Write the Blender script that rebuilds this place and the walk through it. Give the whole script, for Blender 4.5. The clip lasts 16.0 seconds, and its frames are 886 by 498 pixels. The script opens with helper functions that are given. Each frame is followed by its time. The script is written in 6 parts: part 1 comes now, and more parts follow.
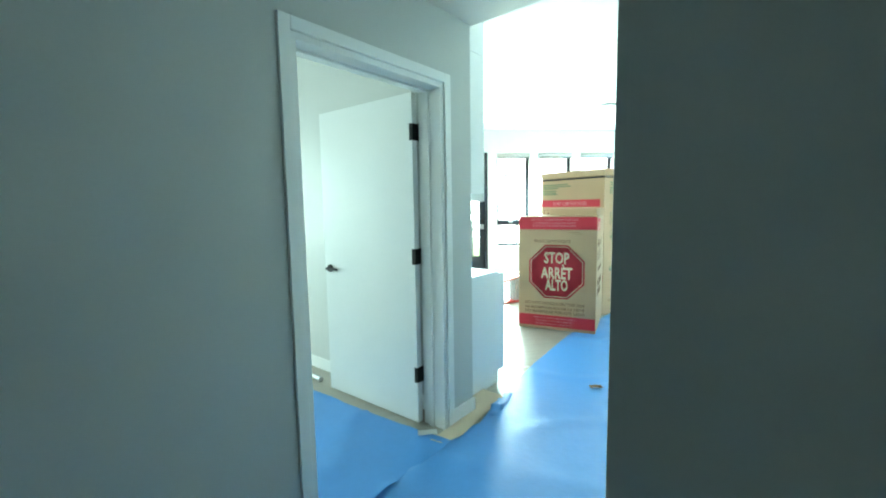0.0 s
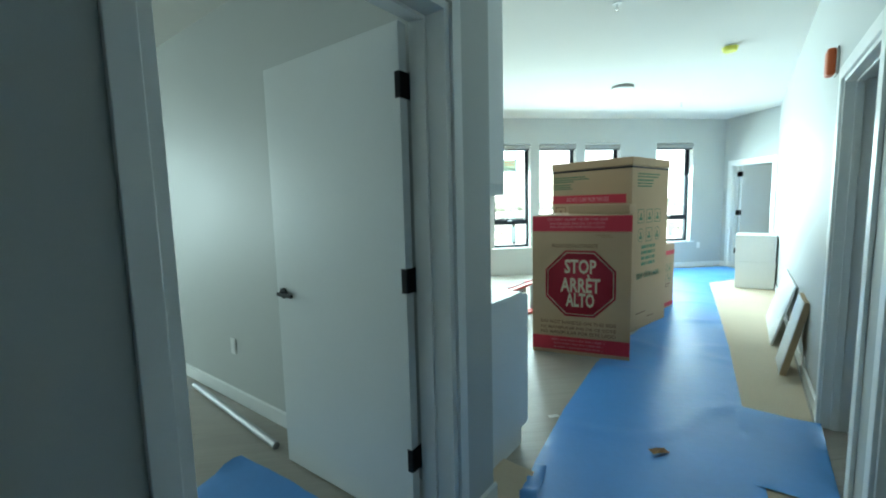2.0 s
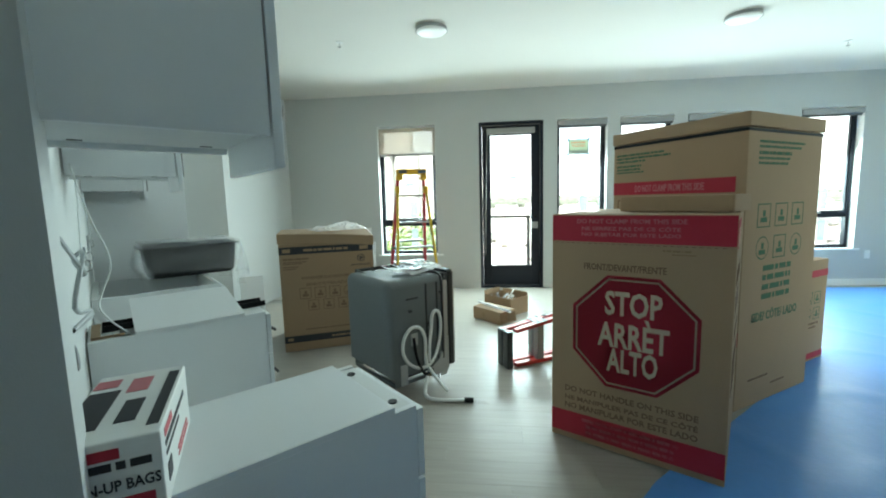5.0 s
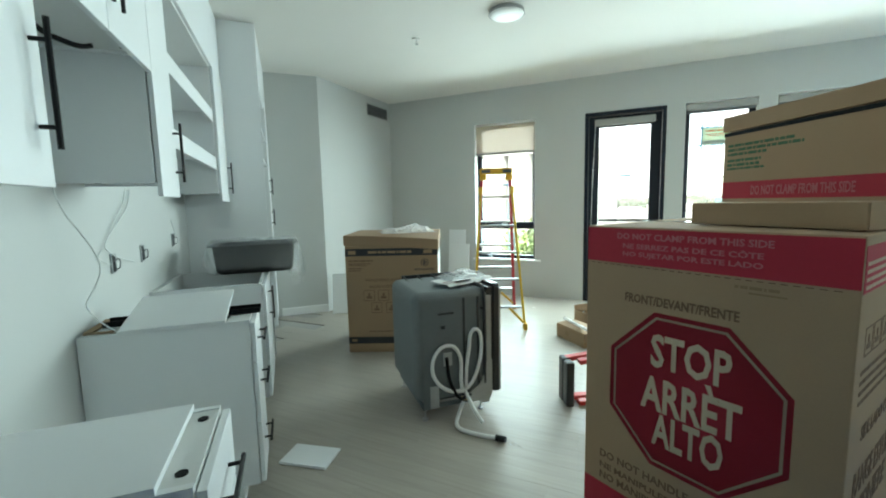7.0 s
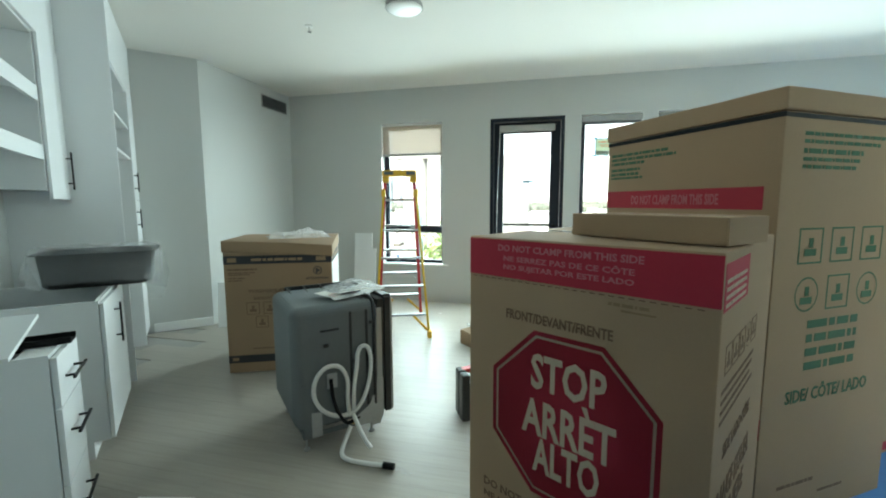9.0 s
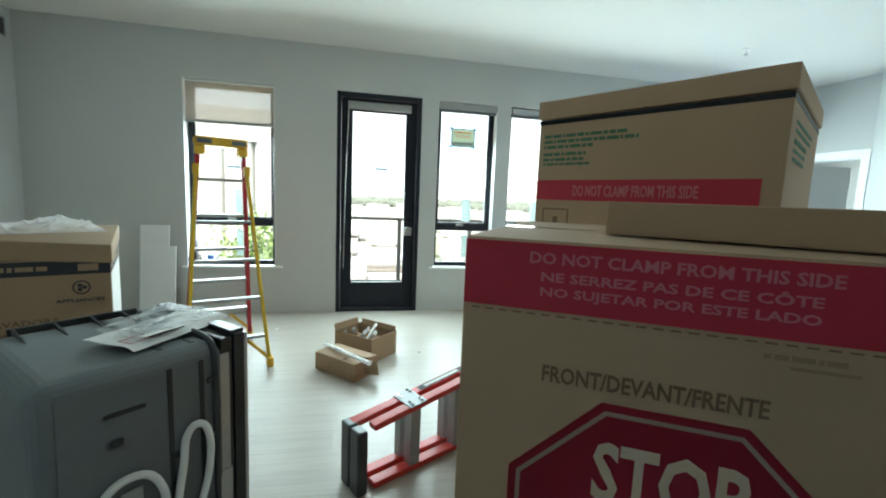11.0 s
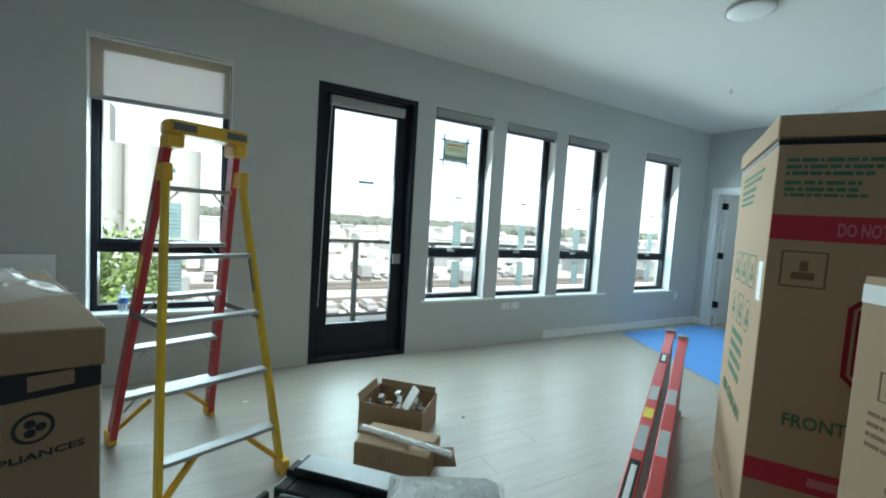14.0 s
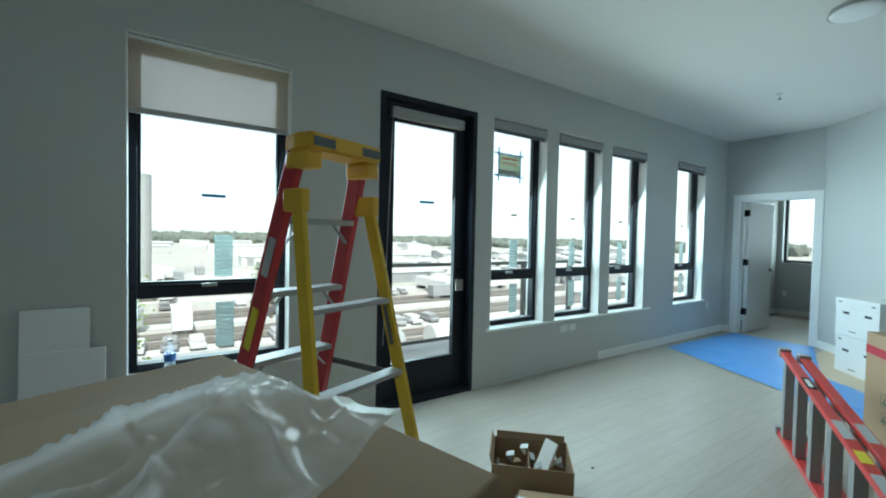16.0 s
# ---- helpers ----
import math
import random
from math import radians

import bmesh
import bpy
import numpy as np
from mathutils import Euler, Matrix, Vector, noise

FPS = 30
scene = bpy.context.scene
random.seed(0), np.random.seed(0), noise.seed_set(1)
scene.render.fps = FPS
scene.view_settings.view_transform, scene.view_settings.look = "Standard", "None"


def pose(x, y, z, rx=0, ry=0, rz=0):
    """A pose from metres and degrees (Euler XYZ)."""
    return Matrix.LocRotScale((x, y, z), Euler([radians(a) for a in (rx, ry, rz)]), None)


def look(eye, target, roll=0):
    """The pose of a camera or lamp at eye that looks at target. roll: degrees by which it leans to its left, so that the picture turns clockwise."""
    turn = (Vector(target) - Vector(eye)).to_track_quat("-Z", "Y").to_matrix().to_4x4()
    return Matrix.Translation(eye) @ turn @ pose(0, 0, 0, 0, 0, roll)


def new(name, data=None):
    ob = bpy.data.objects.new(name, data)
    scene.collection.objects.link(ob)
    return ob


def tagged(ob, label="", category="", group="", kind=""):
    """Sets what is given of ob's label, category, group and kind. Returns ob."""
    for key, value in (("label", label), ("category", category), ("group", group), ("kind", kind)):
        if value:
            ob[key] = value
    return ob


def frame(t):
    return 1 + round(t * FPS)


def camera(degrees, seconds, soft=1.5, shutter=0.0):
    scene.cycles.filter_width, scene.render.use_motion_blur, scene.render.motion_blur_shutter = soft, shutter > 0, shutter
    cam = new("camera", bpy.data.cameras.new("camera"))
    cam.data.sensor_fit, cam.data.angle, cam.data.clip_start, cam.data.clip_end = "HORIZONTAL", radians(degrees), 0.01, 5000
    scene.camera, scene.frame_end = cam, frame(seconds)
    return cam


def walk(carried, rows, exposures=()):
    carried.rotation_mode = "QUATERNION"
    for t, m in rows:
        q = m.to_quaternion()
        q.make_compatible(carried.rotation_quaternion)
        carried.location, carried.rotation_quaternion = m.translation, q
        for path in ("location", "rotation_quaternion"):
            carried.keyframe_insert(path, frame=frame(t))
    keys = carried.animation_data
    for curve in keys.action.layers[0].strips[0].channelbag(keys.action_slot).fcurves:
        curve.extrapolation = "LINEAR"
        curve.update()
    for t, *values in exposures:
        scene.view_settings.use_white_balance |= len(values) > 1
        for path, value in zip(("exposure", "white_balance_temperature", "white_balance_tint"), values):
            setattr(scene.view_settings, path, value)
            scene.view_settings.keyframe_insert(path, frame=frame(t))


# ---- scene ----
cam = camera(93.7, 16.0, soft=2.0)
PATH = [
    (0, (-0.982, -2.451, 1.439), (-0.776, -0.472, 1.234), -0.9),
    (0.5, (-1.034, -2.198, 1.442), (-0.78, -0.224, 1.241), -0.7),
    (1, (-1.051, -1.942, 1.435), (-0.763, 0.026, 1.232), -0.9),
    (1.5, (-1.029, -1.722, 1.429), (-0.747, 0.247, 1.221), -1.2),
    (2, (-0.961, -1.501, 1.429), (-0.695, 0.469, 1.217), -1.4),
    (2.5, (-0.878, -1.304, 1.409), (-0.636, 0.669, 1.19), -1.5),
    (3, (-0.748, -1.07, 1.414), (-0.542, 0.906, 1.19), -1.5),
    (3.2, (-0.693, -0.991, 1.416), (-0.504, 0.987, 1.192), -1.5),
    (5.3, (0.108, -0.052, 1.401), (-0.195, 1.911, 1.163), -1.4),
    (5.5, (0.161, -0.009, 1.407), (-0.217, 1.941, 1.167), -1.3),
    (6, (0.315, 0.136, 1.397), (-0.255, 2.04, 1.171), -1.5),
    (6.5, (0.423, 0.267, 1.413), (-0.287, 2.123, 1.188), -1.6),
    (7, (0.573, 0.362, 1.419), (-0.257, 2.168, 1.196), -1.3),
    (7.5, (0.688, 0.43, 1.419), (-0.175, 2.223, 1.209), -0.8),
    (8, (0.773, 0.482, 1.431), (-0.037, 2.299, 1.227), -0.8),
    (8.5, (0.754, 0.523, 1.439), (0.084, 2.397, 1.231), -0.6),
    (9, (0.679, 0.625, 1.436), (0.211, 2.557, 1.215), -0.2),
    (9.5, (0.534, 0.764, 1.429), (0.309, 2.736, 1.188), 0.5),
    (10, (0.413, 0.947, 1.403), (0.457, 2.928, 1.133), 1.4),
    (10.2, (0.349, 1.043, 1.378), (0.492, 3.022, 1.121), 1.7),
    (12.5, (-0.246, 1.897, 1.383), (0.471, 3.75, 1.179), 2.6),
    (13, (-0.495, 2.089, 1.37), (0.34, 3.898, 1.197), 2.7),
    (13.5, (-0.676, 2.312, 1.395), (0.231, 4.088, 1.24), 2.9),
    (14, (-0.848, 2.552, 1.389), (0.128, 4.293, 1.257), 3.6),
    (14.5, (-1.002, 2.756, 1.38), (0.054, 4.451, 1.28), 3.1),
    (15, (-1.201, 2.97, 1.386), (-0.103, 4.64, 1.304), 2.4),
    (15.5, (-1.337, 3.19, 1.405), (-0.222, 4.849, 1.328), 1.8),
    (16, (-1.464, 3.39, 1.416), (-0.342, 5.045, 1.36), 1.2),
]
EXPOSURES = [(0.0, 4.75, 6500, -9), (0.5, 4.3, 6500, -8), (1.0, 3.6, 6500, -4), (1.5, 3.28, 6450, -2), (2.5, 2.78, 6400, -1), (3.0, 2.58, 6400, 0), (5.5, 2.68, 6800, 4), (9.0, 2.62, 6850, 5), (12.5, 1.9, 6600, 9), (14.0, 1.55, 6350, 7), (14.5, 1.5, 6250, 6), (16.0, 1.3, 6200, 3)]
walk(cam, [(t, look(eye, target, roll)) for t, eye, target, roll in PATH], EXPOSURES)

# world, sun and exposure are set right after the walk
world = bpy.data.worlds.new("sky")
scene.world = world
world.use_nodes = True
wn = world.node_tree
sky = wn.nodes.new("ShaderNodeTexSky")
sky.sky_type = "NISHITA"
sky.sun_disc = False
sky.sun_elevation = radians(52)
sky.sun_rotation = radians(195)
sky.air_density, sky.dust_density, sky.ozone_density = 1.0, 1.5, 1.0
# thin bright high cloud evens out the blue
veil = wn.nodes.new("ShaderNodeMix")
veil.data_type = "RGBA"
veil.inputs[0].default_value = 0.7
veil.inputs[7].default_value = (4.3, 4.45, 4.45, 1)
wn.links.new(sky.outputs[0], veil.inputs[6])
wn.links.new(veil.outputs[2], wn.nodes["Background"].inputs[0])
wn.nodes["Background"].inputs[1].default_value = 0.15

sun_data = bpy.data.lights.new("sun", "SUN")
sun_data.energy, sun_data.angle, sun_data.color = 3.6, radians(0.6), (1.0, 0.95, 0.88)
sun = new("sun", sun_data)
sun.matrix_world = look((-6, -22, 30), (0, 0, 0))


# daylight of the sky, as area lamps in the upper part of the window openings
NY = 6.39          # room face of the window wall
SKY = (0.76, 1.0, 1.08)


def window_light(name, m, w, h, watts):
    d = bpy.data.lights.new(name, "AREA")
    d.shape, d.size, d.size_y, d.energy, d.color = "RECTANGLE", w, h, watts, SKY
    d.spread = radians(165)
    ob = new(name, d)
    ob.matrix_world = m
    return ob


for x0, x1, z0, z1, k in ((-1.58, -0.775, 0.65, 2.46, 1.3), (0.13, 0.74, 0.40, 2.36, 1.05), (1.175, 1.805, 0.65, 2.46, 0.9), (2.085, 2.745, 0.65, 2.46, 1.0),
                          (3.035, 3.68, 0.65, 2.46, 1.1), (4.56, 5.28, 0.65, 2.46, 1.3)):
    xm, zm = (x0 + x1) / 2, (z0 + z1) / 2
    window_light("window_light", look((xm, NY + 0.30, zm), (xm, NY - 5, zm - 2.55)), x1 - x0, z1 - z0, 11 * k)
window_light("window_light", look((9.30, 5.86, 1.75), (0, 5.86, 0.5)), 1.2, 1.3, 7)
window_light("window_light", look(((-2.4 - 9.25) * 2 ** -0.5, (-2.4 + 9.25) * 2 ** -0.5, 1.5), ((-2.4 - 1) * 2 ** -0.5, (-2.4 + 1) * 2 ** -0.5, 0.6)), 2.0, 1.7, 22)

# ---- materials ----


def mat(name, color, rough=0.6, metal=0.0, grain=0.06, scale=60.0, stain=0.08, stain_scale=2.0, bump=0.0, bump_scale=200.0,
        spec=0.5, island=0.0, objrand=0.0, coat=0.0, stretch=(1, 1, 1)):
    """A plain surface with grain and stains at two scales and a fine relief."""
    m = bpy.data.materials.new(name)
    m.use_nodes = True
    nt = m.node_tree
    n, l = nt.nodes, nt.links
    p = n["Principled BSDF"]
    p.inputs["Roughness"].default_value = rough
    p.inputs["Metallic"].default_value = metal
    p.inputs["Specular IOR Level"].default_value = spec
    p.inputs["Coat Weight"].default_value = coat
    co = n.new("ShaderNodeTexCoord")
    mp = n.new("ShaderNodeMapping")
    mp.inputs["Scale"].default_value = stretch
    l.new(co.outputs["Object"], mp.inputs[0])
    a = n.new("ShaderNodeTexNoise")
    a.inputs["Scale"].default_value = scale
    a.inputs["Detail"].default_value = 4
    b = n.new("ShaderNodeTexNoise")
    b.inputs["Scale"].default_value = stain_scale
    b.inputs["Detail"].default_value = 5
    l.new(mp.outputs[0], a.inputs[0])
    l.new(mp.outputs[0], b.inputs[0])

    def math_node(op, x, y):
        k = n.new("ShaderNodeMath")
        k.operation = op
        for i, v in enumerate((x, y)):
            if isinstance(v, (int, float)):
                k.inputs[i].default_value = v
            else:
                l.new(v, k.inputs[i])
        return k.outputs[0]

    f = math_node("ADD", math_node("MULTIPLY", math_node("SUBTRACT", a.outputs[0], 0.5), 2 * grain),
                  math_node("MULTIPLY", math_node("SUBTRACT", b.outputs[0], 0.5), 2 * stain))
    if island or objrand:
        src = n.new("ShaderNodeNewGeometry").outputs["Random Per Island"] if island else n.new("ShaderNodeObjectInfo").outputs["Random"]
        f = math_node("ADD", f, math_node("MULTIPLY", math_node("SUBTRACT", src, 0.5), 2 * (island or objrand)))
    f = math_node("ADD", f, 1.0)
    mul = n.new("ShaderNodeVectorMath")
    mul.operation = "SCALE"
    mul.inputs[0].default_value = color
    l.new(f, mul.inputs["Scale"])
    l.new(mul.outputs[0], p.inputs["Base Color"])
    r = math_node("ADD", math_node("MULTIPLY", math_node("SUBTRACT", b.outputs[0], 0.5), 0.2), rough)
    l.new(r, p.inputs["Roughness"])
    if bump:
        h = n.new("ShaderNodeTexNoise")
        h.inputs["Scale"].default_value = bump_scale
        h.inputs["Detail"].default_value = 3
        l.new(mp.outputs[0], h.inputs[0])
        bu = n.new("ShaderNodeBump")
        bu.inputs["Strength"].default_value = bump
        bu.inputs["Distance"].default_value = 0.01
        l.new(h.outputs[0], bu.inputs["Height"])
        l.new(bu.outputs[0], p.inputs["Normal"])
    return m


def clear_mat(name, color, share, rough=0.1, let_through=0.45):
    """Thin clear sheet: mostly see-through, with a glossy skin."""
    m = bpy.data.materials.new(name)
    m.use_nodes = True
    n, l = m.node_tree.nodes, m.node_tree.links
    p = n["Principled BSDF"]
    p.inputs["Base Color"].default_value = (*color, 1)
    p.inputs["Roughness"].default_value = rough
    t = n.new("ShaderNodeBsdfTransparent")
    mx = n.new("ShaderNodeMixShader")
    tex = n.new("ShaderNodeTexNoise")
    tex.inputs["Scale"].default_value = 4
    ramp = n.new("ShaderNodeMapRange")
    ramp.inputs["To Min"].default_value = max(0.0, share - 0.18)
    ramp.inputs["To Max"].default_value = min(1.0, share + 0.18)
    l.new(tex.outputs[0], ramp.inputs[0])
    l.new(ramp.outputs[0], mx.inputs[0])
    l.new(t.outputs[0], mx.inputs[1])
    tl = n.new("ShaderNodeBsdfTranslucent")
    tl.inputs[0].default_value = (*color, 1)
    both = n.new("ShaderNodeMixShader")
    both.inputs[0].default_value = let_through
    l.new(p.outputs[0], both.inputs[1])
    l.new(tl.outputs[0], both.inputs[2])
    l.new(both.outputs[0], mx.inputs[2])
    l.new(mx.outputs[0], n["Material Output"].inputs[0])
    return m


def glass_mat():
    m = bpy.data.materials.new("window_glass")
    m.use_nodes = True
    n, l = m.node_tree.nodes, m.node_tree.links
    t = n.new("ShaderNodeBsdfTransparent")
    t.inputs[0].default_value = (0.93, 0.96, 0.95, 1)
    g = n.new("ShaderNodeBsdfGlossy")
    g.inputs["Roughness"].default_value = 0.02
    mx = n.new("ShaderNodeMixShader")
    mx.inputs[0].default_value = 0.05
    l.new(t.outputs[0], mx.inputs[1])
    l.new(g.outputs[0], mx.inputs[2])
    l.new(mx.outputs[0], n["Material Output"].inputs[0])
    return m


def thin_mat(name, color, through_color, share, clear=0.0):
    """Thin cloth or paper: part of the light goes through it, a little straight through the weave."""
    m = bpy.data.materials.new(name)
    m.use_nodes = True
    n, l = m.node_tree.nodes, m.node_tree.links
    p = n["Principled BSDF"]
    tex = n.new("ShaderNodeTexNoise")
    tex.inputs["Scale"].default_value = 160
    co = n.new("ShaderNodeTexCoord")
    l.new(co.outputs["Object"], tex.inputs[0])
    rng = n.new("ShaderNodeMapRange")
    rng.inputs["To Min"].default_value, rng.inputs["To Max"].default_value = 0.88, 1.12
    l.new(tex.outputs[0], rng.inputs[0])
    sc_ = n.new("ShaderNodeVectorMath")
    sc_.operation = "SCALE"
    sc_.inputs[0].default_value = color
    l.new(rng.outputs[0], sc_.inputs["Scale"])
    l.new(sc_.outputs[0], p.inputs["Base Color"])
    p.inputs["Roughness"].default_value = 0.9
    t = n.new("ShaderNodeBsdfTranslucent")
    t.inputs[0].default_value = (*through_color, 1)
    mx = n.new("ShaderNodeMixShader")
    mx.inputs[0].default_value = share
    l.new(p.outputs[0], mx.inputs[1])
    l.new(t.outputs[0], mx.inputs[2])
    tr = n.new("ShaderNodeBsdfTransparent")
    m2 = n.new("ShaderNodeMixShader")
    m2.inputs[0].default_value = clear
    l.new(mx.outputs[0], m2.inputs[1])
    l.new(tr.outputs[0], m2.inputs[2])
    l.new(m2.outputs[0], n["Material Output"].inputs[0])
    return m


M_WALL = mat("wall_paint", (0.51, 0.525, 0.512), 0.55, grain=0.015, stain=0.03, stain_scale=1.2, bump=0.06, bump_scale=350)
M_CEIL = mat("ceiling_paint", (0.72, 0.705, 0.665), 0.9, grain=0.01, stain=0.02, bump=0.05, bump_scale=300, spec=0.2)
M_TRIM = mat("trim_paint", (0.80, 0.81, 0.80), 0.35, grain=0.01, stain=0.03, stain_scale=4)
M_DOOR = mat("door_paint", (0.72, 0.74, 0.74), 0.4, grain=0.015, stain=0.03, stain_scale=3, bump=0.03, bump_scale=500)
M_PLANK = mat("vinyl_plank", (0.35, 0.318, 0.274), 0.38, grain=0.16, scale=9, stain=0.16, stain_scale=2.2, objrand=0.03, bump=0.02,
              bump_scale=40, stretch=(0.35, 6, 1))
M_PLANKS = mat("vinyl_plank_rest", (0.35, 0.318, 0.274), 0.38, grain=0.16, scale=9, stain=0.16, stain_scale=2.2, island=0.03, bump=0.02,
               bump_scale=40, stretch=(0.35, 6, 1))
M_SLAB = mat("concrete_slab", (0.35, 0.34, 0.32), 0.9, grain=0.1, stain=0.15)
M_BLUE = mat("blue_floor_film", (0.088, 0.285, 0.67), 0.42, grain=0.05, scale=30, stain=0.12, stain_scale=1.6, bump=0.25, bump_scale=9)
M_PAPER = mat("brown_floor_paper", (0.58, 0.48, 0.355), 0.85, grain=0.06, stain=0.12, stain_scale=1.3, bump=0.08, bump_scale=30)
M_CARD = mat("cardboard", (0.30, 0.20, 0.12), 0.85, grain=0.05, scale=120, stain=0.08, stain_scale=3, bump=0.05, bump_scale=160)
M_CARDL = mat("pale_cardboard", (0.37, 0.247, 0.152), 0.85, grain=0.05, scale=120, stain=0.08, stain_scale=3, bump=0.05, bump_scale=160)
M_CARDE = mat("cardboard_edge", (0.27, 0.18, 0.10), 0.9, grain=0.15, scale=300)
M_RED = mat("red_print", (0.40, 0.015, 0.036), 0.7, grain=0.06, stain=0.08)
M_CREAM = mat("bare_print", (0.54, 0.41, 0.30), 0.85, grain=0.05)
M_PINKPRINT = mat("pink_print", (0.47, 0.15, 0.17), 0.8, grain=0.05)
M_BROWNPRINT = mat("brown_print", (0.16, 0.09, 0.05), 0.8, grain=0.08)
M_GREEN = mat("green_print", (0.055, 0.135, 0.075), 0.8, grain=0.12, stain=0.15)
M_BLACKPRINT = mat("black_print", (0.02, 0.02, 0.025), 0.7, grain=0.1)
M_CAB = mat("cabinet_white", (0.76, 0.78, 0.79), 0.38, grain=0.01, stain=0.025, stain_scale=3)
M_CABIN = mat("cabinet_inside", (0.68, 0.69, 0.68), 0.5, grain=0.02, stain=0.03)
M_PARTICLE = mat("raw_board_edge", (0.42, 0.31, 0.19), 0.9, grain=0.2, scale=200)
M_BLACK = mat("black_metal", (0.005, 0.005, 0.006), 0.5, spec=0.2, metal=0.0, grain=0.1)
M_FRAME = mat("window_frame_dark", (0.006, 0.010, 0.019), 0.45, grain=0.08, stain=0.1, spec=0.3)
M_GLASS = glass_mat()
M_SHADE = thin_mat("roller_shade_cloth", (0.62, 0.54, 0.44), (0.60, 0.54, 0.47), 0.45, 0.40)
M_CASSETTE = mat("shade_cassette", (0.33, 0.33, 0.32), 0.5, grain=0.03)
M_CASSD = mat("dark_grille", (0.10, 0.11, 0.115), 0.5, grain=0.05)
M_STEEL = mat("stainless", (0.50, 0.51, 0.52), 0.3, metal=1.0, grain=0.04, stain=0.06, stretch=(1, 30, 1))
# darker than stainless: shade on the room-facing bowl is put into the colour
M_SINK = mat("shaded_sink_steel", (0.085, 0.088, 0.093), 0.38, metal=1.0, grain=0.05, stain=0.08, stretch=(1, 30, 1))
M_REDL = mat("light_red_print", (0.52, 0.09, 0.11), 0.75, grain=0.06, stain=0.08)
M_ALU = mat("aluminium", (0.38, 0.385, 0.39), 0.55, metal=0.9, grain=0.05, stain=0.08, stretch=(20, 1, 1))
M_DWGREY = mat("dishwasher_felt", (0.14, 0.157, 0.163), 0.6, grain=0.08, stain=0.12, stain_scale=5, bump=0.06, bump_scale=90)
M_DWDARK = mat("dishwasher_plastic", (0.025, 0.028, 0.03), 0.35, grain=0.06, stain=0.1)
M_HOSE = mat("white_hose", (0.75, 0.75, 0.73), 0.4, grain=0.03)
M_FRED = mat("fibreglass_red", (0.42, 0.025, 0.035), 0.35, grain=0.06, stain=0.15, stain_scale=8)
M_FORANGE = mat("fibreglass_bright_red", (0.55, 0.04, 0.035), 0.4, grain=0.06, stain=0.15, stain_scale=8)
M_YEL = mat("fibreglass_yellow", (0.62, 0.40, 0.02), 0.4, grain=0.06, stain=0.15, stain_scale=8)
M_YELP = mat("yellow_plastic", (0.68, 0.38, 0.03), 0.45, grain=0.04, stain=0.12, stain_scale=9)
M_LENS = mat("lamp_diffuser", (0.82, 0.82, 0.80), 0.4, grain=0.01, stain=0.01)
M_CHROME = mat("chrome", (0.7, 0.7, 0.7), 0.12, metal=1.0, grain=0.0, stain=0.0)
M_YCOVER = mat("yellow_cover", (0.75, 0.72, 0.10), 0.5)
M_OCOVER = mat("orange_cover", (0.62, 0.12, 0.03), 0.5)
M_WHITEP = mat("white_plastic", (0.78, 0.78, 0.76), 0.35, grain=0.01, stain=0.02)
M_WIRE = mat("white_cable", (0.62, 0.64, 0.63), 0.5)
M_GALV = mat("galvanised", (0.45, 0.47, 0.48), 0.4, metal=0.8, grain=0.1)
M_DARK = mat("dark_void", (0.03, 0.03, 0.03), 0.8)
M_BAG = clear_mat("clear_bag", (0.95, 0.97, 0.98), 0.26, 0.10)
M_MILKY = clear_mat("milky_bag", (0.96, 0.98, 1.0), 0.52, 0.10, 0.52)
M_WRAP = clear_mat("clear_wrap", (0.93, 0.96, 0.97), 0.14, 0.07)
M_LABEL = mat("white_label", (0.72, 0.72, 0.70), 0.6, grain=0.03)
M_YLABEL = mat("yellow_label", (0.75, 0.62, 0.05), 0.6)
M_GLABEL = mat("grey_label", (0.42, 0.44, 0.45), 0.6, grain=0.2, scale=90)
M_TAPE = mat("blue_tape", (0.02, 0.22, 0.42), 0.7)
M_STICK = thin_mat("window_sticker", (0.40, 0.47, 0.46), (0.44, 0.51, 0.50), 0.4, 0.15)
M_STICKY = thin_mat("notice_paper", (0.50, 0.58, 0.42), (0.50, 0.62, 0.42), 0.6, 0.25)
M_BRASS = mat("brass", (0.6, 0.42, 0.15), 0.3, metal=1.0)
M_BOTTLE = clear_mat("bottle_plastic", (0.8, 0.9, 0.95), 0.25, 0.08)
M_BOTLAB = mat("bottle_label", (0.05, 0.16, 0.5), 0.5)
M_GROUND = mat("yard_ground", (0.31, 0.295, 0.275), 0.95, grain=0.18, scale=0.25, stain=0.3, stain_scale=0.03)
M_ROAD = mat("rail_bed", (0.12, 0.11, 0.10), 0.95, grain=0.2, scale=1.5, stain=0.2, stain_scale=0.2)
M_RAILST = mat("rail_steel", (0.25, 0.22, 0.2), 0.5, metal=0.5)
M_GRASS = mat("dry_grass", (0.26, 0.30, 0.07), 0.95, grain=0.3, scale=1.2, stain=0.4, stain_scale=0.2)
M_SHED = mat("metal_shed", (0.55, 0.55, 0.54), 0.7, grain=0.05, scale=0.6, stain=0.1, stain_scale=0.1)
M_SHEDG = mat("grey_shed", (0.24, 0.25, 0.255), 0.7, grain=0.05, scale=0.6, stain=0.1, stain_scale=0.1)
M_ROOF = mat("shed_roof", (0.36, 0.36, 0.36), 0.7, grain=0.06, scale=0.5, stain=0.15, stain_scale=0.08)
M_SILO = mat("silo_concrete", (0.36, 0.36, 0.35), 0.9, grain=0.05, scale=0.5, stain=0.15, stain_scale=0.1)
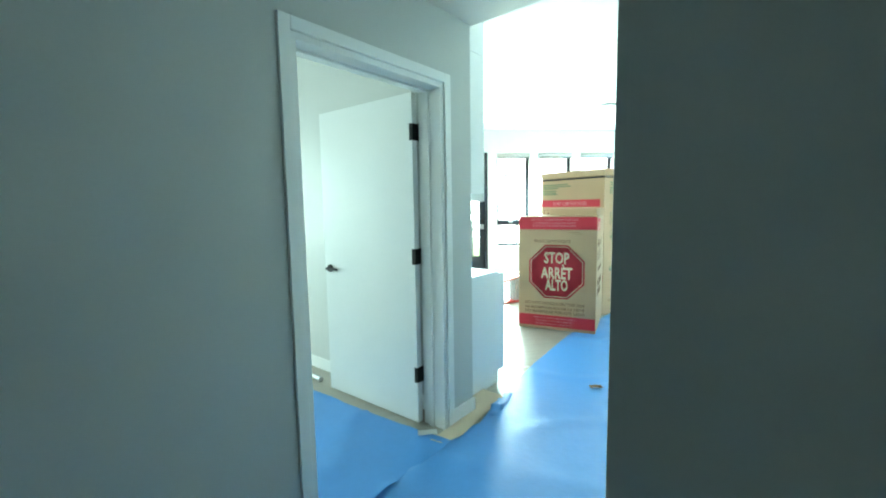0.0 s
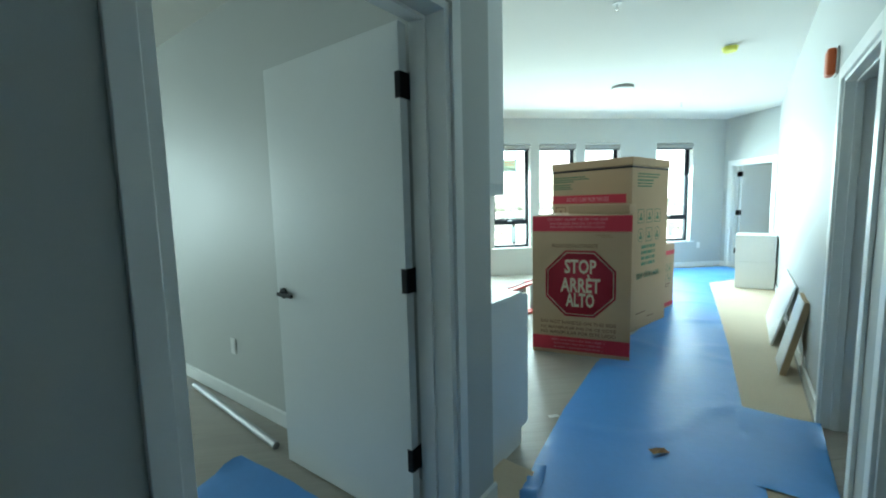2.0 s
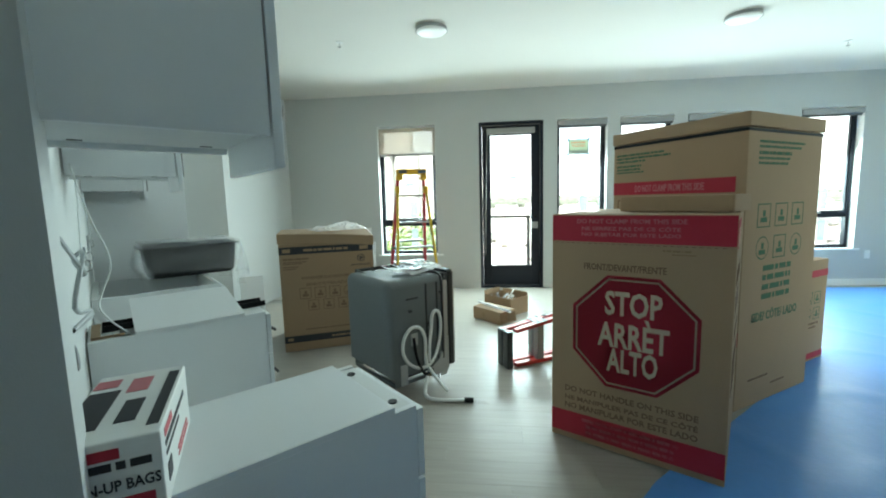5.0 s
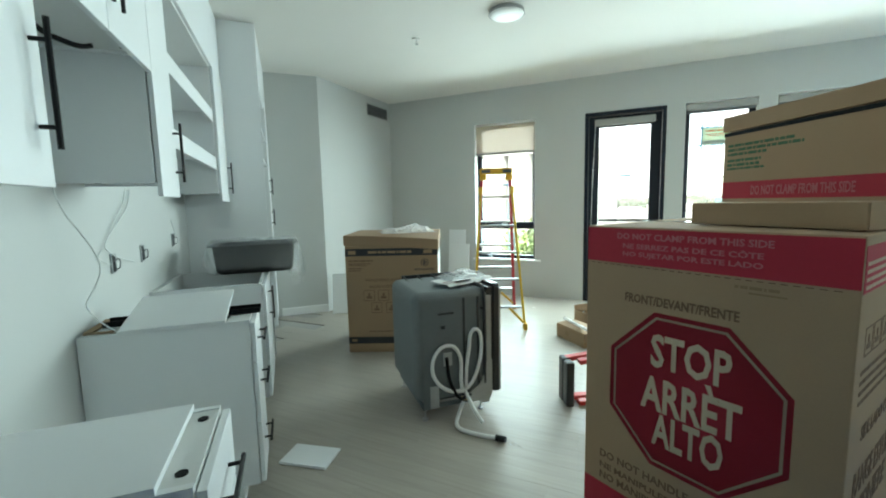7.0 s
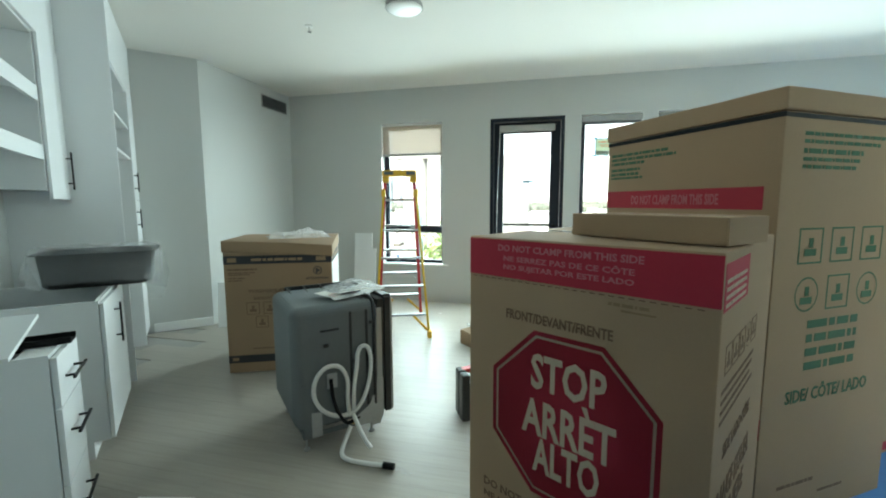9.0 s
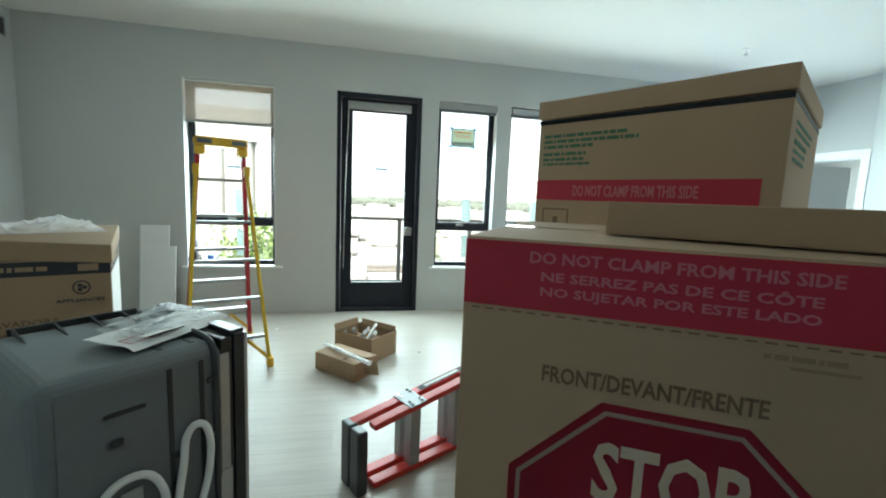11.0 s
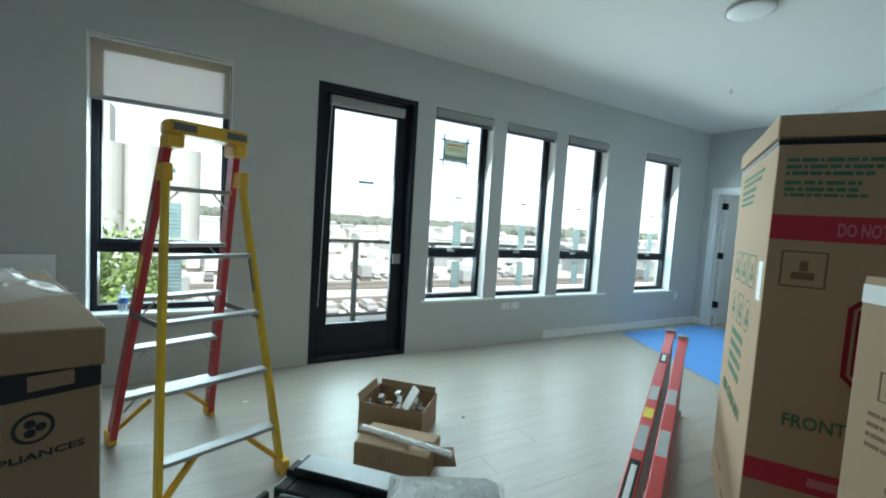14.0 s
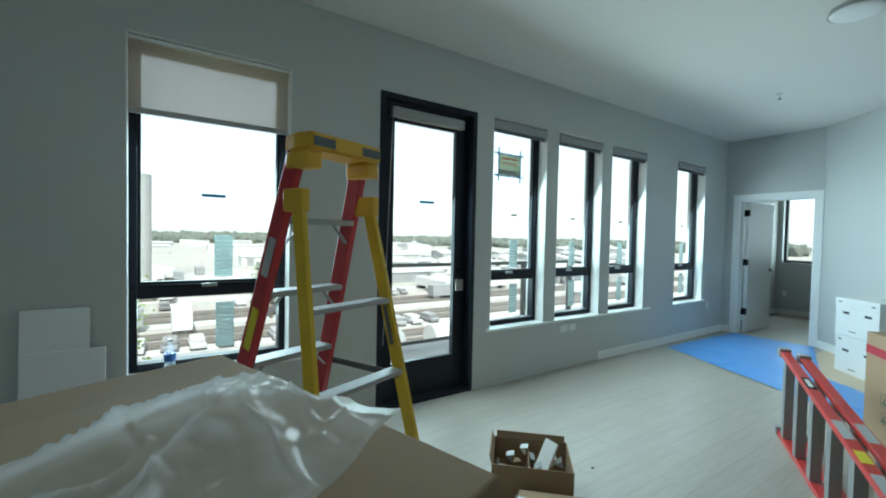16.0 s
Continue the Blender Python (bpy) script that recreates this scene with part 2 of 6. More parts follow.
# pale blue-grey: the towers' haze is put into their colour
M_TOWER = mat("tower_far", (0.45, 0.48, 0.52), 0.7, grain=0.03, scale=0.1)
M_LEAF = mat("leaf", (0.12, 0.19, 0.05), 0.6, island=0.35, grain=0.1)
M_BARK = mat("bark", (0.12, 0.09, 0.06), 0.9, grain=0.2)
# distance haze is put into the colour: woods and hills greyed and lightened
M_WOODS = mat("far_woods", (0.105, 0.12, 0.10), 0.9, grain=0.2, scale=0.08, stain=0.3, stain_scale=0.02)
M_BALC = mat("balcony_concrete", (0.42, 0.42, 0.41), 0.85, grain=0.08, stain=0.12)
M_RAIL = mat("rail_paint", (0.06, 0.06, 0.06), 0.5, grain=0.05)

# ---- building helpers ----
Q = 2 ** -0.5
HALL = pose(0, 0, 0, 0, 0, 45)   # local x runs along the entry hall, local y across it towards the bedroom side


def hall(u, v, z=0.0):
    return Vector(((u - v) * Q, (u + v) * Q, z))


def part(name, bm, material, parent=None, label="", smooth=False):
    me = bpy.data.meshes.new(name)
    if isinstance(bm, bpy.types.Mesh):
        me = bm
    else:
        bmesh.ops.recalc_face_normals(bm, faces=bm.faces)
        if smooth:
            for f in bm.faces:
                f.smooth = True
        bm.to_mesh(me)
        bm.free()
    me.materials.append(material)
    ob = new(name, me)
    if parent is not None:
        ob.parent = parent
    if label:
        tagged(ob, label)
    return ob


def thing(name, m, label, category, group="", kind=""):
    e = new(name)
    e.matrix_world = m
    e.empty_display_size = 0.1
    return tagged(e, label, category, group, kind)


def bx(bm, x0, y0, z0, x1, y1, z1, bev=0.0, m=None):
    """Adds a box, its edges rounded by bev."""
    x0, x1 = min(x0, x1), max(x0, x1)
    y0, y1 = min(y0, y1), max(y0, y1)
    z0, z1 = min(z0, z1), max(z0, z1)
    mm = Matrix.LocRotScale(((x0 + x1) / 2, (y0 + y1) / 2, (z0 + z1) / 2), None, (x1 - x0, y1 - y0, z1 - z0))
    if m is not None:
        mm = m @ mm
    vs = bmesh.ops.create_cube(bm, size=1, matrix=mm)["verts"]
    if bev:
        es = list({e for v in vs for e in v.link_edges})
        bmesh.ops.bevel(bm, geom=es, offset=bev, segments=2, affect="EDGES", profile=0.5)
    return bm


def box(*a, **k):
    return bx(bmesh.new(), *a, **k)


def boxes(rows, bev=0.0):
    bm = bmesh.new()
    for r in rows:
        bx(bm, *r, bev=bev)
    return bm


def rod(bm, a, b, r, seg=10, r2=None):
    a, b = Vector(a), Vector(b)
    d = b - a
    m = Matrix.Translation((a + b) / 2) @ d.to_track_quat("Z", "Y").to_matrix().to_4x4()
    bmesh.ops.create_cone(bm, cap_ends=True, segments=seg, radius1=r, radius2=r if r2 is None else r2, depth=d.length, matrix=m)
    return bm


def beam(bm, a, b, w, h, up=(0, 0, 1), bev=0.0):
    """A straight bar of section w x h from a to b."""
    a, b = Vector(a), Vector(b)
    y = (b - a).normalized()
    x = y.cross(Vector(up)).normalized()
    z = x.cross(y)
    m = Matrix((x, y, z)).transposed().to_4x4()
    m.translation = (a + b) / 2
    return bx(bm, -w / 2, -(b - a).length / 2, -h / 2, w / 2, (b - a).length / 2, h / 2, bev, m)


def tube(bm, pts, r, seg=8, smooth_steps=6):
    """A round hose through the points."""
    pts = [Vector(p) for p in pts]
    fine = []
    for i in range(len(pts) - 1):
        p0, p1, p2, p3 = pts[max(i - 1, 0)], pts[i], pts[i + 1], pts[min(i + 2, len(pts) - 1)]
        for k in range(smooth_steps):
            t = k / smooth_steps
            fine.append(0.5 * (2 * p1 + (p2 - p0) * t + (2 * p0 - 5 * p1 + 4 * p2 - p3) * t * t + (3 * p1 - p0 - 3 * p2 + p3) * t ** 3))
    fine.append(pts[-1])
    rings, side = [], None
    for i, p in enumerate(fine):
        d = (fine[min(i + 1, len(fine) - 1)] - fine[max(i - 1, 0)]).normalized()
        if side is None:
            side = d.orthogonal().normalized()
        side = (side - d * side.dot(d)).normalized()
        up = d.cross(side)
        rings.append([bm.verts.new(p + (side * math.cos(6.2832 * k / seg) + up * math.sin(6.2832 * k / seg)) * r) for k in range(seg)])
    for a, b in zip(rings, rings[1:]):
        for k in range(seg):
            bm.faces.new((a[k], a[(k + 1) % seg], b[(k + 1) % seg], b[k]))
    bm.faces.new(rings[0][::-1])
    bm.faces.new(rings[-1])
    return bm


def prism(bm, pts, z0, z1):
    lo = [bm.verts.new((p[0], p[1], z0)) for p in pts]
    hi = [bm.verts.new((p[0], p[1], z1)) for p in pts]
    bm.faces.new(lo[::-1])
    bm.faces.new(hi)
    for i in range(len(pts)):
        j = (i + 1) % len(pts)
        bm.faces.new((lo[i], lo[j], hi[j], hi[i]))
    return bm


def cloth(nx, ny, fn):
    """A sheet of nx x ny cells; fn(s, t) gives each corner."""
    bm = bmesh.new()
    g = [[bm.verts.new(fn(i / nx, j / ny)) for j in range(ny + 1)] for i in range(nx + 1)]
    for i in range(nx):
        for j in range(ny):
            bm.faces.new((g[i][j], g[i + 1][j], g[i + 1][j + 1], g[i][j + 1]))
    return bm


def writing(body, width=None, height=None, depth=0.0006, bold=0.02):
    """Letters as a mesh that stands in the x-z plane, centred, facing -y."""
    cu = bpy.data.curves.new("letters", "FONT")
    cu.offset, cu.space_character = bold, 1.0 + 2.2 * (bold - 0.02)
    cu.body, cu.align_x, cu.align_y, cu.extrude, cu.resolution_u = body, "CENTER", "CENTER", depth, 2
    ob = bpy.data.objects.new("letters", cu)
    scene.collection.objects.link(ob)
    bpy.context.view_layer.update()
    me = bpy.data.meshes.new_from_object(ob.evaluated_get(bpy.context.evaluated_depsgraph_get()))
    bpy.data.objects.remove(ob)
    xs = [v.co.x for v in me.vertices]
    ys = [v.co.y for v in me.vertices]
    w, h = max(xs) - min(xs), max(ys) - min(ys)
    sx = width / w if width else height / h
    sy = height / h if height else sx
    cx, cy = (max(xs) + min(xs)) / 2, (max(ys) + min(ys)) / 2
    me.transform(Matrix.Rotation(radians(90), 4, "X") @ Matrix.Diagonal((sx, sy, 1, 1)) @ Matrix.Translation((-cx, -cy, 0)))
    return me


def write_on(parent, m, body, material, x, z, width=None, height=None, name="lettering", bold=0.02):
    """Letters on a face whose frame is m (x right, z up, facing -y)."""
    ob = part(name, writing(body, width, height, bold=bold), material, parent)
    ob.matrix_local = m @ Matrix.Translation((x, -0.001, z))
    return ob


def bm_faces(ob):
    return ob.data.polygons


def bars_on(parent, m, material, rows, name="printed_bar"):
    """Plain printed bars (x0, z0, x1, z1) on such a face."""
    if len(rows) <= 10:
        for i, (x0, z0, x1, z1) in enumerate(rows):
            bm = bmesh.new()
            if 0.1 < x1 - x0 < 0.7 and z1 - z0 < 0.04:
                # a line of print: words with gaps
                x, k = x0, i
                while x < x1 - 0.001:
                    e = min(x1, x + (z1 - z0) * (2.2 + 1.5 * math.sin(2.3 * k + 7 * x0)))
                    bx(bm, x, -0.0012, z0, e, 0.0004, z1)
                    x, k = e + 0.45 * (z1 - z0), k + 1
            else:
                bx(bm, x0, -0.0012, z0, x1, 0.0004, z1)
            ob = part(name, bm, material, parent)
            ob.matrix_local = m
            if len(bm_faces(ob)) > 6:
                tagged(ob, kind="stuff")
        return
    bm = bmesh.new()
    for x0, z0, x1, z1 in rows:
        bx(bm, x0, -0.0012, z0, x1, 0.0004, z1)
    ob = part(name, bm, material, parent)
    ob.matrix_local = m
    tagged(ob, kind="stuff")


def face_left(w, d):
    """Frame of the left side of a carton that is w wide and d deep (origin at its front left foot)."""
    return Matrix.Translation((0, d, 0)) @ pose(0, 0, 0, 0, 0, -90)


def face_right(w, d):
    return Matrix.Translation((w, 0, 0)) @ pose(0, 0, 0, 0, 0, 90)


def wall(name, p0, p1, z0, z1, thick, holes=(), material=None, label=""):
    """A wall from p0 to p1, its room face on the right hand; holes are (from, to, bottom, top) along it."""
    p0, p1 = Vector(p0[:2]), Vector(p1[:2])
    d = p1 - p0
    L = d.length
    bm = bmesh.new()
    cuts = sorted({0.0, L, *[h[0] for h in holes], *[h[1] for h in holes]})
    for a, b in zip(cuts, cuts[1:]):
        h = [h for h in holes if h[0] <= a + 1e-6 and h[1] >= b - 1e-6]
        if not h:
            bx(bm, a, 0, z0, b, thick, z1)
        else:
            if h[0][2] > z0:
                bx(bm, a, 0, z0, b, thick, h[0][2])
            if h[0][3] < z1:
                bx(bm, a, 0, h[0][3], b, thick, z1)
    bmesh.ops.remove_doubles(bm, verts=bm.verts, dist=1e-5)
    ob = part(name, bm, material or M_WALL)
    ob.matrix_world = Matrix.Translation((p0.x, p0.y, 0)) @ Matrix.Rotation(math.atan2(d.y, d.x), 4, "Z")
    return tagged(ob, label or "smooth wall painted pale grey", "wall", kind="structure")


def baseboard(p0, p1, h=0.105):
    p0, p1 = Vector(p0[:2]), Vector(p1[:2])
    d = p1 - p0
    bm = box(0, -0.014, 0.004, d.length, 0.0, h)
    es = [e for e in bm.edges if all(v.co.z > h - 0.01 and v.co.y < -0.01 for v in e.verts)]
    bmesh.ops.bevel(bm, geom=es, offset=0.006, segments=2, affect="EDGES")
    ob = part("baseboard", bm, M_TRIM)
    ob.matrix_world = Matrix.Translation((p0.x, p0.y, 0)) @ Matrix.Rotation(math.atan2(d.y, d.x), 4, "Z")
    return tagged(ob, "white painted wooden baseboard along the wall", "baseboard", kind="structure")

# ---- structure ----
CEIL = 3.035
HC = 2.59          # hall ceiling
W_HOLES = [(-1.635, -0.72, 0.55, 2.56), (-0.05, 0.922, 0.0, 2.56), (1.12, 1.86, 0.55, 2.56), (2.03, 2.80, 0.55, 2.56),
           (2.98, 3.735, 0.55, 2.56), (4.505, 5.335, 0.55, 2.56)]
X0 = -3.36
wall("wall_north", (X0, NY), (6.205, NY), 0, CEIL, 0.25, [(a - X0, b - X0, c, d) for a, b, c, d in W_HOLES])
wall("wall_west", (-3.11, 4.667), (-3.11, NY), 0, CEIL, 0.25)
wall("wall_kitchen_end", hall(-0.18, 5.50), hall(1.10, 5.50), 0, CEIL, 0.2)
wall("wall_kitchen", hall(-0.18, 0.741), hall(-0.18, 9.2), 0, CEIL, 0.14)
wall("wall_hall_left", hall(-3.7, 0.57), hall(-0.14, 0.57), 0, CEIL, 0.17, [(2.27, 3.275, 0, 2.17)])
RW0, RW1 = Vector((6.055, 5.20)), hall(-1.67, -0.81).xy
RWD = (RW1 - RW0).normalized()
RWL = (RW1 - RW0).length
RW_M = Matrix.Translation((*RW0, 0)) @ Matrix.Rotation(math.atan2(RWD.y, RWD.x), 4, "Z")


def along_right(u):
    """Distance along the slanted right-hand wall of the place at u along the hall."""
    return (RW0.x + RW0.y) * Q - u


DB0, DB1 = along_right(1.62), along_right(0.72)
DA0, DA1 = along_right(0.34), along_right(-0.90)
wall("wall_right", RW0, RW1, 0, CEIL, 0.13, [(DB0, DB1, 0, 2.09), (DA0, DA1, 0, 2.09)])
E_HOLES = [(0.39, 1.32, 0, 2.10)]
wall("wall_east", (6.055, 6.59), (6.055, 5.20), 0, CEIL, 0.15, E_HOLES)
wall("wall_east_room_far", (9.0, 6.60), (9.0, 2.8), 0, CEIL, 0.25, [(0.08, 1.40, 1.05, 2.45)])
wall("wall_east_room_north", (6.206, 6.60), (9.25, 6.60), 0, CEIL, 0.22)
wall("wall_east_room_south", (9.0, 2.8), (4.0, 2.8), 0, CEIL, 0.15)
wall("wall_entry_end", hall(-1.67, -0.81), hall(-1.67, -2.4), 0, CEIL, 0.13)
wall("wall_entry_side", hall(-1.55, -2.4), hall(-3.7, -2.4), 0, CEIL, 0.13)
wall("wall_entry_back", hall(-3.7, -2.53), hall(-3.7, 0.70), 0, CEIL, 0.13)
wall("wall_closet_back", hall(2.3, -2.0), hall(-1.54, -2.0), 0, CEIL, 0.13)
wall("wall_closet_side", hall(2.3, -0.87), hall(2.3, -2.13), 0, CEIL, 0.13)
wall("wall_closet_mid", hall(0.50, -0.89), hall(0.50, -2.0), 0, CEIL, 0.1)
wall("wall_bedroom_far", hall(-4.0, 9.0), hall(-0.32, 9.0), 0, CEIL, 0.2, [(0.5, 2.7, 0.6, 2.4)])
wall("wall_bedroom_side", hall(-4.0, 0.57), hall(-4.0, 9.2), 0, CEIL, 0.2)


def slab(name, pts, z0, z1, material, label, category):
    return tagged(part(name, prism(bmesh.new(), pts, z0, z1), material), label, category, kind="structure")


slab("ceiling_main", [hall(-0.12, -2.2), hall(6.0, -2.2), (9.3, 2.6), (9.3, 6.84), (6.21, 6.84), (6.21, 6.66), (-3.4, 6.66), (-3.4, 4.9),
                      hall(-0.30, 5.7), hall(-0.30, 0.71), hall(-0.12, 0.71)], CEIL, CEIL + 0.25, M_CEIL,
     "flat white painted ceiling of the living room", "ceiling")
slab("ceiling_hall", [hall(-3.85, -2.55), hall(-0.121, -2.55), hall(-0.121, 0.60), hall(-3.85, 0.60)], HC, CEIL + 0.25, M_CEIL,
     "lower white painted ceiling of the entry hall", "ceiling")
slab("ceiling_bedroom", [hall(-4.2, 0.66), hall(-0.31, 0.66), hall(-0.31, 9.2), hall(-4.2, 9.2)], 2.75, CEIL + 0.25, M_CEIL,
     "white painted bedroom ceiling", "ceiling")
slab("floor_slab", [hall(-4.2, -2.6), hall(2.5, -2.6), (9.25, 2.6), (9.25, 6.82), (6.21, 6.82), (6.21, 6.6), (-3.4, 6.6), (-3.5, 5.2), hall(-0.3, 9.3),
                    hall(-4.2, 9.3)], -0.3, -0.008, M_SLAB, "bare concrete slab under the floor planks", "floor")

# baseboards
baseboard((2.80, NY), (6.05, NY))
baseboard((6.055, NY), (6.055, 6.29))
baseboard(hall(0.52, 5.50), hall(1.10, 5.50))
s = RW_M.to_3x3() @ Vector((1, 0, 0))


def rw(a):
    return RW0 + RWD * a


baseboard(rw(0), rw(DB0 - 0.09))
baseboard(rw(DA1 + 0.09), rw(RWL))
baseboard(rw(DB1 + 0.09), rw(DA0 - 0.09))
baseboard(hall(-3.7, 0.57), hall(-1.486, 0.57))
baseboard(hall(-0.369, 0.57), hall(-0.126, 0.57))
baseboard(hall(-0.32, 9.0), hall(-0.32, 0.745))
baseboard((9.0, 6.6), (9.0, 2.8))
baseboard((6.206, 6.6), (9.0, 6.6))


def lining(name, m, s0, s1, top, thick, w=0.076, jt=0.022):
    """Door frame in a wall opening: jambs, head, stops and casings."""
    t = thing(name, m, "white painted door frame with flat casing", "door frame", kind="structure")
    part("jamb", boxes([(s0, -0.003, 0.0, s0 + jt, thick + 0.003, top - jt), (s1 - jt, -0.003, 0.0, s1, thick + 0.003, top - jt),
                        (s0, -0.003, top - jt, s1, thick + 0.003, top)], 0.0015), M_TRIM, t)
    ya, yb, k = thick - 0.085, thick - 0.048, jt + 0.012
    part("stop", boxes([(s0 + jt, ya, 0.0, s0 + k, yb, top - k), (s1 - k, ya, 0.0, s1 - jt, yb, top - k),
                        (s0 + jt, ya, top - k, s1 - jt, yb, top - jt)], 0.002), M_TRIM, t)
    for ya, yb in ((-0.018, -0.0005), (thick + 0.0005, thick + 0.018)):
        for nm, r in (("casing", (s0 - w, ya, 0.004, s0 + 0.0, yb, top + w)), ("casing", (s1, ya, 0.004, s1 + w, yb, top + w)),
                      ("head_casing", (s0 + 0.0005, ya, top, s1 - 0.0005, yb, top + w))):
            part(nm, box(*r, bev=0.003), M_TRIM, t)
    return t


def leaf(name, m, w, h, label, flip=1):
    """A flat door leaf; m stands at its hinge edge on the floor, x along the leaf, +y the face with the hinge knuckles."""
    t = thing(name, m, label, "door", kind="structure")
    part("door_leaf", box(0.003, -0.0225, 0.012, w, 0.0225, h, bev=0.0015), M_DOOR, t)
    for z in (0.337, 1.12, 1.90):
        bm = boxes([(-0.060, flip * 0.035, z - 0.051, -0.004, flip * 0.0405, z + 0.051), (-0.0015, flip * 0.034, z - 0.051, 0.0045, -flip * 0.02, z + 0.051),
                    (-0.001, -flip * 0.0228, z - 0.051, 0.026, -flip * 0.0255, z + 0.051)], 0.001)
        rod(bm, (-0.004, flip * 0.036, z - 0.054), (-0.004, flip * 0.036, z + 0.054), 0.0075)
        part("hinge", bm, M_BLACK, t, "black steel butt hinge")
    for sgn in (1, -1):
        bm = rod(bmesh.new(), (w - 0.065, sgn * 0.0225, 0.98), (w - 0.065, sgn * 0.034, 0.98), 0.028, 20)
        rod(bm, (w - 0.065, sgn * 0.03, 0.98), (w - 0.065, sgn * 0.062, 0.98), 0.010)
        bx(bm, w - 0.185, sgn * 0.054, 0.970, w - 0.055, sgn * 0.066, 0.990, 0.003)
        part("lever_handle", bm, M_BLACK, t, "matt black lever handle")
    return t


M_HL = Matrix.Translation(hall(-3.7, 0.57)) @ Matrix.Rotation(radians(45), 4, "Z")
lining("door_frame", M_HL, 2.27, 3.275, 2.17, 0.17, 0.056, 0.03)
leaf("door_1", Matrix.Translation(hall(-0.481, 0.752)) @ Matrix.Rotation(radians(45 + 91.0), 4, "Z"), 0.935, 2.137,
     "flat white bedroom door standing open with black hinges and lever", flip=-1)
lining("door_frame", RW_M, DB0, DB1, 2.09, 0.13)
lining("door_frame", RW_M, DA0, DA1, 2.09, 0.13)
M_E = Matrix.Translation((6.055, 6.59, 0)) @ Matrix.Rotation(radians(-90), 4, "Z")
lining("door_frame", M_E, 0.39, 1.32, 2.10, 0.15)
leaf("door_2", Matrix.Translation((6.215, 6.14, 0)) @ Matrix.Rotation(radians(-2), 4, "Z"), 0.885, 2.07,
     "flat white bedroom door standing open with black hinges", flip=1)


def window(name, x0, x1, z0, z1, m=None, rail=True, label="dark framed window with a fixed lower light and a raised roller shade"):
    """A dark aluminium window set back in its opening: frame, rail, two panes, stool."""
    t = thing(name, m or Matrix.Translation((0, NY, 0)), label, "window", kind="structure")
    f, ya, yb = 0.048, 0.115, 0.19
    part("frame", boxes([(x0, ya, z0, x0 + f, yb, z1), (x1 - f, ya, z0, x1, yb, z1), (x0 + f, ya, z0, x1 - f, yb, z0 + f),
                         (x0 + f, ya, z1 - f, x1 - f, yb, z1)], 0.003), M_FRAME, t)
    panes = [(z0 + f, z1 - f)]
    if rail:
        part("rail", box(x0 + f, ya + 0.006, 1.0, x1 - f, yb - 0.01, 1.085, bev=0.004), M_FRAME, t)
        panes = [(z0 + f, 1.0), (1.085, z1 - f)]
        g = 0.018
        part("sash", boxes([(x0 + f, ya + 0.02, 1.085, x0 + f + g, yb - 0.015, z1 - f), (x1 - f - g, ya + 0.02, 1.085, x1 - f, yb - 0.015, z1 - f),
                            (x0 + f + g, ya + 0.02, 1.085, x1 - f - g, yb - 0.015, 1.085 + g), (x0 + f + g, ya + 0.02, z1 - f - g, x1 - f - g, yb - 0.015, z1 - f)],
                           0.002), M_FRAME, t)
        bm = box((x0 + x1) / 2 - 0.07, ya - 0.012, 1.062, (x0 + x1) / 2 + 0.02, ya + 0.008, 1.085, bev=0.004)
        rod(bm, ((x0 + x1) / 2 - 0.05, ya - 0.005, 1.08), ((x0 + x1) / 2 - 0.03, ya - 0.03, 1.088), 0.007)
        part("operator_handle", bm, M_GALV, t)
    for a, b in panes:
        p = part("pane", box(x0 + f - 0.004, 0.150, a - 0.004, x1 - f + 0.004, 0.156, b + 0.004), M_GLASS, t)
        p.visible_shadow = False
    # painted return of the opening
    part("reveal", boxes([(x0 + 0.0005, 0.001, z0, x0 + 0.006, ya - 0.001, z1), (x1 - 0.006, 0.001, z0, x1 - 0.0005, ya - 0.001, z1),
                          (x0 + 0.006, 0.001, z1 - 0.006, x1 - 0.006, ya - 0.001, z1 - 0.0005)]), M_TRIM, t)
    return t


def shade(name, x0, x1, drop, m=None, cover=True):
    """Roller shade at the head of an opening, let down by drop metres."""
    t = thing(name, m or Matrix.Translation((0, NY, 0)), "pale roller shade in a grey cassette under the window head", "roller shade", group="roller shades")
    z1 = 2.545
    if drop > 0.12:
        # white bar stands in for daylight leaking past the top of the cloth
        part("head_rail", box(x0 + 0.01, 0.02, z1 - 0.014, x1 - 0.01, 0.085, z1, bev=0.003), M_TRIM, t, "white bar for light leaking over the shade")
        part("cloth", box(x0 + 0.012, 0.040, z1 - drop, x1 - 0.012, 0.0412, z1 - 0.012), M_SHADE, t, "beige woven shade cloth")
        part("hem_bar", box(x0 + 0.012, 0.030, z1 - drop - 0.034, x1 - 0.012, 0.052, z1 - drop, bev=0.004), M_CASSETTE, t)
    else:
        bm = box(x0 + 0.012, -0.012, z1 - 0.082, x1 - 0.004, 0.06, z1 - 0.006, bev=0.014)
        part("cassette", bm, M_CASSETTE, t)
        part("hem_bar", box(x0 + 0.018, 0.020, z1 - 0.115, x1 - 0.012, 0.034, z1 - 0.080, bev=0.004), M_CASSD, t)
    tube_bm = tube(bmesh.new(), [(x1 - 0.02, 0.02, z1 - 0.06), (x1 - 0.018, 0.018, 1.6), (x1 - 0.019, 0.02, 0.85)], 0.0018, 5, 2)
    part("pull_chain", tube_bm, M_WHITEP, t)
    return t


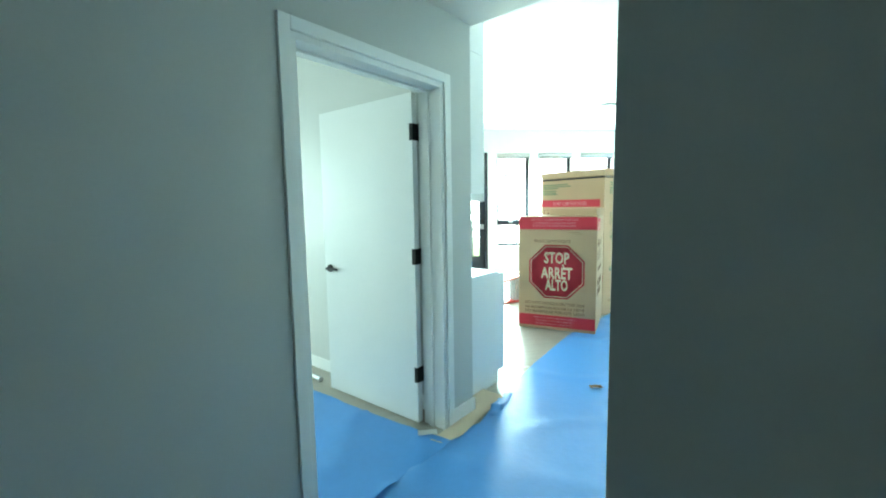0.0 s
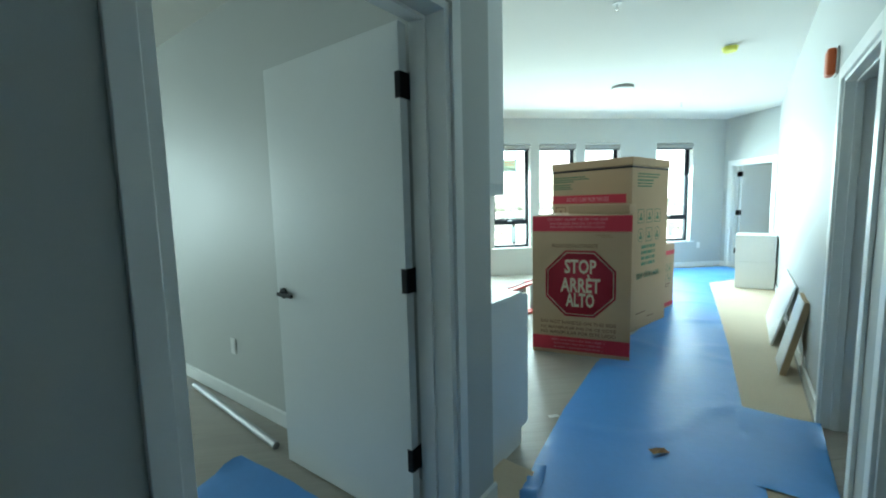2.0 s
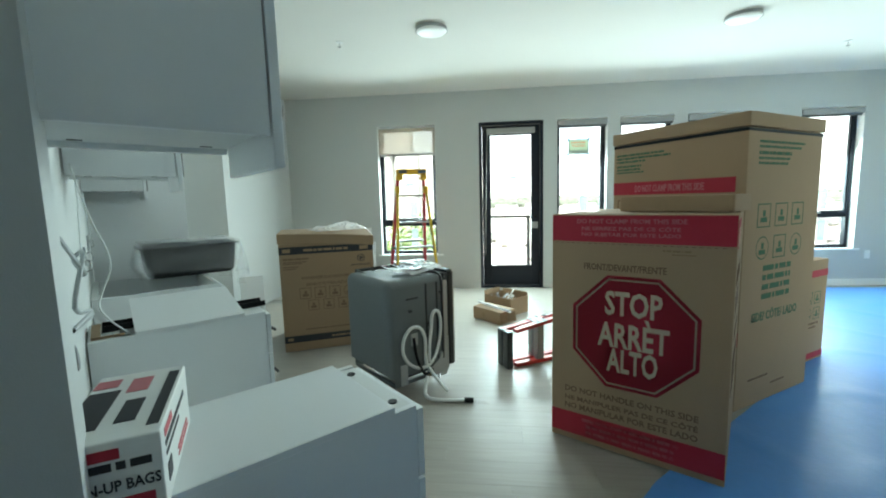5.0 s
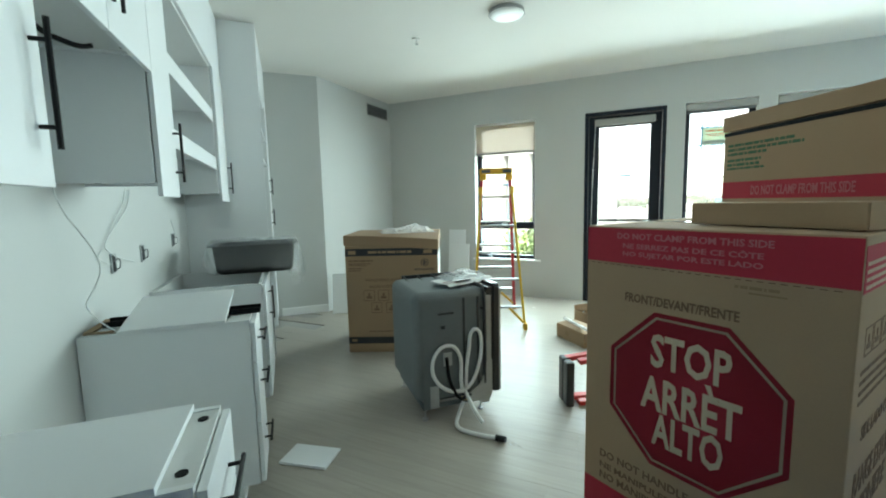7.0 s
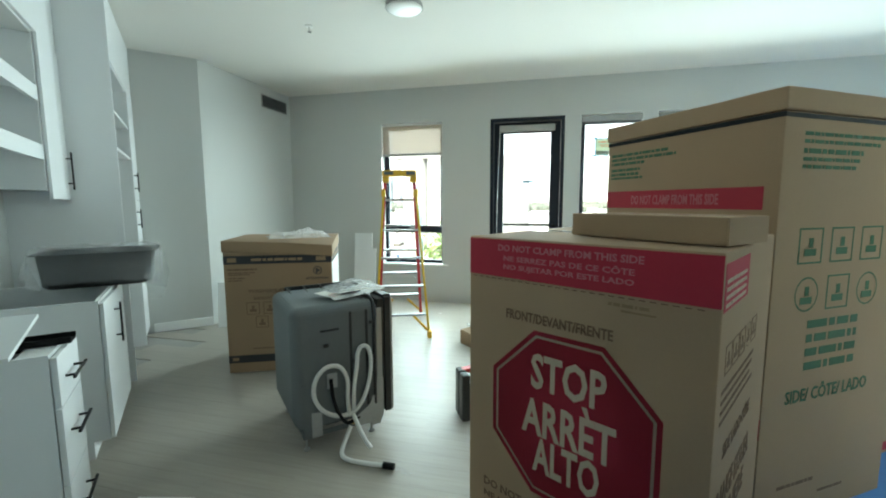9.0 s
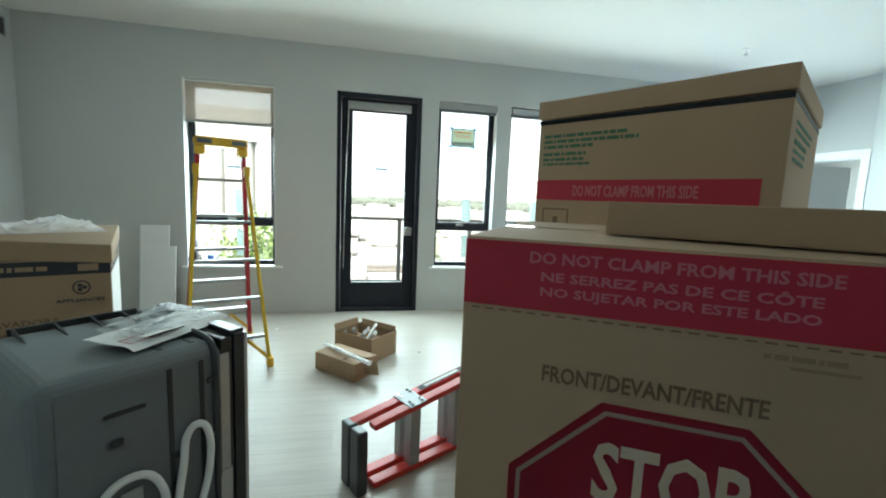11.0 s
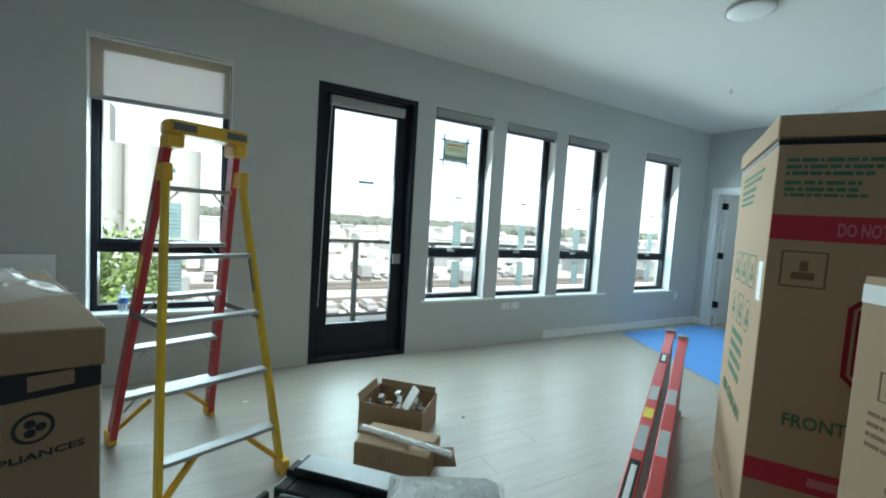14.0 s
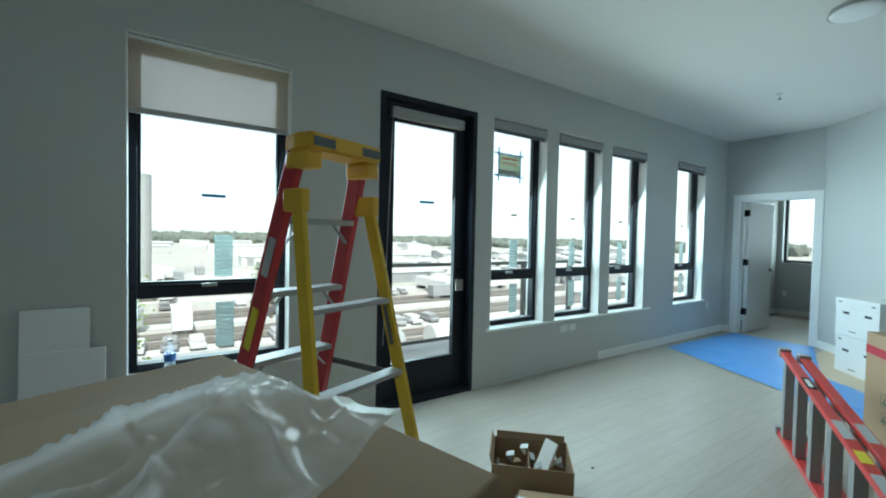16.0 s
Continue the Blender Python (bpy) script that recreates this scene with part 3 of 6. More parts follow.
for i, k in enumerate((0, 2, 3, 4, 5)):
    a, b, c, d = W_HOLES[k]
    window("window_%d" % (i + 1), a, b, c, d)
    shade("roller_shade", a, b, 0.405 if k == 0 else 0.10)
window("window_6", 0.08, 1.40, 1.05, 2.45, Matrix.Translation((9.0, 6.60, 0)) @ Matrix.Rotation(radians(-90), 4, "Z"), False,
       "dark framed bedroom window beyond the open door")
window("window_7", 0.5, 2.7, 0.6, 2.4, Matrix.Translation(hall(-4.0, 9.0)) @ Matrix.Rotation(radians(45), 4, "Z"), False,
       "wide dark framed bedroom window")


def stool(x0, x1):
    ob = part("window_sill", box(x0, -0.022, 0.527, x1, 0.114, 0.551, bev=0.003), M_TRIM)
    ob.location = (0, NY, 0)
    return tagged(ob, "white painted window stool board", "window sill", kind="structure")


stool(-1.68, -0.64)
stool(1.07, 3.89)
stool(4.46, 5.40)

# glazed patio door
pd = thing("door_3", Matrix.Translation((0, NY, 0)), "black framed glazed patio door, closed", "patio door", kind="structure")
a, b = -0.05, 0.922
part("frame", boxes([(a, -0.004, 0.0, a + 0.045, 0.2, 2.56), (b - 0.045, -0.004, 0.0, b, 0.2, 2.56), (a + 0.045, -0.004, 2.515, b - 0.045, 0.2, 2.56),
                     (a + 0.045, 0.0, 0.0, b - 0.045, 0.2, 0.03)], 0.002), M_FRAME, pd)
part("door_leaf", boxes([(a + 0.048, 0.085, 0.034, a + 0.175, 0.13, 2.51), (b - 0.175, 0.085, 0.034, b - 0.048, 0.13, 2.51),
                         (a + 0.175, 0.085, 0.034, b - 0.175, 0.13, 0.345), (a + 0.175, 0.085, 2.37, b - 0.175, 0.13, 2.51)], 0.002), M_FRAME, pd)
pn = part("pane", box(a + 0.17, 0.105, 0.34, b - 0.17, 0.111, 2.375), M_GLASS, pd)
pn.visible_shadow = False
bm = box(b - 0.16, 0.062, 0.93, b - 0.075, 0.086, 1.03, bev=0.003)
part("lock_plate", bm, M_ALU, pd, "square brushed lock plate")
bm = rod(bmesh.new(), (b - 0.115, 0.085, 1.12), (b - 0.115, 0.070, 1.12), 0.022, 16)
part("deadbolt", bm, M_BLACK, pd)
sh = thing("roller_shade", Matrix.Translation((0, NY, 0)), "rolled up grey shade on the glazed door", "roller shade", group="roller shades")
part("cassette", box(a + 0.12, 0.02, 2.385, b - 0.12, 0.083, 2.47, bev=0.012), M_CASSETTE, sh)
part("pull_chain", tube(bmesh.new(), [(a + 0.13, 0.03, 2.40), (a + 0.10, 0.03, 1.5), (a + 0.085, 0.06, 0.52)], 0.003, 5, 3), M_WHITEP, sh)

# ---- floor coverings ----


def poly_sheet(name, pts, z, step, amp, material, label, category, seed, edge_lift=0.0):
    """Loose sheet on the floor, wrinkled a little."""
    bm = bmesh.new()
    vs = [bm.verts.new((p[0], p[1], 0)) for p in pts]
    bm.faces.new(vs)
    xs, ys = [p[0] for p in pts], [p[1] for p in pts]
    x = min(xs) + step
    while x < max(xs):
        bmesh.ops.bisect_plane(bm, geom=bm.verts[:] + bm.edges[:] + bm.faces[:], plane_co=(x, 0, 0), plane_no=(1, 0, 0))
        x += step
    y = min(ys) + step
    while y < max(ys):
        bmesh.ops.bisect_plane(bm, geom=bm.verts[:] + bm.edges[:] + bm.faces[:], plane_co=(0, y, 0), plane_no=(0, 1, 0))
        y += step
    for v in bm.verts:
        p = Vector((v.co.x * 1.3 + seed, v.co.y * 1.3, seed))
        w = abs(noise.noise(p)) ** 0.5
        ridge = max(0.0, 1 - 9 * abs(noise.noise(p * 0.9 + Vector((5, 2, seed)))))
        v.co.z = z + amp * 0.35 * (1 - w) + amp * ridge
        if v.is_boundary:
            v.co.z = z + edge_lift * max(0, noise.noise(p * 5)) 
    for f in bm.faces:
        f.smooth = True
    ob = part(name, bm, material)
    return tagged(ob, label, category, kind="structure")


blue_pts = [hall(-3.6, 0.45), hall(-3.6, -0.65), hall(-1.6, -0.72), hall(-0.02, -0.62), hall(0.39, -0.50), hall(0.70, -0.47), hall(1.62, -0.35), hall(3.05, -0.20), (4.42, 4.76), (6.03, 5.23), (6.03, 6.22), (4.17, 6.28),
            (3.25, 4.31), (2.55, 3.35), (1.6, 2.5), hall(1.88, 0.71), hall(0.92, 0.63), hall(0.30, 0.55), hall(-0.25, 0.44), hall(-0.45, 0.47)]
poly_sheet("floor_film", [(p[0], p[1]) for p in blue_pts], 0.006, 0.05, 0.009, M_BLUE, "blue plastic protection film laid along the walkway", "floor film", 3.1, 0.012)
poly_sheet("floor_film", [hall(0.70, -0.42).xy, hall(0.72, -0.745).xy, hall(1.60, -0.745).xy, hall(1.63, -0.30).xy], 0.012, 0.06, 0.008, M_BLUE,
           "blue plastic film flap reaching the side door", "floor film", 7.7, 0.02)
poly_sheet("floor_film", [hall(-1.42, 0.44).xy, hall(-0.56, 0.44).xy, hall(-0.66, 1.95).xy, hall(-1.42, 1.7).xy], 0.012, 0.06, 0.012, M_BLUE,
           "wrinkled blue plastic film in the bedroom doorway", "floor film", 1.7, 0.03)
poly_sheet("floor_film", [(-0.42, 0.20), (-0.35, 0.20), (-0.22, 0.40), (-0.15, 0.52), (-0.20, 0.55), (-0.28, 0.46), (-0.36, 0.34)], 0.012, 0.018, 0.022, M_BLUE,
           "bunched blue plastic film edge beside the wall end", "floor film", 5.6, 0.02)
poly_sheet("floor_paper", [hall(-1.6, -0.66).xy, hall(-1.6, -0.745).xy, hall(1.67, -0.71).xy, hall(7.8, -0.60).xy, hall(7.0, 0.22).xy, hall(6.5, 0.33).xy, hall(1.67, -0.28).xy, hall(-0.2, -0.3).xy],
           0.0025, 0.12, 0.003, M_PAPER, "brown paper floor protection beside the blue film", "floor paper", 9.2, 0.004)
poly_sheet("floor_paper", [hall(-0.60, 0.47).xy, hall(-0.45, 0.43).xy, hall(0.16, 0.50).xy, hall(0.18, 0.72).xy, hall(-0.10, 0.72).xy, hall(-0.14, 0.555).xy, hall(-0.62, 0.555).xy],
           0.017, 0.05, 0.004, M_PAPER, "torn brown paper strip at the wall end", "floor paper", 4.4, 0.01)

# ---- kitchen ----


def pull(parent, p, d, length, out):
    """Black bar handle centred at p along d, standing off along out."""
    p, d, out = Vector(p), Vector(d).normalized(), Vector(out).normalized()
    bm = bmesh.new()
    rod(bm, p + out * 0.032 - d * length / 2, p + out * 0.032 + d * length / 2, 0.006, 10)
    for s_ in (-0.33, 0.33):
        rod(bm, p + d * length * s_, p + d * length * s_ + out * 0.032, 0.005, 8)
    return part("handle", bm, M_BLACK, parent, "black bar handle")


CW = -0.175   # back of the units, along the hall
CF = 0.465    # front edge of the base boxes
H = 0.903


def base_unit(name, v0, v1, label, fronts, top):
    """Base cabinet between v0 and v1; fronts are (z0, z1, handle kind)."""
    t = thing(name, HALL @ Matrix.Translation((0, v0, 0)), label, "base cabinet", group="kitchen base cabinets")
    w = v1 - v0
    part("side_panel", boxes([(CW, 0, 0.10, CF, 0.016, H), (CW, 0, 0.0, CF - 0.075, 0.016, 0.10)]), M_CAB, t)
    part("side_panel", boxes([(CW, w - 0.016, 0.10, CF, w, H), (CW, w - 0.016, 0.0, CF - 0.075, w, 0.10)]), M_CAB, t)
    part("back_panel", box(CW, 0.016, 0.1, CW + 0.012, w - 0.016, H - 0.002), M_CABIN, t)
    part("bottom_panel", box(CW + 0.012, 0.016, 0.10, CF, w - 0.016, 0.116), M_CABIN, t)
    part("toe_kick", box(CF - 0.09, 0.016, 0.0, CF - 0.075, w - 0.016, 0.10), M_CAB, t)
    if top == "panel":
        part("top_panel", box(CW + 0.13, 0.0005, H - 0.001, CF - 0.06, w - 0.0005, H + 0.015, bev=0.001), M_CAB, t)
        part("top_rail", box(CF - 0.098, 0.016, H - 0.022, CF, w - 0.016, H - 0.004), M_CABIN, t)
        for yy in (0.06, w - 0.06):
            part("corner_block", rod(bmesh.new(), (CF - 0.03, yy, H - 0.006), (CF - 0.03, yy, H - 0.001), 0.012, 14), M_BLACK, t)
    elif top == "loose":
        part("top_rail", box(CF - 0.09, 0.016, H - 0.02, CF, w - 0.016, H - 0.002), M_CABIN, t)
        part("top_rail", box(CW + 0.012, 0.016, H - 0.02, CW + 0.10, w - 0.016, H - 0.002), M_CABIN, t)
    else:
        part("top_rail", box(CF - 0.018, 0.016, H - 0.11, CF, w - 0.016, H - 0.001), M_CABIN, t)
        part("top_rail", box(CW + 0.012, 0.016, H - 0.09, CW + 0.03, w - 0.016, H - 0.001), M_CABIN, t)
    for z0, z1, kind in fronts:
        f = part("drawer_front" if kind == "h" else "door", box(CF + 0.004, 0.002, z0, CF + 0.023, w - 0.002, z1, bev=0.002), M_CAB, t)
        if kind == "h":
            pull(f, (CF + 0.023, w / 2, (z0 + z1) / 2 + 0.3 * (z1 - z0) - 0.06), (0, 1, 0), 0.20, (1, 0, 0))
        elif kind == "v":
            pull(f, (CF + 0.023, w - 0.05, z1 - 0.15), (0, 0, 1), 0.16, (1, 0, 0))
        elif kind == "pair":
            pull(f, (CF + 0.023, w / 2 - 0.045, z1 - 0.19), (0, 0, 1), 0.25, (1, 0, 0))
    return t


base_unit("base_cabinet", 0.69, 1.035, "narrow white base cabinet with one drawer beside the range gap", [(0.71, 0.89, "h"), (0.105, 0.703, "v")], "panel")
base_unit("base_cabinet", 1.905, 2.215, "narrow white drawer cabinet with three drawers and black pulls", [(0.70, 0.89, "h"), (0.405, 0.695, "h"), (0.105, 0.40, "h")], "loose")
base_unit("base_cabinet", 2.87, 3.63, "white sink base cabinet open at the top", [(0.105, 0.89, "pair")], "open")
# loose lid board and black strips lying on the drawer cabinet
ob = part("loose_board", box(-0.20, 0.0, 0.0, 0.20, 0.365, 0.016, bev=0.001), M_CAB)
ob.matrix_world = HALL @ Matrix.Translation((0.172, 1.885, H + 0.001)) @ Matrix.Rotation(radians(11.5), 4, "X")
tagged(ob, "loose white shelf board lying tilted on the drawer cabinet", "board")
ob = part("black_rail", boxes([(-0.13, 2.035, H + 0.0005, 0.505, 2.125, H + 0.006), (-0.13, 2.035, H + 0.006, 0.505, 2.041, H + 0.026), (-0.13, 2.119, H + 0.006, 0.505, 2.125, H + 0.026),
                               (0.33, 1.985, H + 0.0005, 0.375, 2.033, H + 0.008)], 0.001), M_BLACK)
ob.matrix_world = HALL
tagged(ob, "long black metal rail lying across the drawer cabinet", "rail")

ob = part("cardboard_strip", boxes([(-0.165, 1.94, H - 0.0005, -0.135, 2.175, H + 0.010), (-0.135, 1.94, H - 0.0005, -0.06, 1.953, H + 0.008)], 0.001), M_CARD)
ob.matrix_world = HALL
tagged(ob, "brown cardboard packing strip on the drawer cabinet", "packing strip")

# uppers
UF = 0.160
U0, U1 = 1.525, 2.50
OV = 0.055      # doors hang this far below the boxes


def upper_unit(v0, v1, z0, z1, label, doors, open_shelves=(), bottom=True):
    t = thing("wall_cabinet", HALL @ Matrix.Translation((0, v0, z0)), label, "wall cabinet", group="kitchen wall cabinets")
    w, h = v1 - v0, z1 - z0
    part("side_panel", box(CW, 0, 0, UF, 0.016, h), M_CAB, t)
    part("side_panel", box(CW, w - 0.016, 0, UF, w, h), M_CAB, t)
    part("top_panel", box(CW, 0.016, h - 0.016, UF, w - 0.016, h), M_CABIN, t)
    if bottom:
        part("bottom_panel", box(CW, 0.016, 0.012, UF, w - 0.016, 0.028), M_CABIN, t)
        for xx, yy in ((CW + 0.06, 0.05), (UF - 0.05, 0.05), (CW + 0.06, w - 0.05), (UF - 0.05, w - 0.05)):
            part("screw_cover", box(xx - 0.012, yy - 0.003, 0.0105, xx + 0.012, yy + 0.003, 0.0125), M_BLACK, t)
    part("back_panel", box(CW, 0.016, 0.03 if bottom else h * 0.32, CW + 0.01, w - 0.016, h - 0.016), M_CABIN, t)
    for a_, b_, hz, hs in doors:
        d = part("door", box(UF + 0.005, a_ + 0.002, -OV, UF + 0.024, b_ - 0.002, h, bev=0.002), M_CAB, t)
        pull(d, (UF + 0.024, (b_ - 0.04) if hs > 0 else (a_ + 0.04), hz), (0, 0, 1), 0.27, (1, 0, 0))
    for z in open_shelves:
        part("shelf", boxes([(CW, 0.016, z, UF - 0.02, w - 0.016, z + 0.018), (UF - 0.02, 0.016, z - 0.075, UF + 0.002, w - 0.016, z + 0.018)]), M_CAB, t)
    return t


upper_unit(0.675, 1.025, U0, U1, "white wall cabinet with one door beside the range opening", [(0, 0.35, 0.16, 1)])
upper_unit(1.025, 1.88, 2.02, U1, "short white wall cabinet over the range gap with two doors", [(0, 0.4275, 0.15, 1), (0.4275, 0.855, 0.15, -1)])
upper_unit(1.88, 2.17, U0, U1, "narrow white wall cabinet with one door", [(0, 0.29, 0.15, 1)])
upper_unit(2.17, 3.58, U0, U1, "open white shelf unit between the wall cabinets", [], (0.265, 0.625), False)
upper_unit(3.58, 4.05, U0, U1, "white end wall cabinet with one door", [(0, 0.47, 0.15, 1)])
fz = part("filler_panel", boxes([(UF - 0.004, 0.675, U1 + 0.002, UF + 0.018, 4.048, CEIL - 0.004), (CW + 0.002, 0.675, U1 + 0.002, UF - 0.004, 0.693, CEIL - 0.004)]), M_CAB)
fz.matrix_world = HALL
tagged(fz, "plain white filler panel from the cabinets to the ceiling", "filler panel")

# tall end panel, refrigerator niche and pantry
tp = thing("refrigerator_surround", HALL @ Matrix.Translation((0, 4.05, 0)), "tall white refrigerator surround with open shelves above the gap", "cabinet")
part("side_panel", box(CW, 0.002, 0.0, 0.48, 0.022, CEIL - 0.004), M_CAB, tp)
part("side_panel", box(CW, 1.0, 0.0, 0.48, 1.018, 2.52), M_CAB, tp)
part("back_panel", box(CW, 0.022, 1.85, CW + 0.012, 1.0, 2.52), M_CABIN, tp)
for z in (1.86, 2.145, 2.50):
    part("shelf", box(CW + 0.012, 0.022, z, 0.472, 1.0, z + 0.022), M_CAB, tp)
part("filler", box(0.46, 0.022, 2.523, 0.478, 1.446, CEIL - 0.004), M_CAB, tp)
pt = thing("pantry_cabinet", HALL @ Matrix.Translation((0, 5.07, 0)), "tall narrow white pantry cabinet with black pulls", "pantry")
part("body", box(CW, 0.0, 0.08, 0.46, 0.424, 2.52), M_CAB, pt)
part("toe_kick", box(CW, 0.01, 0.0, 0.39, 0.42, 0.08), M_CAB, pt)
for z0, z1, hz in ((0.09, 1.47, 1.29), (1.475, 2.52, 1.65)):
    d = part("door", box(0.463, 0.002, z0, 0.482, 0.42, z1, bev=0.002), M_CAB, pt)
    pull(d, (0.482, 0.045, hz), (0, 0, 1), 0.19, (1, 0, 0))

# wrapped steel sink
sk = thing("kitchen_sink", HALL @ Matrix.Translation((0.40, 3.56, H + 0.002)), "stainless steel undermount sink lying in clear plastic wrap", "sink")
bm = bmesh.new()


def ring(w, d, z, n=6, rr=0.05):
    out = []
    for cx, cy, a0 in ((w, d, 0), (-w, d, 90), (-w, -d, 180), (w, -d, 270)):
        for k in range(n):
            an = radians(a0 + 90 * k / (n - 1))
            out.append(bm.verts.new((cx - math.copysign(rr, cx) + rr * math.cos(an), cy - math.copysign(rr, cy) + rr * math.sin(an), z)))
    return out


loops = [ring(0.26, 0.17, 0.0), ring(0.28, 0.19, 0.02), ring(0.295, 0.205, 0.215), ring(0.325, 0.235, 0.218), ring(0.325, 0.235, 0.224), ring(0.29, 0.20, 0.222),
         ring(0.272, 0.182, 0.03)]
for r0, r1 in zip(loops, loops[1:]):
    for k in range(len(r0)):
        j = (k + 1) % len(r0)
        bm.faces.new((r0[k], r0[j], r1[j], r1[k]))
bm.faces.new(loops[0][::-1])
bm.faces.new(loops[-1])
part("bowl", bm, M_SINK, sk, smooth=True)


def wrap_fn(s_, t_):
    x = -0.44 + 0.96 * s_
    y = -0.38 + 0.80 * t_
    over = max(abs(x) - 0.31, 0) + max(abs(y) - 0.225, 0)
    n_ = noise.noise(Vector((x * 9, y * 9, 2.2))) * 0.02 + noise.noise(Vector((x * 24, y * 24, 5.1))) * 0.008
    n_ += 0.02 * (1 - min(1.0, 3.2 * abs(noise.noise(Vector((x * 5 + y * 3, y * 4 - x, 7.3)))))) ** 3
    z = 0.236 - 1.25 * over + n_
    k = 1 - 0.35 * min(over * 4, 1)
    return (x * k if abs(x) > 0.33 else x, y * k if abs(y) > 0.24 else y, max(z, 0.012 if x < 0.07 else -0.10 + 0.1 * n_))


part("wrap", cloth(72, 60, wrap_fn), M_WRAP, sk, "crumpled clear plastic wrap", smooth=True)

# small carton on the first base cabinet
sc = thing("small_carton", HALL @ Matrix.Translation((-0.085, 0.82, H + 0.0155)) @ Matrix.Rotation(radians(-14), 4, "Z"), "white printed carton of bags lying on the cabinet", "carton")
part("body", box(-0.074, -0.15, 0, 0.074, 0.15, 0.135, bev=0.003), M_LABEL, sc)
fm = Matrix.Translation((0, -0.15, 0))
bars_on(sc, fm, M_RED, [(-0.03, 0.105, 0.02, 0.122), (-0.01, 0.02, 0.06, 0.04)])
bars_on(sc, fm, M_BLACKPRINT, [(-0.065, 0.087, 0.06, 0.1), (-0.07, 0.012, -0.03, 0.045)])
write_on(sc, fm @ Matrix.Translation((0, -0.0005, 0)), "CLEAN-UP BAGS", M_BLACKPRINT, 0.0, 0.062, 0.14, 0.018)
fr = Matrix.Translation((0.074, 0, 0)) @ pose(0, 0, 0, 0, 0, 90)
bars_on(sc, fr, M_BLACKPRINT, [(-0.12, 0.092, 0.09, 0.102), (-0.12, 0.076, 0.02, 0.083), (-0.12, 0.03, -0.085, 0.06)])
bars_on(sc, fr, M_REDL, [(-0.02, 0.018, 0.11, 0.024), (-0.02, 0.03, 0.10, 0.036), (-0.12, 0.108, -0.05, 0.122)])
ft = Matrix.Translation((0, 0, 0.135)) @ pose(0, 0, 0, -90, 0, 0)
bars_on(sc, ft, M_BLACKPRINT, [(-0.07, -0.10, -0.02, 0.06), (0.050, -0.12, 0.068, 0.12), (0.0, -0.09, 0.03, 0.0)])
bars_on(sc, ft, M_PINKPRINT, [(-0.01, 0.04, 0.025, 0.11), (-0.07, 0.08, -0.03, 0.12)])

# cables and open wall boxes on the kitchen wall
CX = -0.176


def wall_box(v, z, h=0.1):
    t = thing("outlet_box", HALL @ Matrix.Translation((CX, v, z)), "open metal electrical box with loose wires in the wall", "electrical box", group="kitchen electrical boxes")
    part("rim", boxes([(-0.004, -0.028, -h / 2, 0.005, -0.022, h / 2), (-0.004, 0.022, -h / 2, 0.005, 0.028, h / 2), (-0.004, -0.022, h / 2 - 0.006, 0.005, 0.022, h / 2),
                       (-0.004, -0.022, -h / 2, 0.005, 0.022, -h / 2 + 0.006)]), M_GALV, t)
    part("back", box(-0.003, -0.022, -h / 2 + 0.006, 0.002, 0.022, h / 2 - 0.006), M_DWDARK, t)
    part("loose_wire", tube(bmesh.new(), [(0.002, 0, 0.01), (0.025, 0.01, 0.02), (0.03, -0.008, -0.02), (0.012, 0.004, -0.03)], 0.003, 5, 4), M_ALU, t)


for v, z in ((2.37, 1.152), (2.82, 1.155), (3.55, 1.18), (0.62 + 0.25, 1.14)):
    wall_box(v, z)


def cable(pts, r=0.0026, mt=None, label="thin white cable hanging on the kitchen wall"):
    ob = part("cable", tube(bmesh.new(), pts, r, 6, 5), mt or M_WIRE)
    ob.matrix_world = HALL
    tagged(ob, label, "cable", group="hanging cables")


cable([(CX + 0.02, 1.80, 1.56), (CX + 0.035, 1.81, 1.47), (CX + 0.05, 1.83, 1.40), (CX + 0.06, 1.868, 1.355), (CX + 0.09, 1.918, 1.255), (CX + 0.098, 1.937, 1.177), (CX + 0.07, 1.938, 1.10),
       (CX + 0.05, 1.905, 1.04), (CX + 0.07, 1.905, 0.989), (CX + 0.11, 1.915, 0.935), (CX + 0.13, 1.94, 0.908)], 0.0032)
cable([(CX + 0.004, 2.63, 1.53), (CX + 0.006, 2.55, 1.44), (CX + 0.006, 2.43, 1.37), (CX + 0.006, 2.335, 1.30), (CX + 0.006, 2.26, 1.245), (CX + 0.007, 2.185, 1.207), (CX + 0.008, 2.225, 1.178), (CX + 0.01, 2.305, 1.155)])
cable([(CX + 0.004, 2.69, 1.53), (CX + 0.006, 2.63, 1.44), (CX + 0.006, 2.50, 1.37), (CX + 0.006, 2.38, 1.315), (CX + 0.006, 2.275, 1.25), (CX + 0.008, 2.345, 1.20), (CX + 0.012, 2.45, 1.165), (CX + 0.02, 2.60, 1.13)])
cable([(CX + 0.01, 3.50, 1.34), (CX + 0.03, 3.47, 1.25), (CX + 0.01, 3.55, 1.18)])
cable([(CX + 0.01, 0.98, 1.37), (CX + 0.05, 1.03, 1.27), (CX + 0.03, 1.12, 1.29), (CX + 0.05, 1.05, 1.31), (CX + 0.03, 0.97, 1.21), (CX + 0.05, 1.13, 1.17), (CX + 0.03, 0.86, 1.19), (CX + 0.05, 1.17, 1.155),
       (CX + 0.02, 0.85, 1.18)], 0.0045, M_GALV, "springy grey cable sticking out of the wall")
cable([(CX + 0.10, 1.62, 2.035), (CX + 0.14, 1.60, 1.99), (CX + 0.20, 1.66, 1.975), (CX + 0.23, 1.70, 1.99)], 0.009, M_BLACK, "black appliance cord hanging under the wall cabinet")
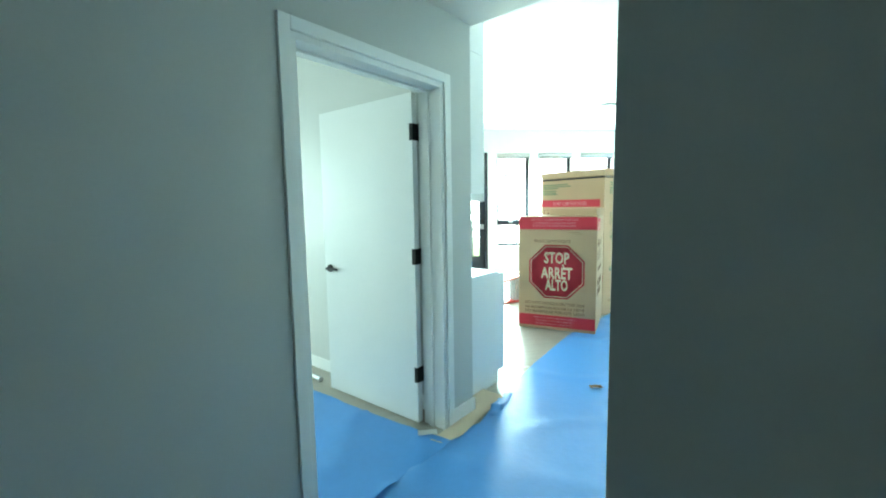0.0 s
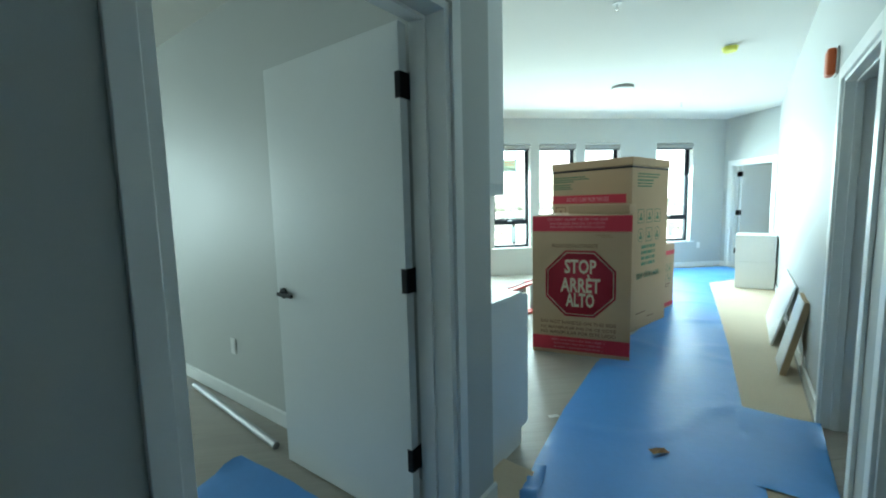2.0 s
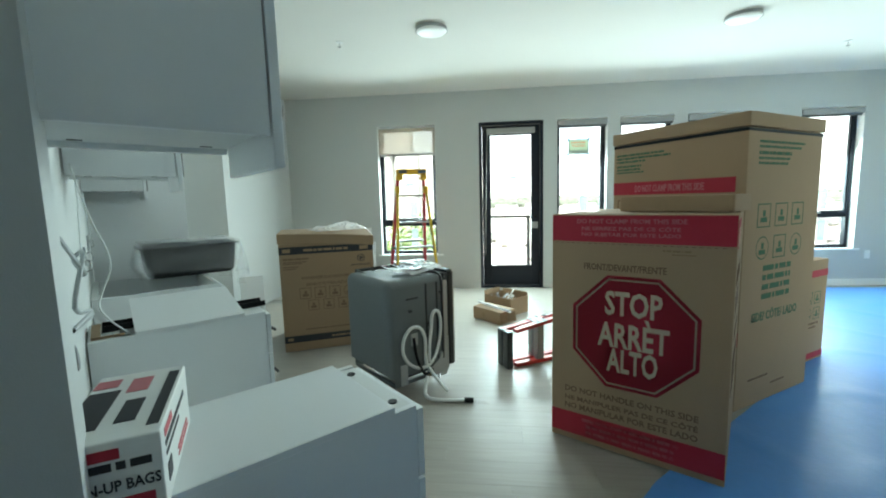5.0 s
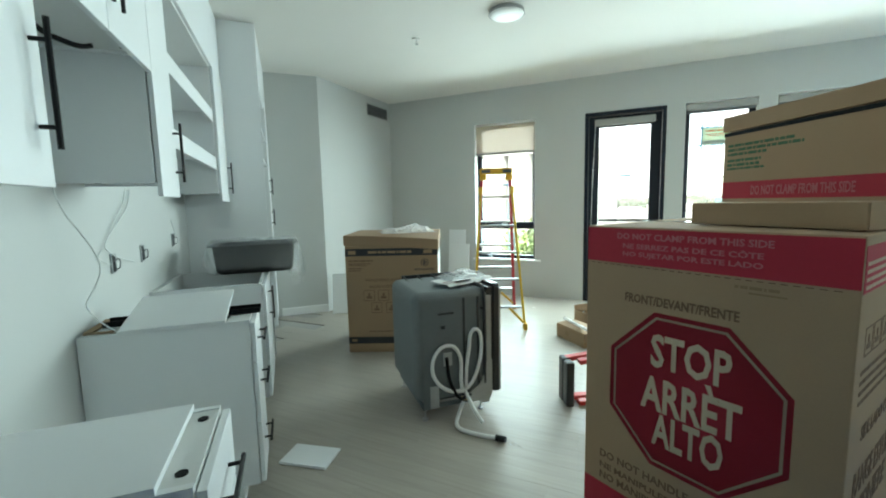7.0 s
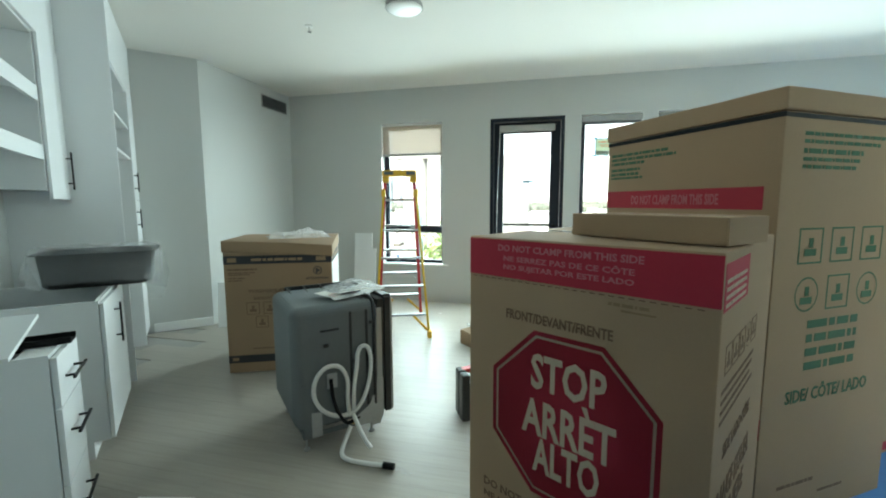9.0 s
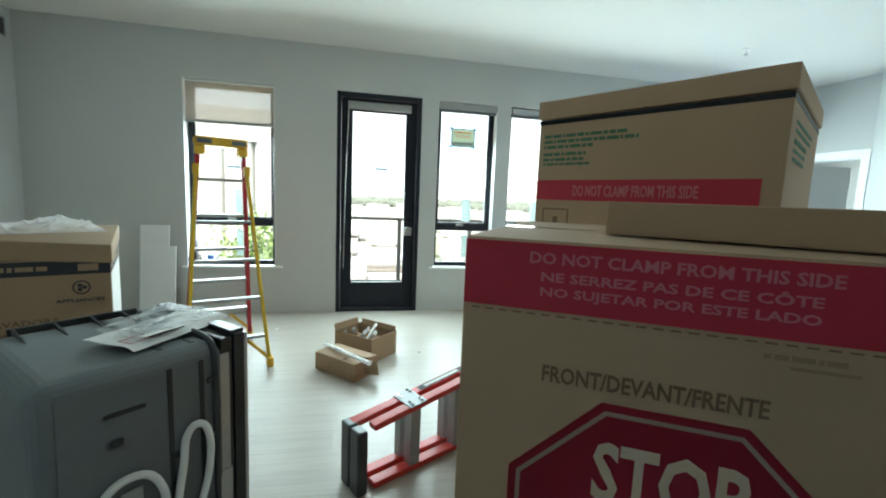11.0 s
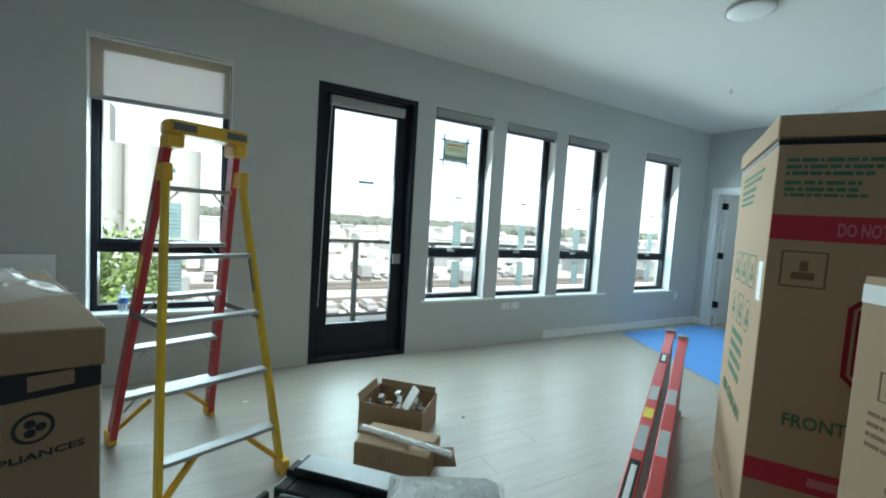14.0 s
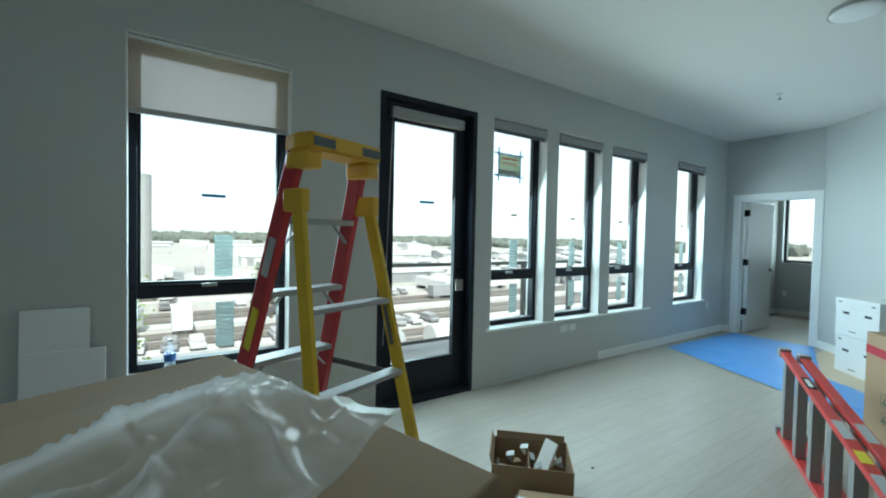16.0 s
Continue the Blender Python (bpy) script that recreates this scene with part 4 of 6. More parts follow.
ob = part("floor_board", box(-0.14, -0.09, 0.002, 0.14, 0.09, 0.016, bev=0.001), M_CAB)
ob.matrix_world = Matrix.Translation((-1.055, 2.045, 0)) @ Matrix.Rotation(radians(12), 4, "Z")
tagged(ob, "small white board lying on the floor", "board")

# ---- cartons ----


def carton(name, x, y, turn, w, d, h, label, material, lid=0.0, group="", sag=0.0):
    """A closed carton: origin at its front left foot, front facing local -y."""
    t = thing(name, Matrix.Translation((x, y, 0.008)) @ Matrix.Rotation(radians(turn), 4, "Z"), label, "carton", group)
    bm = box(0, 0, 0, w, d, h - lid, bev=0.004)
    for v in bm.verts:
        k = 4 * (v.co.z / h) * (1 - v.co.z / h)
        v.co.x += 0.004 * k * (1 if v.co.x > w / 2 else -1) * noise.noise(Vector((w, d, v.co.x)))
    part("body", bm, material, t)
    if lid:
        bm = box(-0.009, -0.009, h - lid + 0.004, w + 0.009, d + 0.009, h, bev=0.006)
        bmesh.ops.subdivide_edges(bm, edges=[e for e in bm.edges if e.calc_length() > 0.3], cuts=6, use_grid_fill=True)
        for v in bm.verts:
            a_, b_ = v.co.x / w, 1 - v.co.y / d
            v.co.z -= sag * max(0.0, a_) ** 1.5 * max(0.0, b_)
            v.co.z += 0.006 * noise.noise(Vector((v.co.x * 4, v.co.y * 4, w)))
        part("lid", bm, material, t)
    else:
        # top flaps meeting in the middle under a strip of tape
        part("flap", box(0.002, 0.002, h - 0.003, w - 0.002, d / 2 - 0.002, h + 0.002, bev=0.001), material, t)
        part("flap", box(0.002, d / 2 + 0.002, h - 0.003, w - 0.002, d - 0.002, h + 0.003, bev=0.001), material, t)
        part("tape", box(0.001, d / 2 - 0.03, h - 0.004, w - 0.001, d / 2 + 0.03, h + 0.0038), M_TAPECLEAR, t, "clear packing tape")
    return t


M_TAPECLEAR = mat("packing_tape", (0.55, 0.46, 0.34), 0.15, grain=0.02)


def octagon(parent, m, cx, cz, r, border=True):
    """Flat-topped red octagon sign printed on a face."""
    for k, (rr, mt, off) in enumerate(((r, M_RED, 0.0006), (r * 0.945, M_CREAM, 0.0010), (r * 0.915, M_RED, 0.0014))):
        bm = bmesh.new()
        vs = [bm.verts.new((cx + rr / math.cos(radians(22.5)) * math.cos(radians(22.5 + 45 * i)), -off, cz + rr / math.cos(radians(22.5)) * math.sin(radians(22.5 + 45 * i)))) for i in range(8)]
        f = bm.faces.new(vs)
        bmesh.ops.solidify(bm, geom=[f], thickness=0.0003)
        ob = part("stop_sign_print", bm, mt, parent)
        ob.matrix_local = m


def icon_grid(parent, m, x0, z0, cols, rows, size, gap, material):
    """Handling pictograms: framed squares and circles with a plain mark inside."""
    for c in range(cols):
        for r in range(rows):
            x, z = x0 + c * (size + gap), z0 - r * (size + gap)
            bm = bmesh.new()
            if (c + r) % 2 == 0 or r == 0 and c < 2:
                e = size * 0.05
                for q_ in ((x, z, x + size, z + e), (x, z + size - e, x + size, z + size), (x, z + e, x + e, z + size - e), (x + size - e, z + e, x + size, z + size - e)):
                    bx(bm, q_[0], -0.001, q_[1], q_[2], 0.0004, q_[3])
            else:
                n_ = 20
                ri, ro = size * 0.45, size * 0.5
                for i in range(n_):
                    a0, a1 = 6.2832 * i / n_, 6.2832 * (i + 1) / n_
                    bm.faces.new([bm.verts.new((x + size / 2 + q_ * math.cos(a_), -0.001, z + size / 2 + q_ * math.sin(a_))) for q_, a_ in ((ri, a0), (ro, a0), (ro, a1), (ri, a1))])
            bx(bm, x + size * 0.25, -0.001, z + size * 0.22, x + size * 0.75, 0.0004, z + size * 0.42)
            bx(bm, x + size * 0.42, -0.001, z + size * 0.45, x + size * 0.60, 0.0004, z + size * 0.72)
            part("handling_mark", bm, material, parent).matrix_local = m


I4 = Matrix.Identity(4)
rg = carton("range_carton", 0.398, 2.248, -31.2, 0.856, 0.895, 1.296, "tall brown range carton printed with a red stop sign", M_CARDL, group="appliance cartons")
rw_, rd_ = 0.856, 0.895
bars_on(rg, I4, M_RED, [(0.002, 1.152, 0.854, 1.292), (0.002, 0.035, 0.854, 0.165)], "red_band")
for k, (tx, wd) in enumerate((("DO NOT CLAMP FROM THIS SIDE", 0.52), ("NE SERREZ PAS DE CE CÔTE", 0.47), ("NO SUJETAR POR ESTE LADO", 0.47))):
    write_on(rg, Matrix.Translation((0, -0.001, 0)), tx, M_PINKPRINT, 0.40, 1.262 - 0.036 * k, wd, 0.024)
bars_on(rg, I4, M_BROWNPRINT, [(0.02 + 0.03 * i, 1.142, 0.038 + 0.03 * i, 1.145) for i in range(27)], "dashed_line")
write_on(rg, I4, "FRONT/DEVANT/FRENTE", M_BROWNPRINT, 0.38, 1.02, 0.40, 0.036)
octagon(rg, I4, 0.428, 0.672, 0.306)
for k, (tx, wd, ht) in enumerate((("STOP", 0.275, 0.132), ("ARRÈT", 0.345, 0.168), ("ALTO", 0.248, 0.132))):
    write_on(rg, Matrix.Translation((0, -0.002, 0)), tx, M_CREAM, 0.431, 0.832 - 0.155 * k, wd, ht, bold=0.026)
for k, tx in enumerate(("DO NOT HANDLE ON THIS SIDE", "NE MANIPULER PAS DE CE CÔTÉ", "NO MANIPULAR POR ESTE LADO")):
    write_on(rg, I4, tx, M_BROWNPRINT, 0.41, 0.305 - 0.05 * k, 0.66, 0.034)
bars_on(rg, I4, M_PINKPRINT, [(0.18, 0.125, 0.66, 0.143), (0.2, 0.09, 0.64, 0.108), (0.2, 0.055, 0.64, 0.073)])
bars_on(rg, I4, M_CARDE, [(0.56, 1.115, 0.68, 1.125), (0.60, 1.10, 0.70, 1.106)], "hand_hole")
for sd, fm in (("L", face_left(rw_, rd_)), ("R", face_right(rw_, rd_))):
    off = 0.0
    bars_on(rg, fm, M_REDL if sd == "L" else M_RED, [(0.26, 1.14, 0.69, 1.25)] if sd == "L" else [(0.01, 1.14, 0.34, 1.27)], "red_label")
    bars_on(rg, Matrix.Translation((0, 0, 0)) @ fm @ Matrix.Translation((0, -0.001, 0)), M_CREAM,
            [((0.29 if sd == "L" else 0.03), 1.15 + 0.022 * i, (0.66 if sd == "L" else 0.30), 1.160 + 0.022 * i) for i in range(4)])
    icon_grid(rg, fm, 0.08, 0.95, 5, 1, 0.085, 0.014, M_BROWNPRINT)
    bars_on(rg, fm, M_BROWNPRINT, [(0.06, 0.90 - 0.03 * i, 0.55 - 0.03 * (i % 3), 0.912 - 0.03 * i) for i in range(4)])
    write_on(rg, fm, "SIDE LADO CÔTE", M_BROWNPRINT, 0.34, 0.71, 0.42, 0.06)
    for k, tx in enumerate(("RANGE ESTUFA", "CUISINIERE")):
        write_on(rg, fm, tx, M_BROWNPRINT, 0.34 - 0.03 * k, 0.55 - 0.11 * k, 0.50 - 0.06 * k, 0.085)
part("edge_tape", box(-0.0015, 0.45, 1.22, 0.006, 0.895, 1.275), M_LABEL, rg, "strip of white tape under the rim")

fl = thing("flat_carton", rg.matrix_world @ Matrix.Translation((0.290, 0.275, 1.3025)) @ Matrix.Rotation(radians(-14.0), 4, "Z"), "slim brown carton lying on the range carton", "carton")
part("body", box(0, 0, 0, 0.555, 0.25, 0.083, bev=0.003), M_CARDL, fl)
part("flap", box(0.5555, 0.004, 0.002, 0.558, 0.246, 0.081), M_CARDL, fl)
part("tape", box(0.10, 0.11, 0.0825, 0.5565, 0.15, 0.0838), M_TAPECLEAR, fl, "clear packing tape")

fw, fd, fh = 0.972, 0.90, 1.868
fb = carton("refrigerator_carton", 1.054, 3.352, -57.5, fw, fd, fh, "very tall brown refrigerator carton with red bands and green print", M_CARDL, 0.09, "appliance cartons")
# black band puts the shadow gap below the lid's edge into colour
bars_on(fb, I4, M_BLACKPRINT, [(0.0, 1.762, fw, 1.776)], "strap")
part("strap", box(-0.0015, -0.0015, 1.755, fw + 0.0015, fd + 0.0015, 1.773), M_BLACK, fb, "black band for the shadow gap under the lid")
bars_on(fb, I4, M_RED, [(0.002, 1.395, fw - 0.06, 1.49), (0.002, 0.43, fw - 0.002, 0.52)], "red_band")
write_on(fb, Matrix.Translation((0, -0.001, 0)), "DO NOT CLAMP FROM THIS SIDE", M_PINKPRINT, 0.46, 1.44, 0.52, 0.05)
bars_on(fb, Matrix.Translation((0, -0.001, 0)), M_PINKPRINT, [(0.2, 0.458, 0.75, 0.492)])
bars_on(fb, I4, M_GREEN, [(0.03, 1.69, 0.43, 1.705), (0.03, 1.665, 0.48, 1.68), (0.03, 1.64, 0.28, 1.655), (0.03, 1.605, 0.25, 1.62), (0.03, 1.58, 0.24, 1.595), (0.03, 1.56, 0.27, 1.572)])
icon_grid(fb, I4, 0.045, 1.215, 1, 1, 0.14, 0.02, M_BROWNPRINT)
octagon(fb, I4, 0.565, 1.03, 0.31)
for k, (tx, wd, ht) in enumerate((("STOP", 0.275, 0.132), ("ARRÈT", 0.345, 0.168), ("ALTO", 0.248, 0.132))):
    write_on(fb, Matrix.Translation((0, -0.002, 0)), tx, M_CREAM, 0.565, 1.19 - 0.155 * k, wd, ht, bold=0.026)
write_on(fb, I4, "FRONT", M_GREEN, 0.20, 0.70, 0.19, 0.052)
for fm in (face_left(fw, fd), face_right(fw, fd)):
    bars_on(fb, fm, M_GREEN, [(0.12, 1.69, 0.66, 1.705), (0.12, 1.66, 0.62, 1.675), (0.12, 1.62, 0.50, 1.64), (0.12, 1.59, 0.48, 1.605), (0.12, 1.56, 0.46, 1.575)])
    icon_grid(fb, fm, 0.14, 1.17, 3, 2, 0.15, 0.055, M_GREEN)
    bars_on(fb, fm, M_GREEN, [(0.24, 0.89 - 0.062 * i, 0.58, 0.925 - 0.062 * i) for i in range(4)])
    write_on(fb, fm, "SIDE/ CÔTE/ LADO", M_GREEN, 0.42, 0.60, 0.56, 0.075)
    bars_on(fb, fm, M_BROWNPRINT, [(0.14, 0.17, 0.38, 0.185), (0.42, 0.10, 0.6, 0.112)])
part("label_sheet", box(0.78, 0, 0, 0.86, 0.0012, 0.16), M_LABEL, fb, "white paper shipping label").matrix_local = face_left(fw, fd) @ Matrix.Translation((0, -0.0014, 1.14))

wb = carton("square_carton", 2.345, 3.225, 32.0, 0.565, 0.66, 0.835, "pale appliance carton with red bands beside the tall one", M_CARDL, group="appliance cartons")
bars_on(wb, I4, M_RED, [(0.0, 0.70, 0.565, 0.755), (0.0, 0.02, 0.565, 0.07)], "red_band")
bars_on(wb, face_right(0.565, 0.66), M_RED, [(0.0, 0.70, 0.66, 0.755), (0.0, 0.02, 0.66, 0.07)], "red_band")
bars_on(wb, face_left(0.565, 0.66), M_RED, [(0.0, 0.70, 0.66, 0.755), (0.0, 0.02, 0.66, 0.07)], "red_band")
back = Matrix.Translation((0.565, 0.66, 0)) @ pose(0, 0, 0, 0, 0, 180)
bars_on(wb, back, M_RED, [(0.0, 0.70, 0.565, 0.755)], "red_band")
icon_grid(wb, back, 0.2, 0.40, 2, 2, 0.08, 0.03, M_GREEN)
icon_grid(wb, I4, 0.24, 0.48, 2, 2, 0.10, 0.03, M_GREEN)
icon_grid(wb, face_left(0.565, 0.66), 0.2, 0.40, 2, 1, 0.12, 0.03, M_BROWNPRINT)
bars_on(wb, I4, M_BROWNPRINT, [(0.22, 0.31, 0.46, 0.325), (0.24, 0.28, 0.42, 0.292)])


def lump(name, m, sx, sy, sz, material, label, category, seed, rough=0.25, cuts=3):
    bm = bmesh.new()
    bmesh.ops.create_icosphere(bm, subdivisions=cuts, radius=1)
    for v in bm.verts:
        k = 1 + rough * noise.noise(v.co * 1.7 + Vector((seed, 0, 0))) + rough * 0.5 * noise.noise(v.co * 4.5 + Vector((0, seed, 0)))
        c = v.co * k
        p = 0.6
        v.co = Vector((sx * math.copysign(abs(c.x) ** p, c.x), sy * math.copysign(abs(c.y) ** p, c.y), max(sz * (1 + math.copysign(abs(c.z) ** p, c.z)) * 0.5, 0.0)))
    ob = part(name, bm, material, smooth=True)
    ob.matrix_world = m
    return tagged(ob, label, category)


lump("packing_bundle", wb.matrix_world @ Matrix.Translation((0.33, 0.18, 0.840)), 0.17, 0.13, 0.17, M_CARDL, "folded brown packing bundle lying on the carton", "packing", 2.0, 0.12)
ob = part("paper_sheet", cloth(10, 12, lambda a_, b_: (-0.02 - 0.16 * a_ + 0.02 * noise.noise(Vector((a_ * 4, b_ * 4, 1))), 0.34 * b_, 0.175 * (1 - a_ * a_) + 0.006 + 0.01 * noise.noise(Vector((a_ * 5, b_ * 5, 3))))), M_LABEL, smooth=True)
ob.matrix_world = wb.matrix_world @ Matrix.Translation((0.34, 0.30, 0.836))
tagged(ob, "bent white paper sheet on the carton", "paper")

gw, gd, gh = 0.865, 0.70, 1.125
gb = carton("washer_carton", -1.872, 3.483, 23.3, gw, gd, gh, "brown washer carton with black bands and a capped lid", M_CARD, 0.10, "appliance cartons", 0.05)
for fm, wd in ((I4, gw), (face_right(gw, gd), gd), (face_left(gw, gd), gd)):
    bars_on(gb, fm, M_BLACKPRINT, [(0.002, 0.928, wd - 0.002, 0.998), (0.002, 0.085, wd - 0.002, 0.15)], "black_band")
    bars_on(gb, fm @ Matrix.Translation((0, -0.001, 0)), M_CARD, [(0.25 * wd, 0.952, 0.72 * wd, 0.974), (0.03, 0.945, 0.10, 0.98), (wd - 0.13, 0.945, wd - 0.05, 0.98), (0.5 * wd, 0.108, 0.85 * wd, 0.125), (0.03, 0.105, 0.08, 0.13)])
part("maker_mark", rod(bmesh.new(), (gw - 0.12, 0.0, 0.86), (gw - 0.12, -0.0012, 0.86), 0.036, 28), M_BLACKPRINT, gb)
part("maker_mark_ring", rod(bmesh.new(), (gw - 0.12, 0.0, 0.86), (gw - 0.12, -0.0016, 0.86), 0.029, 24), M_CARD, gb)
bm = bmesh.new()
for k in range(3):
    rod(bm, (gw - 0.12 + 0.012 * math.cos(2.1 * k), 0.0, 0.86 + 0.012 * math.sin(2.1 * k)), (gw - 0.12 + 0.012 * math.cos(2.1 * k), -0.0021, 0.86 + 0.012 * math.sin(2.1 * k)), 0.010, 14)
part("maker_mark_centre", bm, M_BLACKPRINT, gb)
write_on(gb, I4, "APPLIANCES", M_BLACKPRINT, gw - 0.125, 0.795, 0.19, 0.017)
bars_on(gb, I4, M_BROWNPRINT, [(0.03, 0.875, 0.26, 0.89), (0.03, 0.85, 0.24, 0.86), (0.03, 0.835, 0.2, 0.844), (0.03, 0.805, 0.16, 0.815), (0.03, 0.785, 0.14, 0.795), (0.2, 0.20, 0.62, 0.21)])
write_on(gb, I4, "WASHER/LAVADORA", M_BROWNPRINT, 0.42, 0.70, 0.48, 0.03)
write_on(gb, I4, "SIDE/CÔTÉ/LADO", M_BROWNPRINT, 0.42, 0.64, 0.40, 0.032)
icon_grid(gb, I4, 0.16, 0.50, 4, 1, 0.105, 0.03, M_BROWNPRINT)
icon_grid(gb, I4, 0.23, 0.385, 3, 1, 0.10, 0.04, M_BROWNPRINT)
# right side is white between the black bands
part("side_sheet", box(0.004, -0.0005, 0.16, gd - 0.004, 0.002, 0.925), M_LABEL, gb, "white sheet over the right side").matrix_local = face_right(gw, gd) @ Matrix.Translation((0, -0.0012, 0))


def loose_bag(name, m, w, d, rise, fold, seed, material, label):
    """A half-collapsed bag: a hump of air towards one end, long creases and short wrinkles."""
    def fn(s_, t_):
        x, y = (s_ - 0.5) * w, (t_ - 0.5) * d
        e = max(0.0, 1 - (abs(s_ - 0.5) * 2) ** 4) * max(0.0, 1 - (abs(t_ - 0.5) * 2) ** 4)
        hump = rise * (0.45 + 0.55 * math.exp(-((s_ - 0.62) / 0.22) ** 2 - ((t_ - 0.55) / 0.35) ** 2))
        p = Vector((s_ * 3.0 + 0.8 * t_ + seed, t_ * 2.5, seed))
        crease = (1 - min(1.0, 2.6 * abs(noise.noise(p)))) ** 3
        fine = (1 - min(1.0, 4.0 * abs(noise.noise(p * 2.1 + Vector((3, 1, 0)))))) ** 2
        z = e * hump * (0.75 + 0.55 * noise.noise(p * 0.6)) + e ** 0.5 * fold * (crease + 0.42 * fine)
        return (x + 0.05 * w * noise.noise(Vector((t_ * 2.5, seed, 1))), y + 0.08 * d * noise.noise(Vector((s_ * 3.5, seed, 4))), 0.004 + max(0.0, z))

    ob = part(name, cloth(110, 80, fn), material, smooth=True)
    ob.matrix_world = m
    return tagged(ob, label, "plastic bag")


loose_bag("plastic_bag", gb.matrix_world @ Matrix.Translation((0.56, 0.26, gh + 0.001)) @ Matrix.Rotation(radians(18), 4, "Z"), 0.52, 0.36, 0.058, 0.030, 4.4, M_MILKY,
          "crumpled milky plastic bag lying on the washer carton")

# ---- dishwasher ----
dw = thing("dishwasher", HALL @ Matrix.Translation((1.68, 2.60, 0)), "uninstalled grey dishwasher with its white hoses hanging out", "dishwasher")
bm = bmesh.new()
bx(bm, -0.32, -0.305, 0.145, 0.19, 0.305, 0.85)
es = [e for e in bm.edges if all(v.co.x < -0.31 for v in e.verts) or all(v.co.z > 0.84 for v in e.verts)]
bmesh.ops.bevel(bm, geom=es, offset=0.055, segments=5, affect="EDGES", profile=0.5)
es = [e for e in bm.edges if all(v.co.z < 0.15 and v.co.x < -0.20 for v in e.verts) and abs(e.verts[0].co.y - e.verts[1].co.y) > 0.3]
bmesh.ops.bevel(bm, geom=es, offset=0.10, segments=2, affect="EDGES", profile=0.5)
part("tub", bm, M_DWGREY, dw, "grey felt covered tub", smooth=False)
for x in (-0.22, -0.11, 0.0, 0.10):
    bm = bmesh.new()
    prism(bm, [(0.11, 0.0), (0.296, 0.0), (0.300, 0.020), (0.275, 0.022)], -0.004, 0.004)
    part("top_rib", bm, M_DWDARK, dw).matrix_local = Matrix.Translation((x, 0, 0.846)) @ Matrix(((0, 0, 1, 0), (1, 0, 0, 0), (0, 1, 0, 0), (0, 0, 0, 1)))
part("top_edge", box(-0.235, 0.288, 0.842, 0.16, 0.302, 0.869, bev=0.004), M_DWDARK, dw)
bm = tube(bmesh.new(), [(0.165, -0.312, 0.20), (0.165, -0.312, 0.60), (0.165, -0.308, 0.78), (0.165, -0.27, 0.852), (0.165, -0.10, 0.860), (0.165, 0.10, 0.860), (0.165, 0.27, 0.852)], 0.011, 8, 5)
part("door_gasket", bm, M_DWDARK, dw, "black rubber door gasket", smooth=True)
for x in (0.02, 0.12):
    part("tub_band", boxes([(x - 0.008, -0.308, 0.2, x + 0.008, -0.303, 0.80), (x - 0.008, -0.25, 0.848, x + 0.008, 0.25, 0.8525), (x - 0.008, 0.303, 0.2, x + 0.008, 0.308, 0.80)], 0.002), M_DWDARK, dw)
part("tub_flange", boxes([(0.19, -0.305, 0.14, 0.232, -0.275, 0.853), (0.19, 0.275, 0.14, 0.232, 0.305, 0.853), (0.19, -0.275, 0.815, 0.232, 0.275, 0.853)], 0.004), M_DWDARK, dw)
part("side_bracket", boxes([(0.18, -0.313, 0.25, 0.215, -0.305, 0.80), (0.14, -0.313, 0.06, 0.20, -0.305, 0.25)], 0.002), M_GALV, dw, "perforated galvanised side bracket")
bm = bmesh.new()
prism(bm, [(0.04, 0.085), (0.20, 0.085), (0.216, 0.12), (0.216, 0.36), (0.178, 0.36), (0.165, 0.27), (0.12, 0.20), (0.04, 0.15)], 0.0, 0.003)
part("foot_plate", bm, M_GALV, dw, "cut galvanised foot plate").matrix_local = Matrix.Translation((0, -0.3165, 0)) @ Matrix.Rotation(radians(90), 4, "X")
for sy in (-1, 1):
    part("corner_bracket", box(-0.225, sy * 0.306, 0.085, -0.165, sy * 0.312, 0.235, bev=0.002), M_GALV, dw, "pale metal corner bracket")
part("side_bracket", boxes([(0.18, 0.305, 0.25, 0.215, 0.313, 0.80), (0.14, 0.305, 0.06, 0.20, 0.313, 0.25)], 0.002), M_GALV, dw)
dd = part("door", box(0.236, -0.31, 0.125, 0.275, 0.31, 0.862, bev=0.003), M_DWDARK, dw, "dark door seen edge on")
part("front_panel", box(0.275, -0.308, 0.13, 0.290, 0.308, 0.858, bev=0.004), M_STEEL, dd)
part("control_strip", box(0.232, -0.29, 0.855, 0.285, 0.29, 0.872, bev=0.003), M_DWDARK, dd)
part("base_frame", boxes([(-0.27, -0.29, 0.075, 0.20, -0.27, 0.10), (-0.27, 0.27, 0.075, 0.20, 0.29, 0.10), (-0.27, -0.27, 0.075, -0.25, 0.27, 0.10), (0.17, -0.27, 0.075, 0.20, 0.27, 0.10),
                          (-0.27, -0.303, 0.08, -0.22, -0.296, 0.20), (-0.27, 0.296, 0.08, -0.22, 0.303, 0.20)], 0.003), M_DWGREY, dw)
for x, y in ((-0.25, -0.27), (-0.25, 0.27), (0.15, -0.27), (0.15, 0.27)):
    bm = rod(bmesh.new(), (x, y, 0.012), (x, y, 0.085), 0.006)
    rod(bm, (x, y, 0.0), (x, y, 0.012), 0.018, 14)
    part("leg", bm, M_STEEL, dw, "screw-in levelling leg")
bm = rod(bmesh.new(), (-0.06, -0.1, 0.12), (0.06, -0.1, 0.12), 0.055, 18)
bx(bm, -0.12, -0.2, 0.075, 0.1, 0.12, 0.165, 0.01)
part("pump", bm, M_DWDARK, dw)
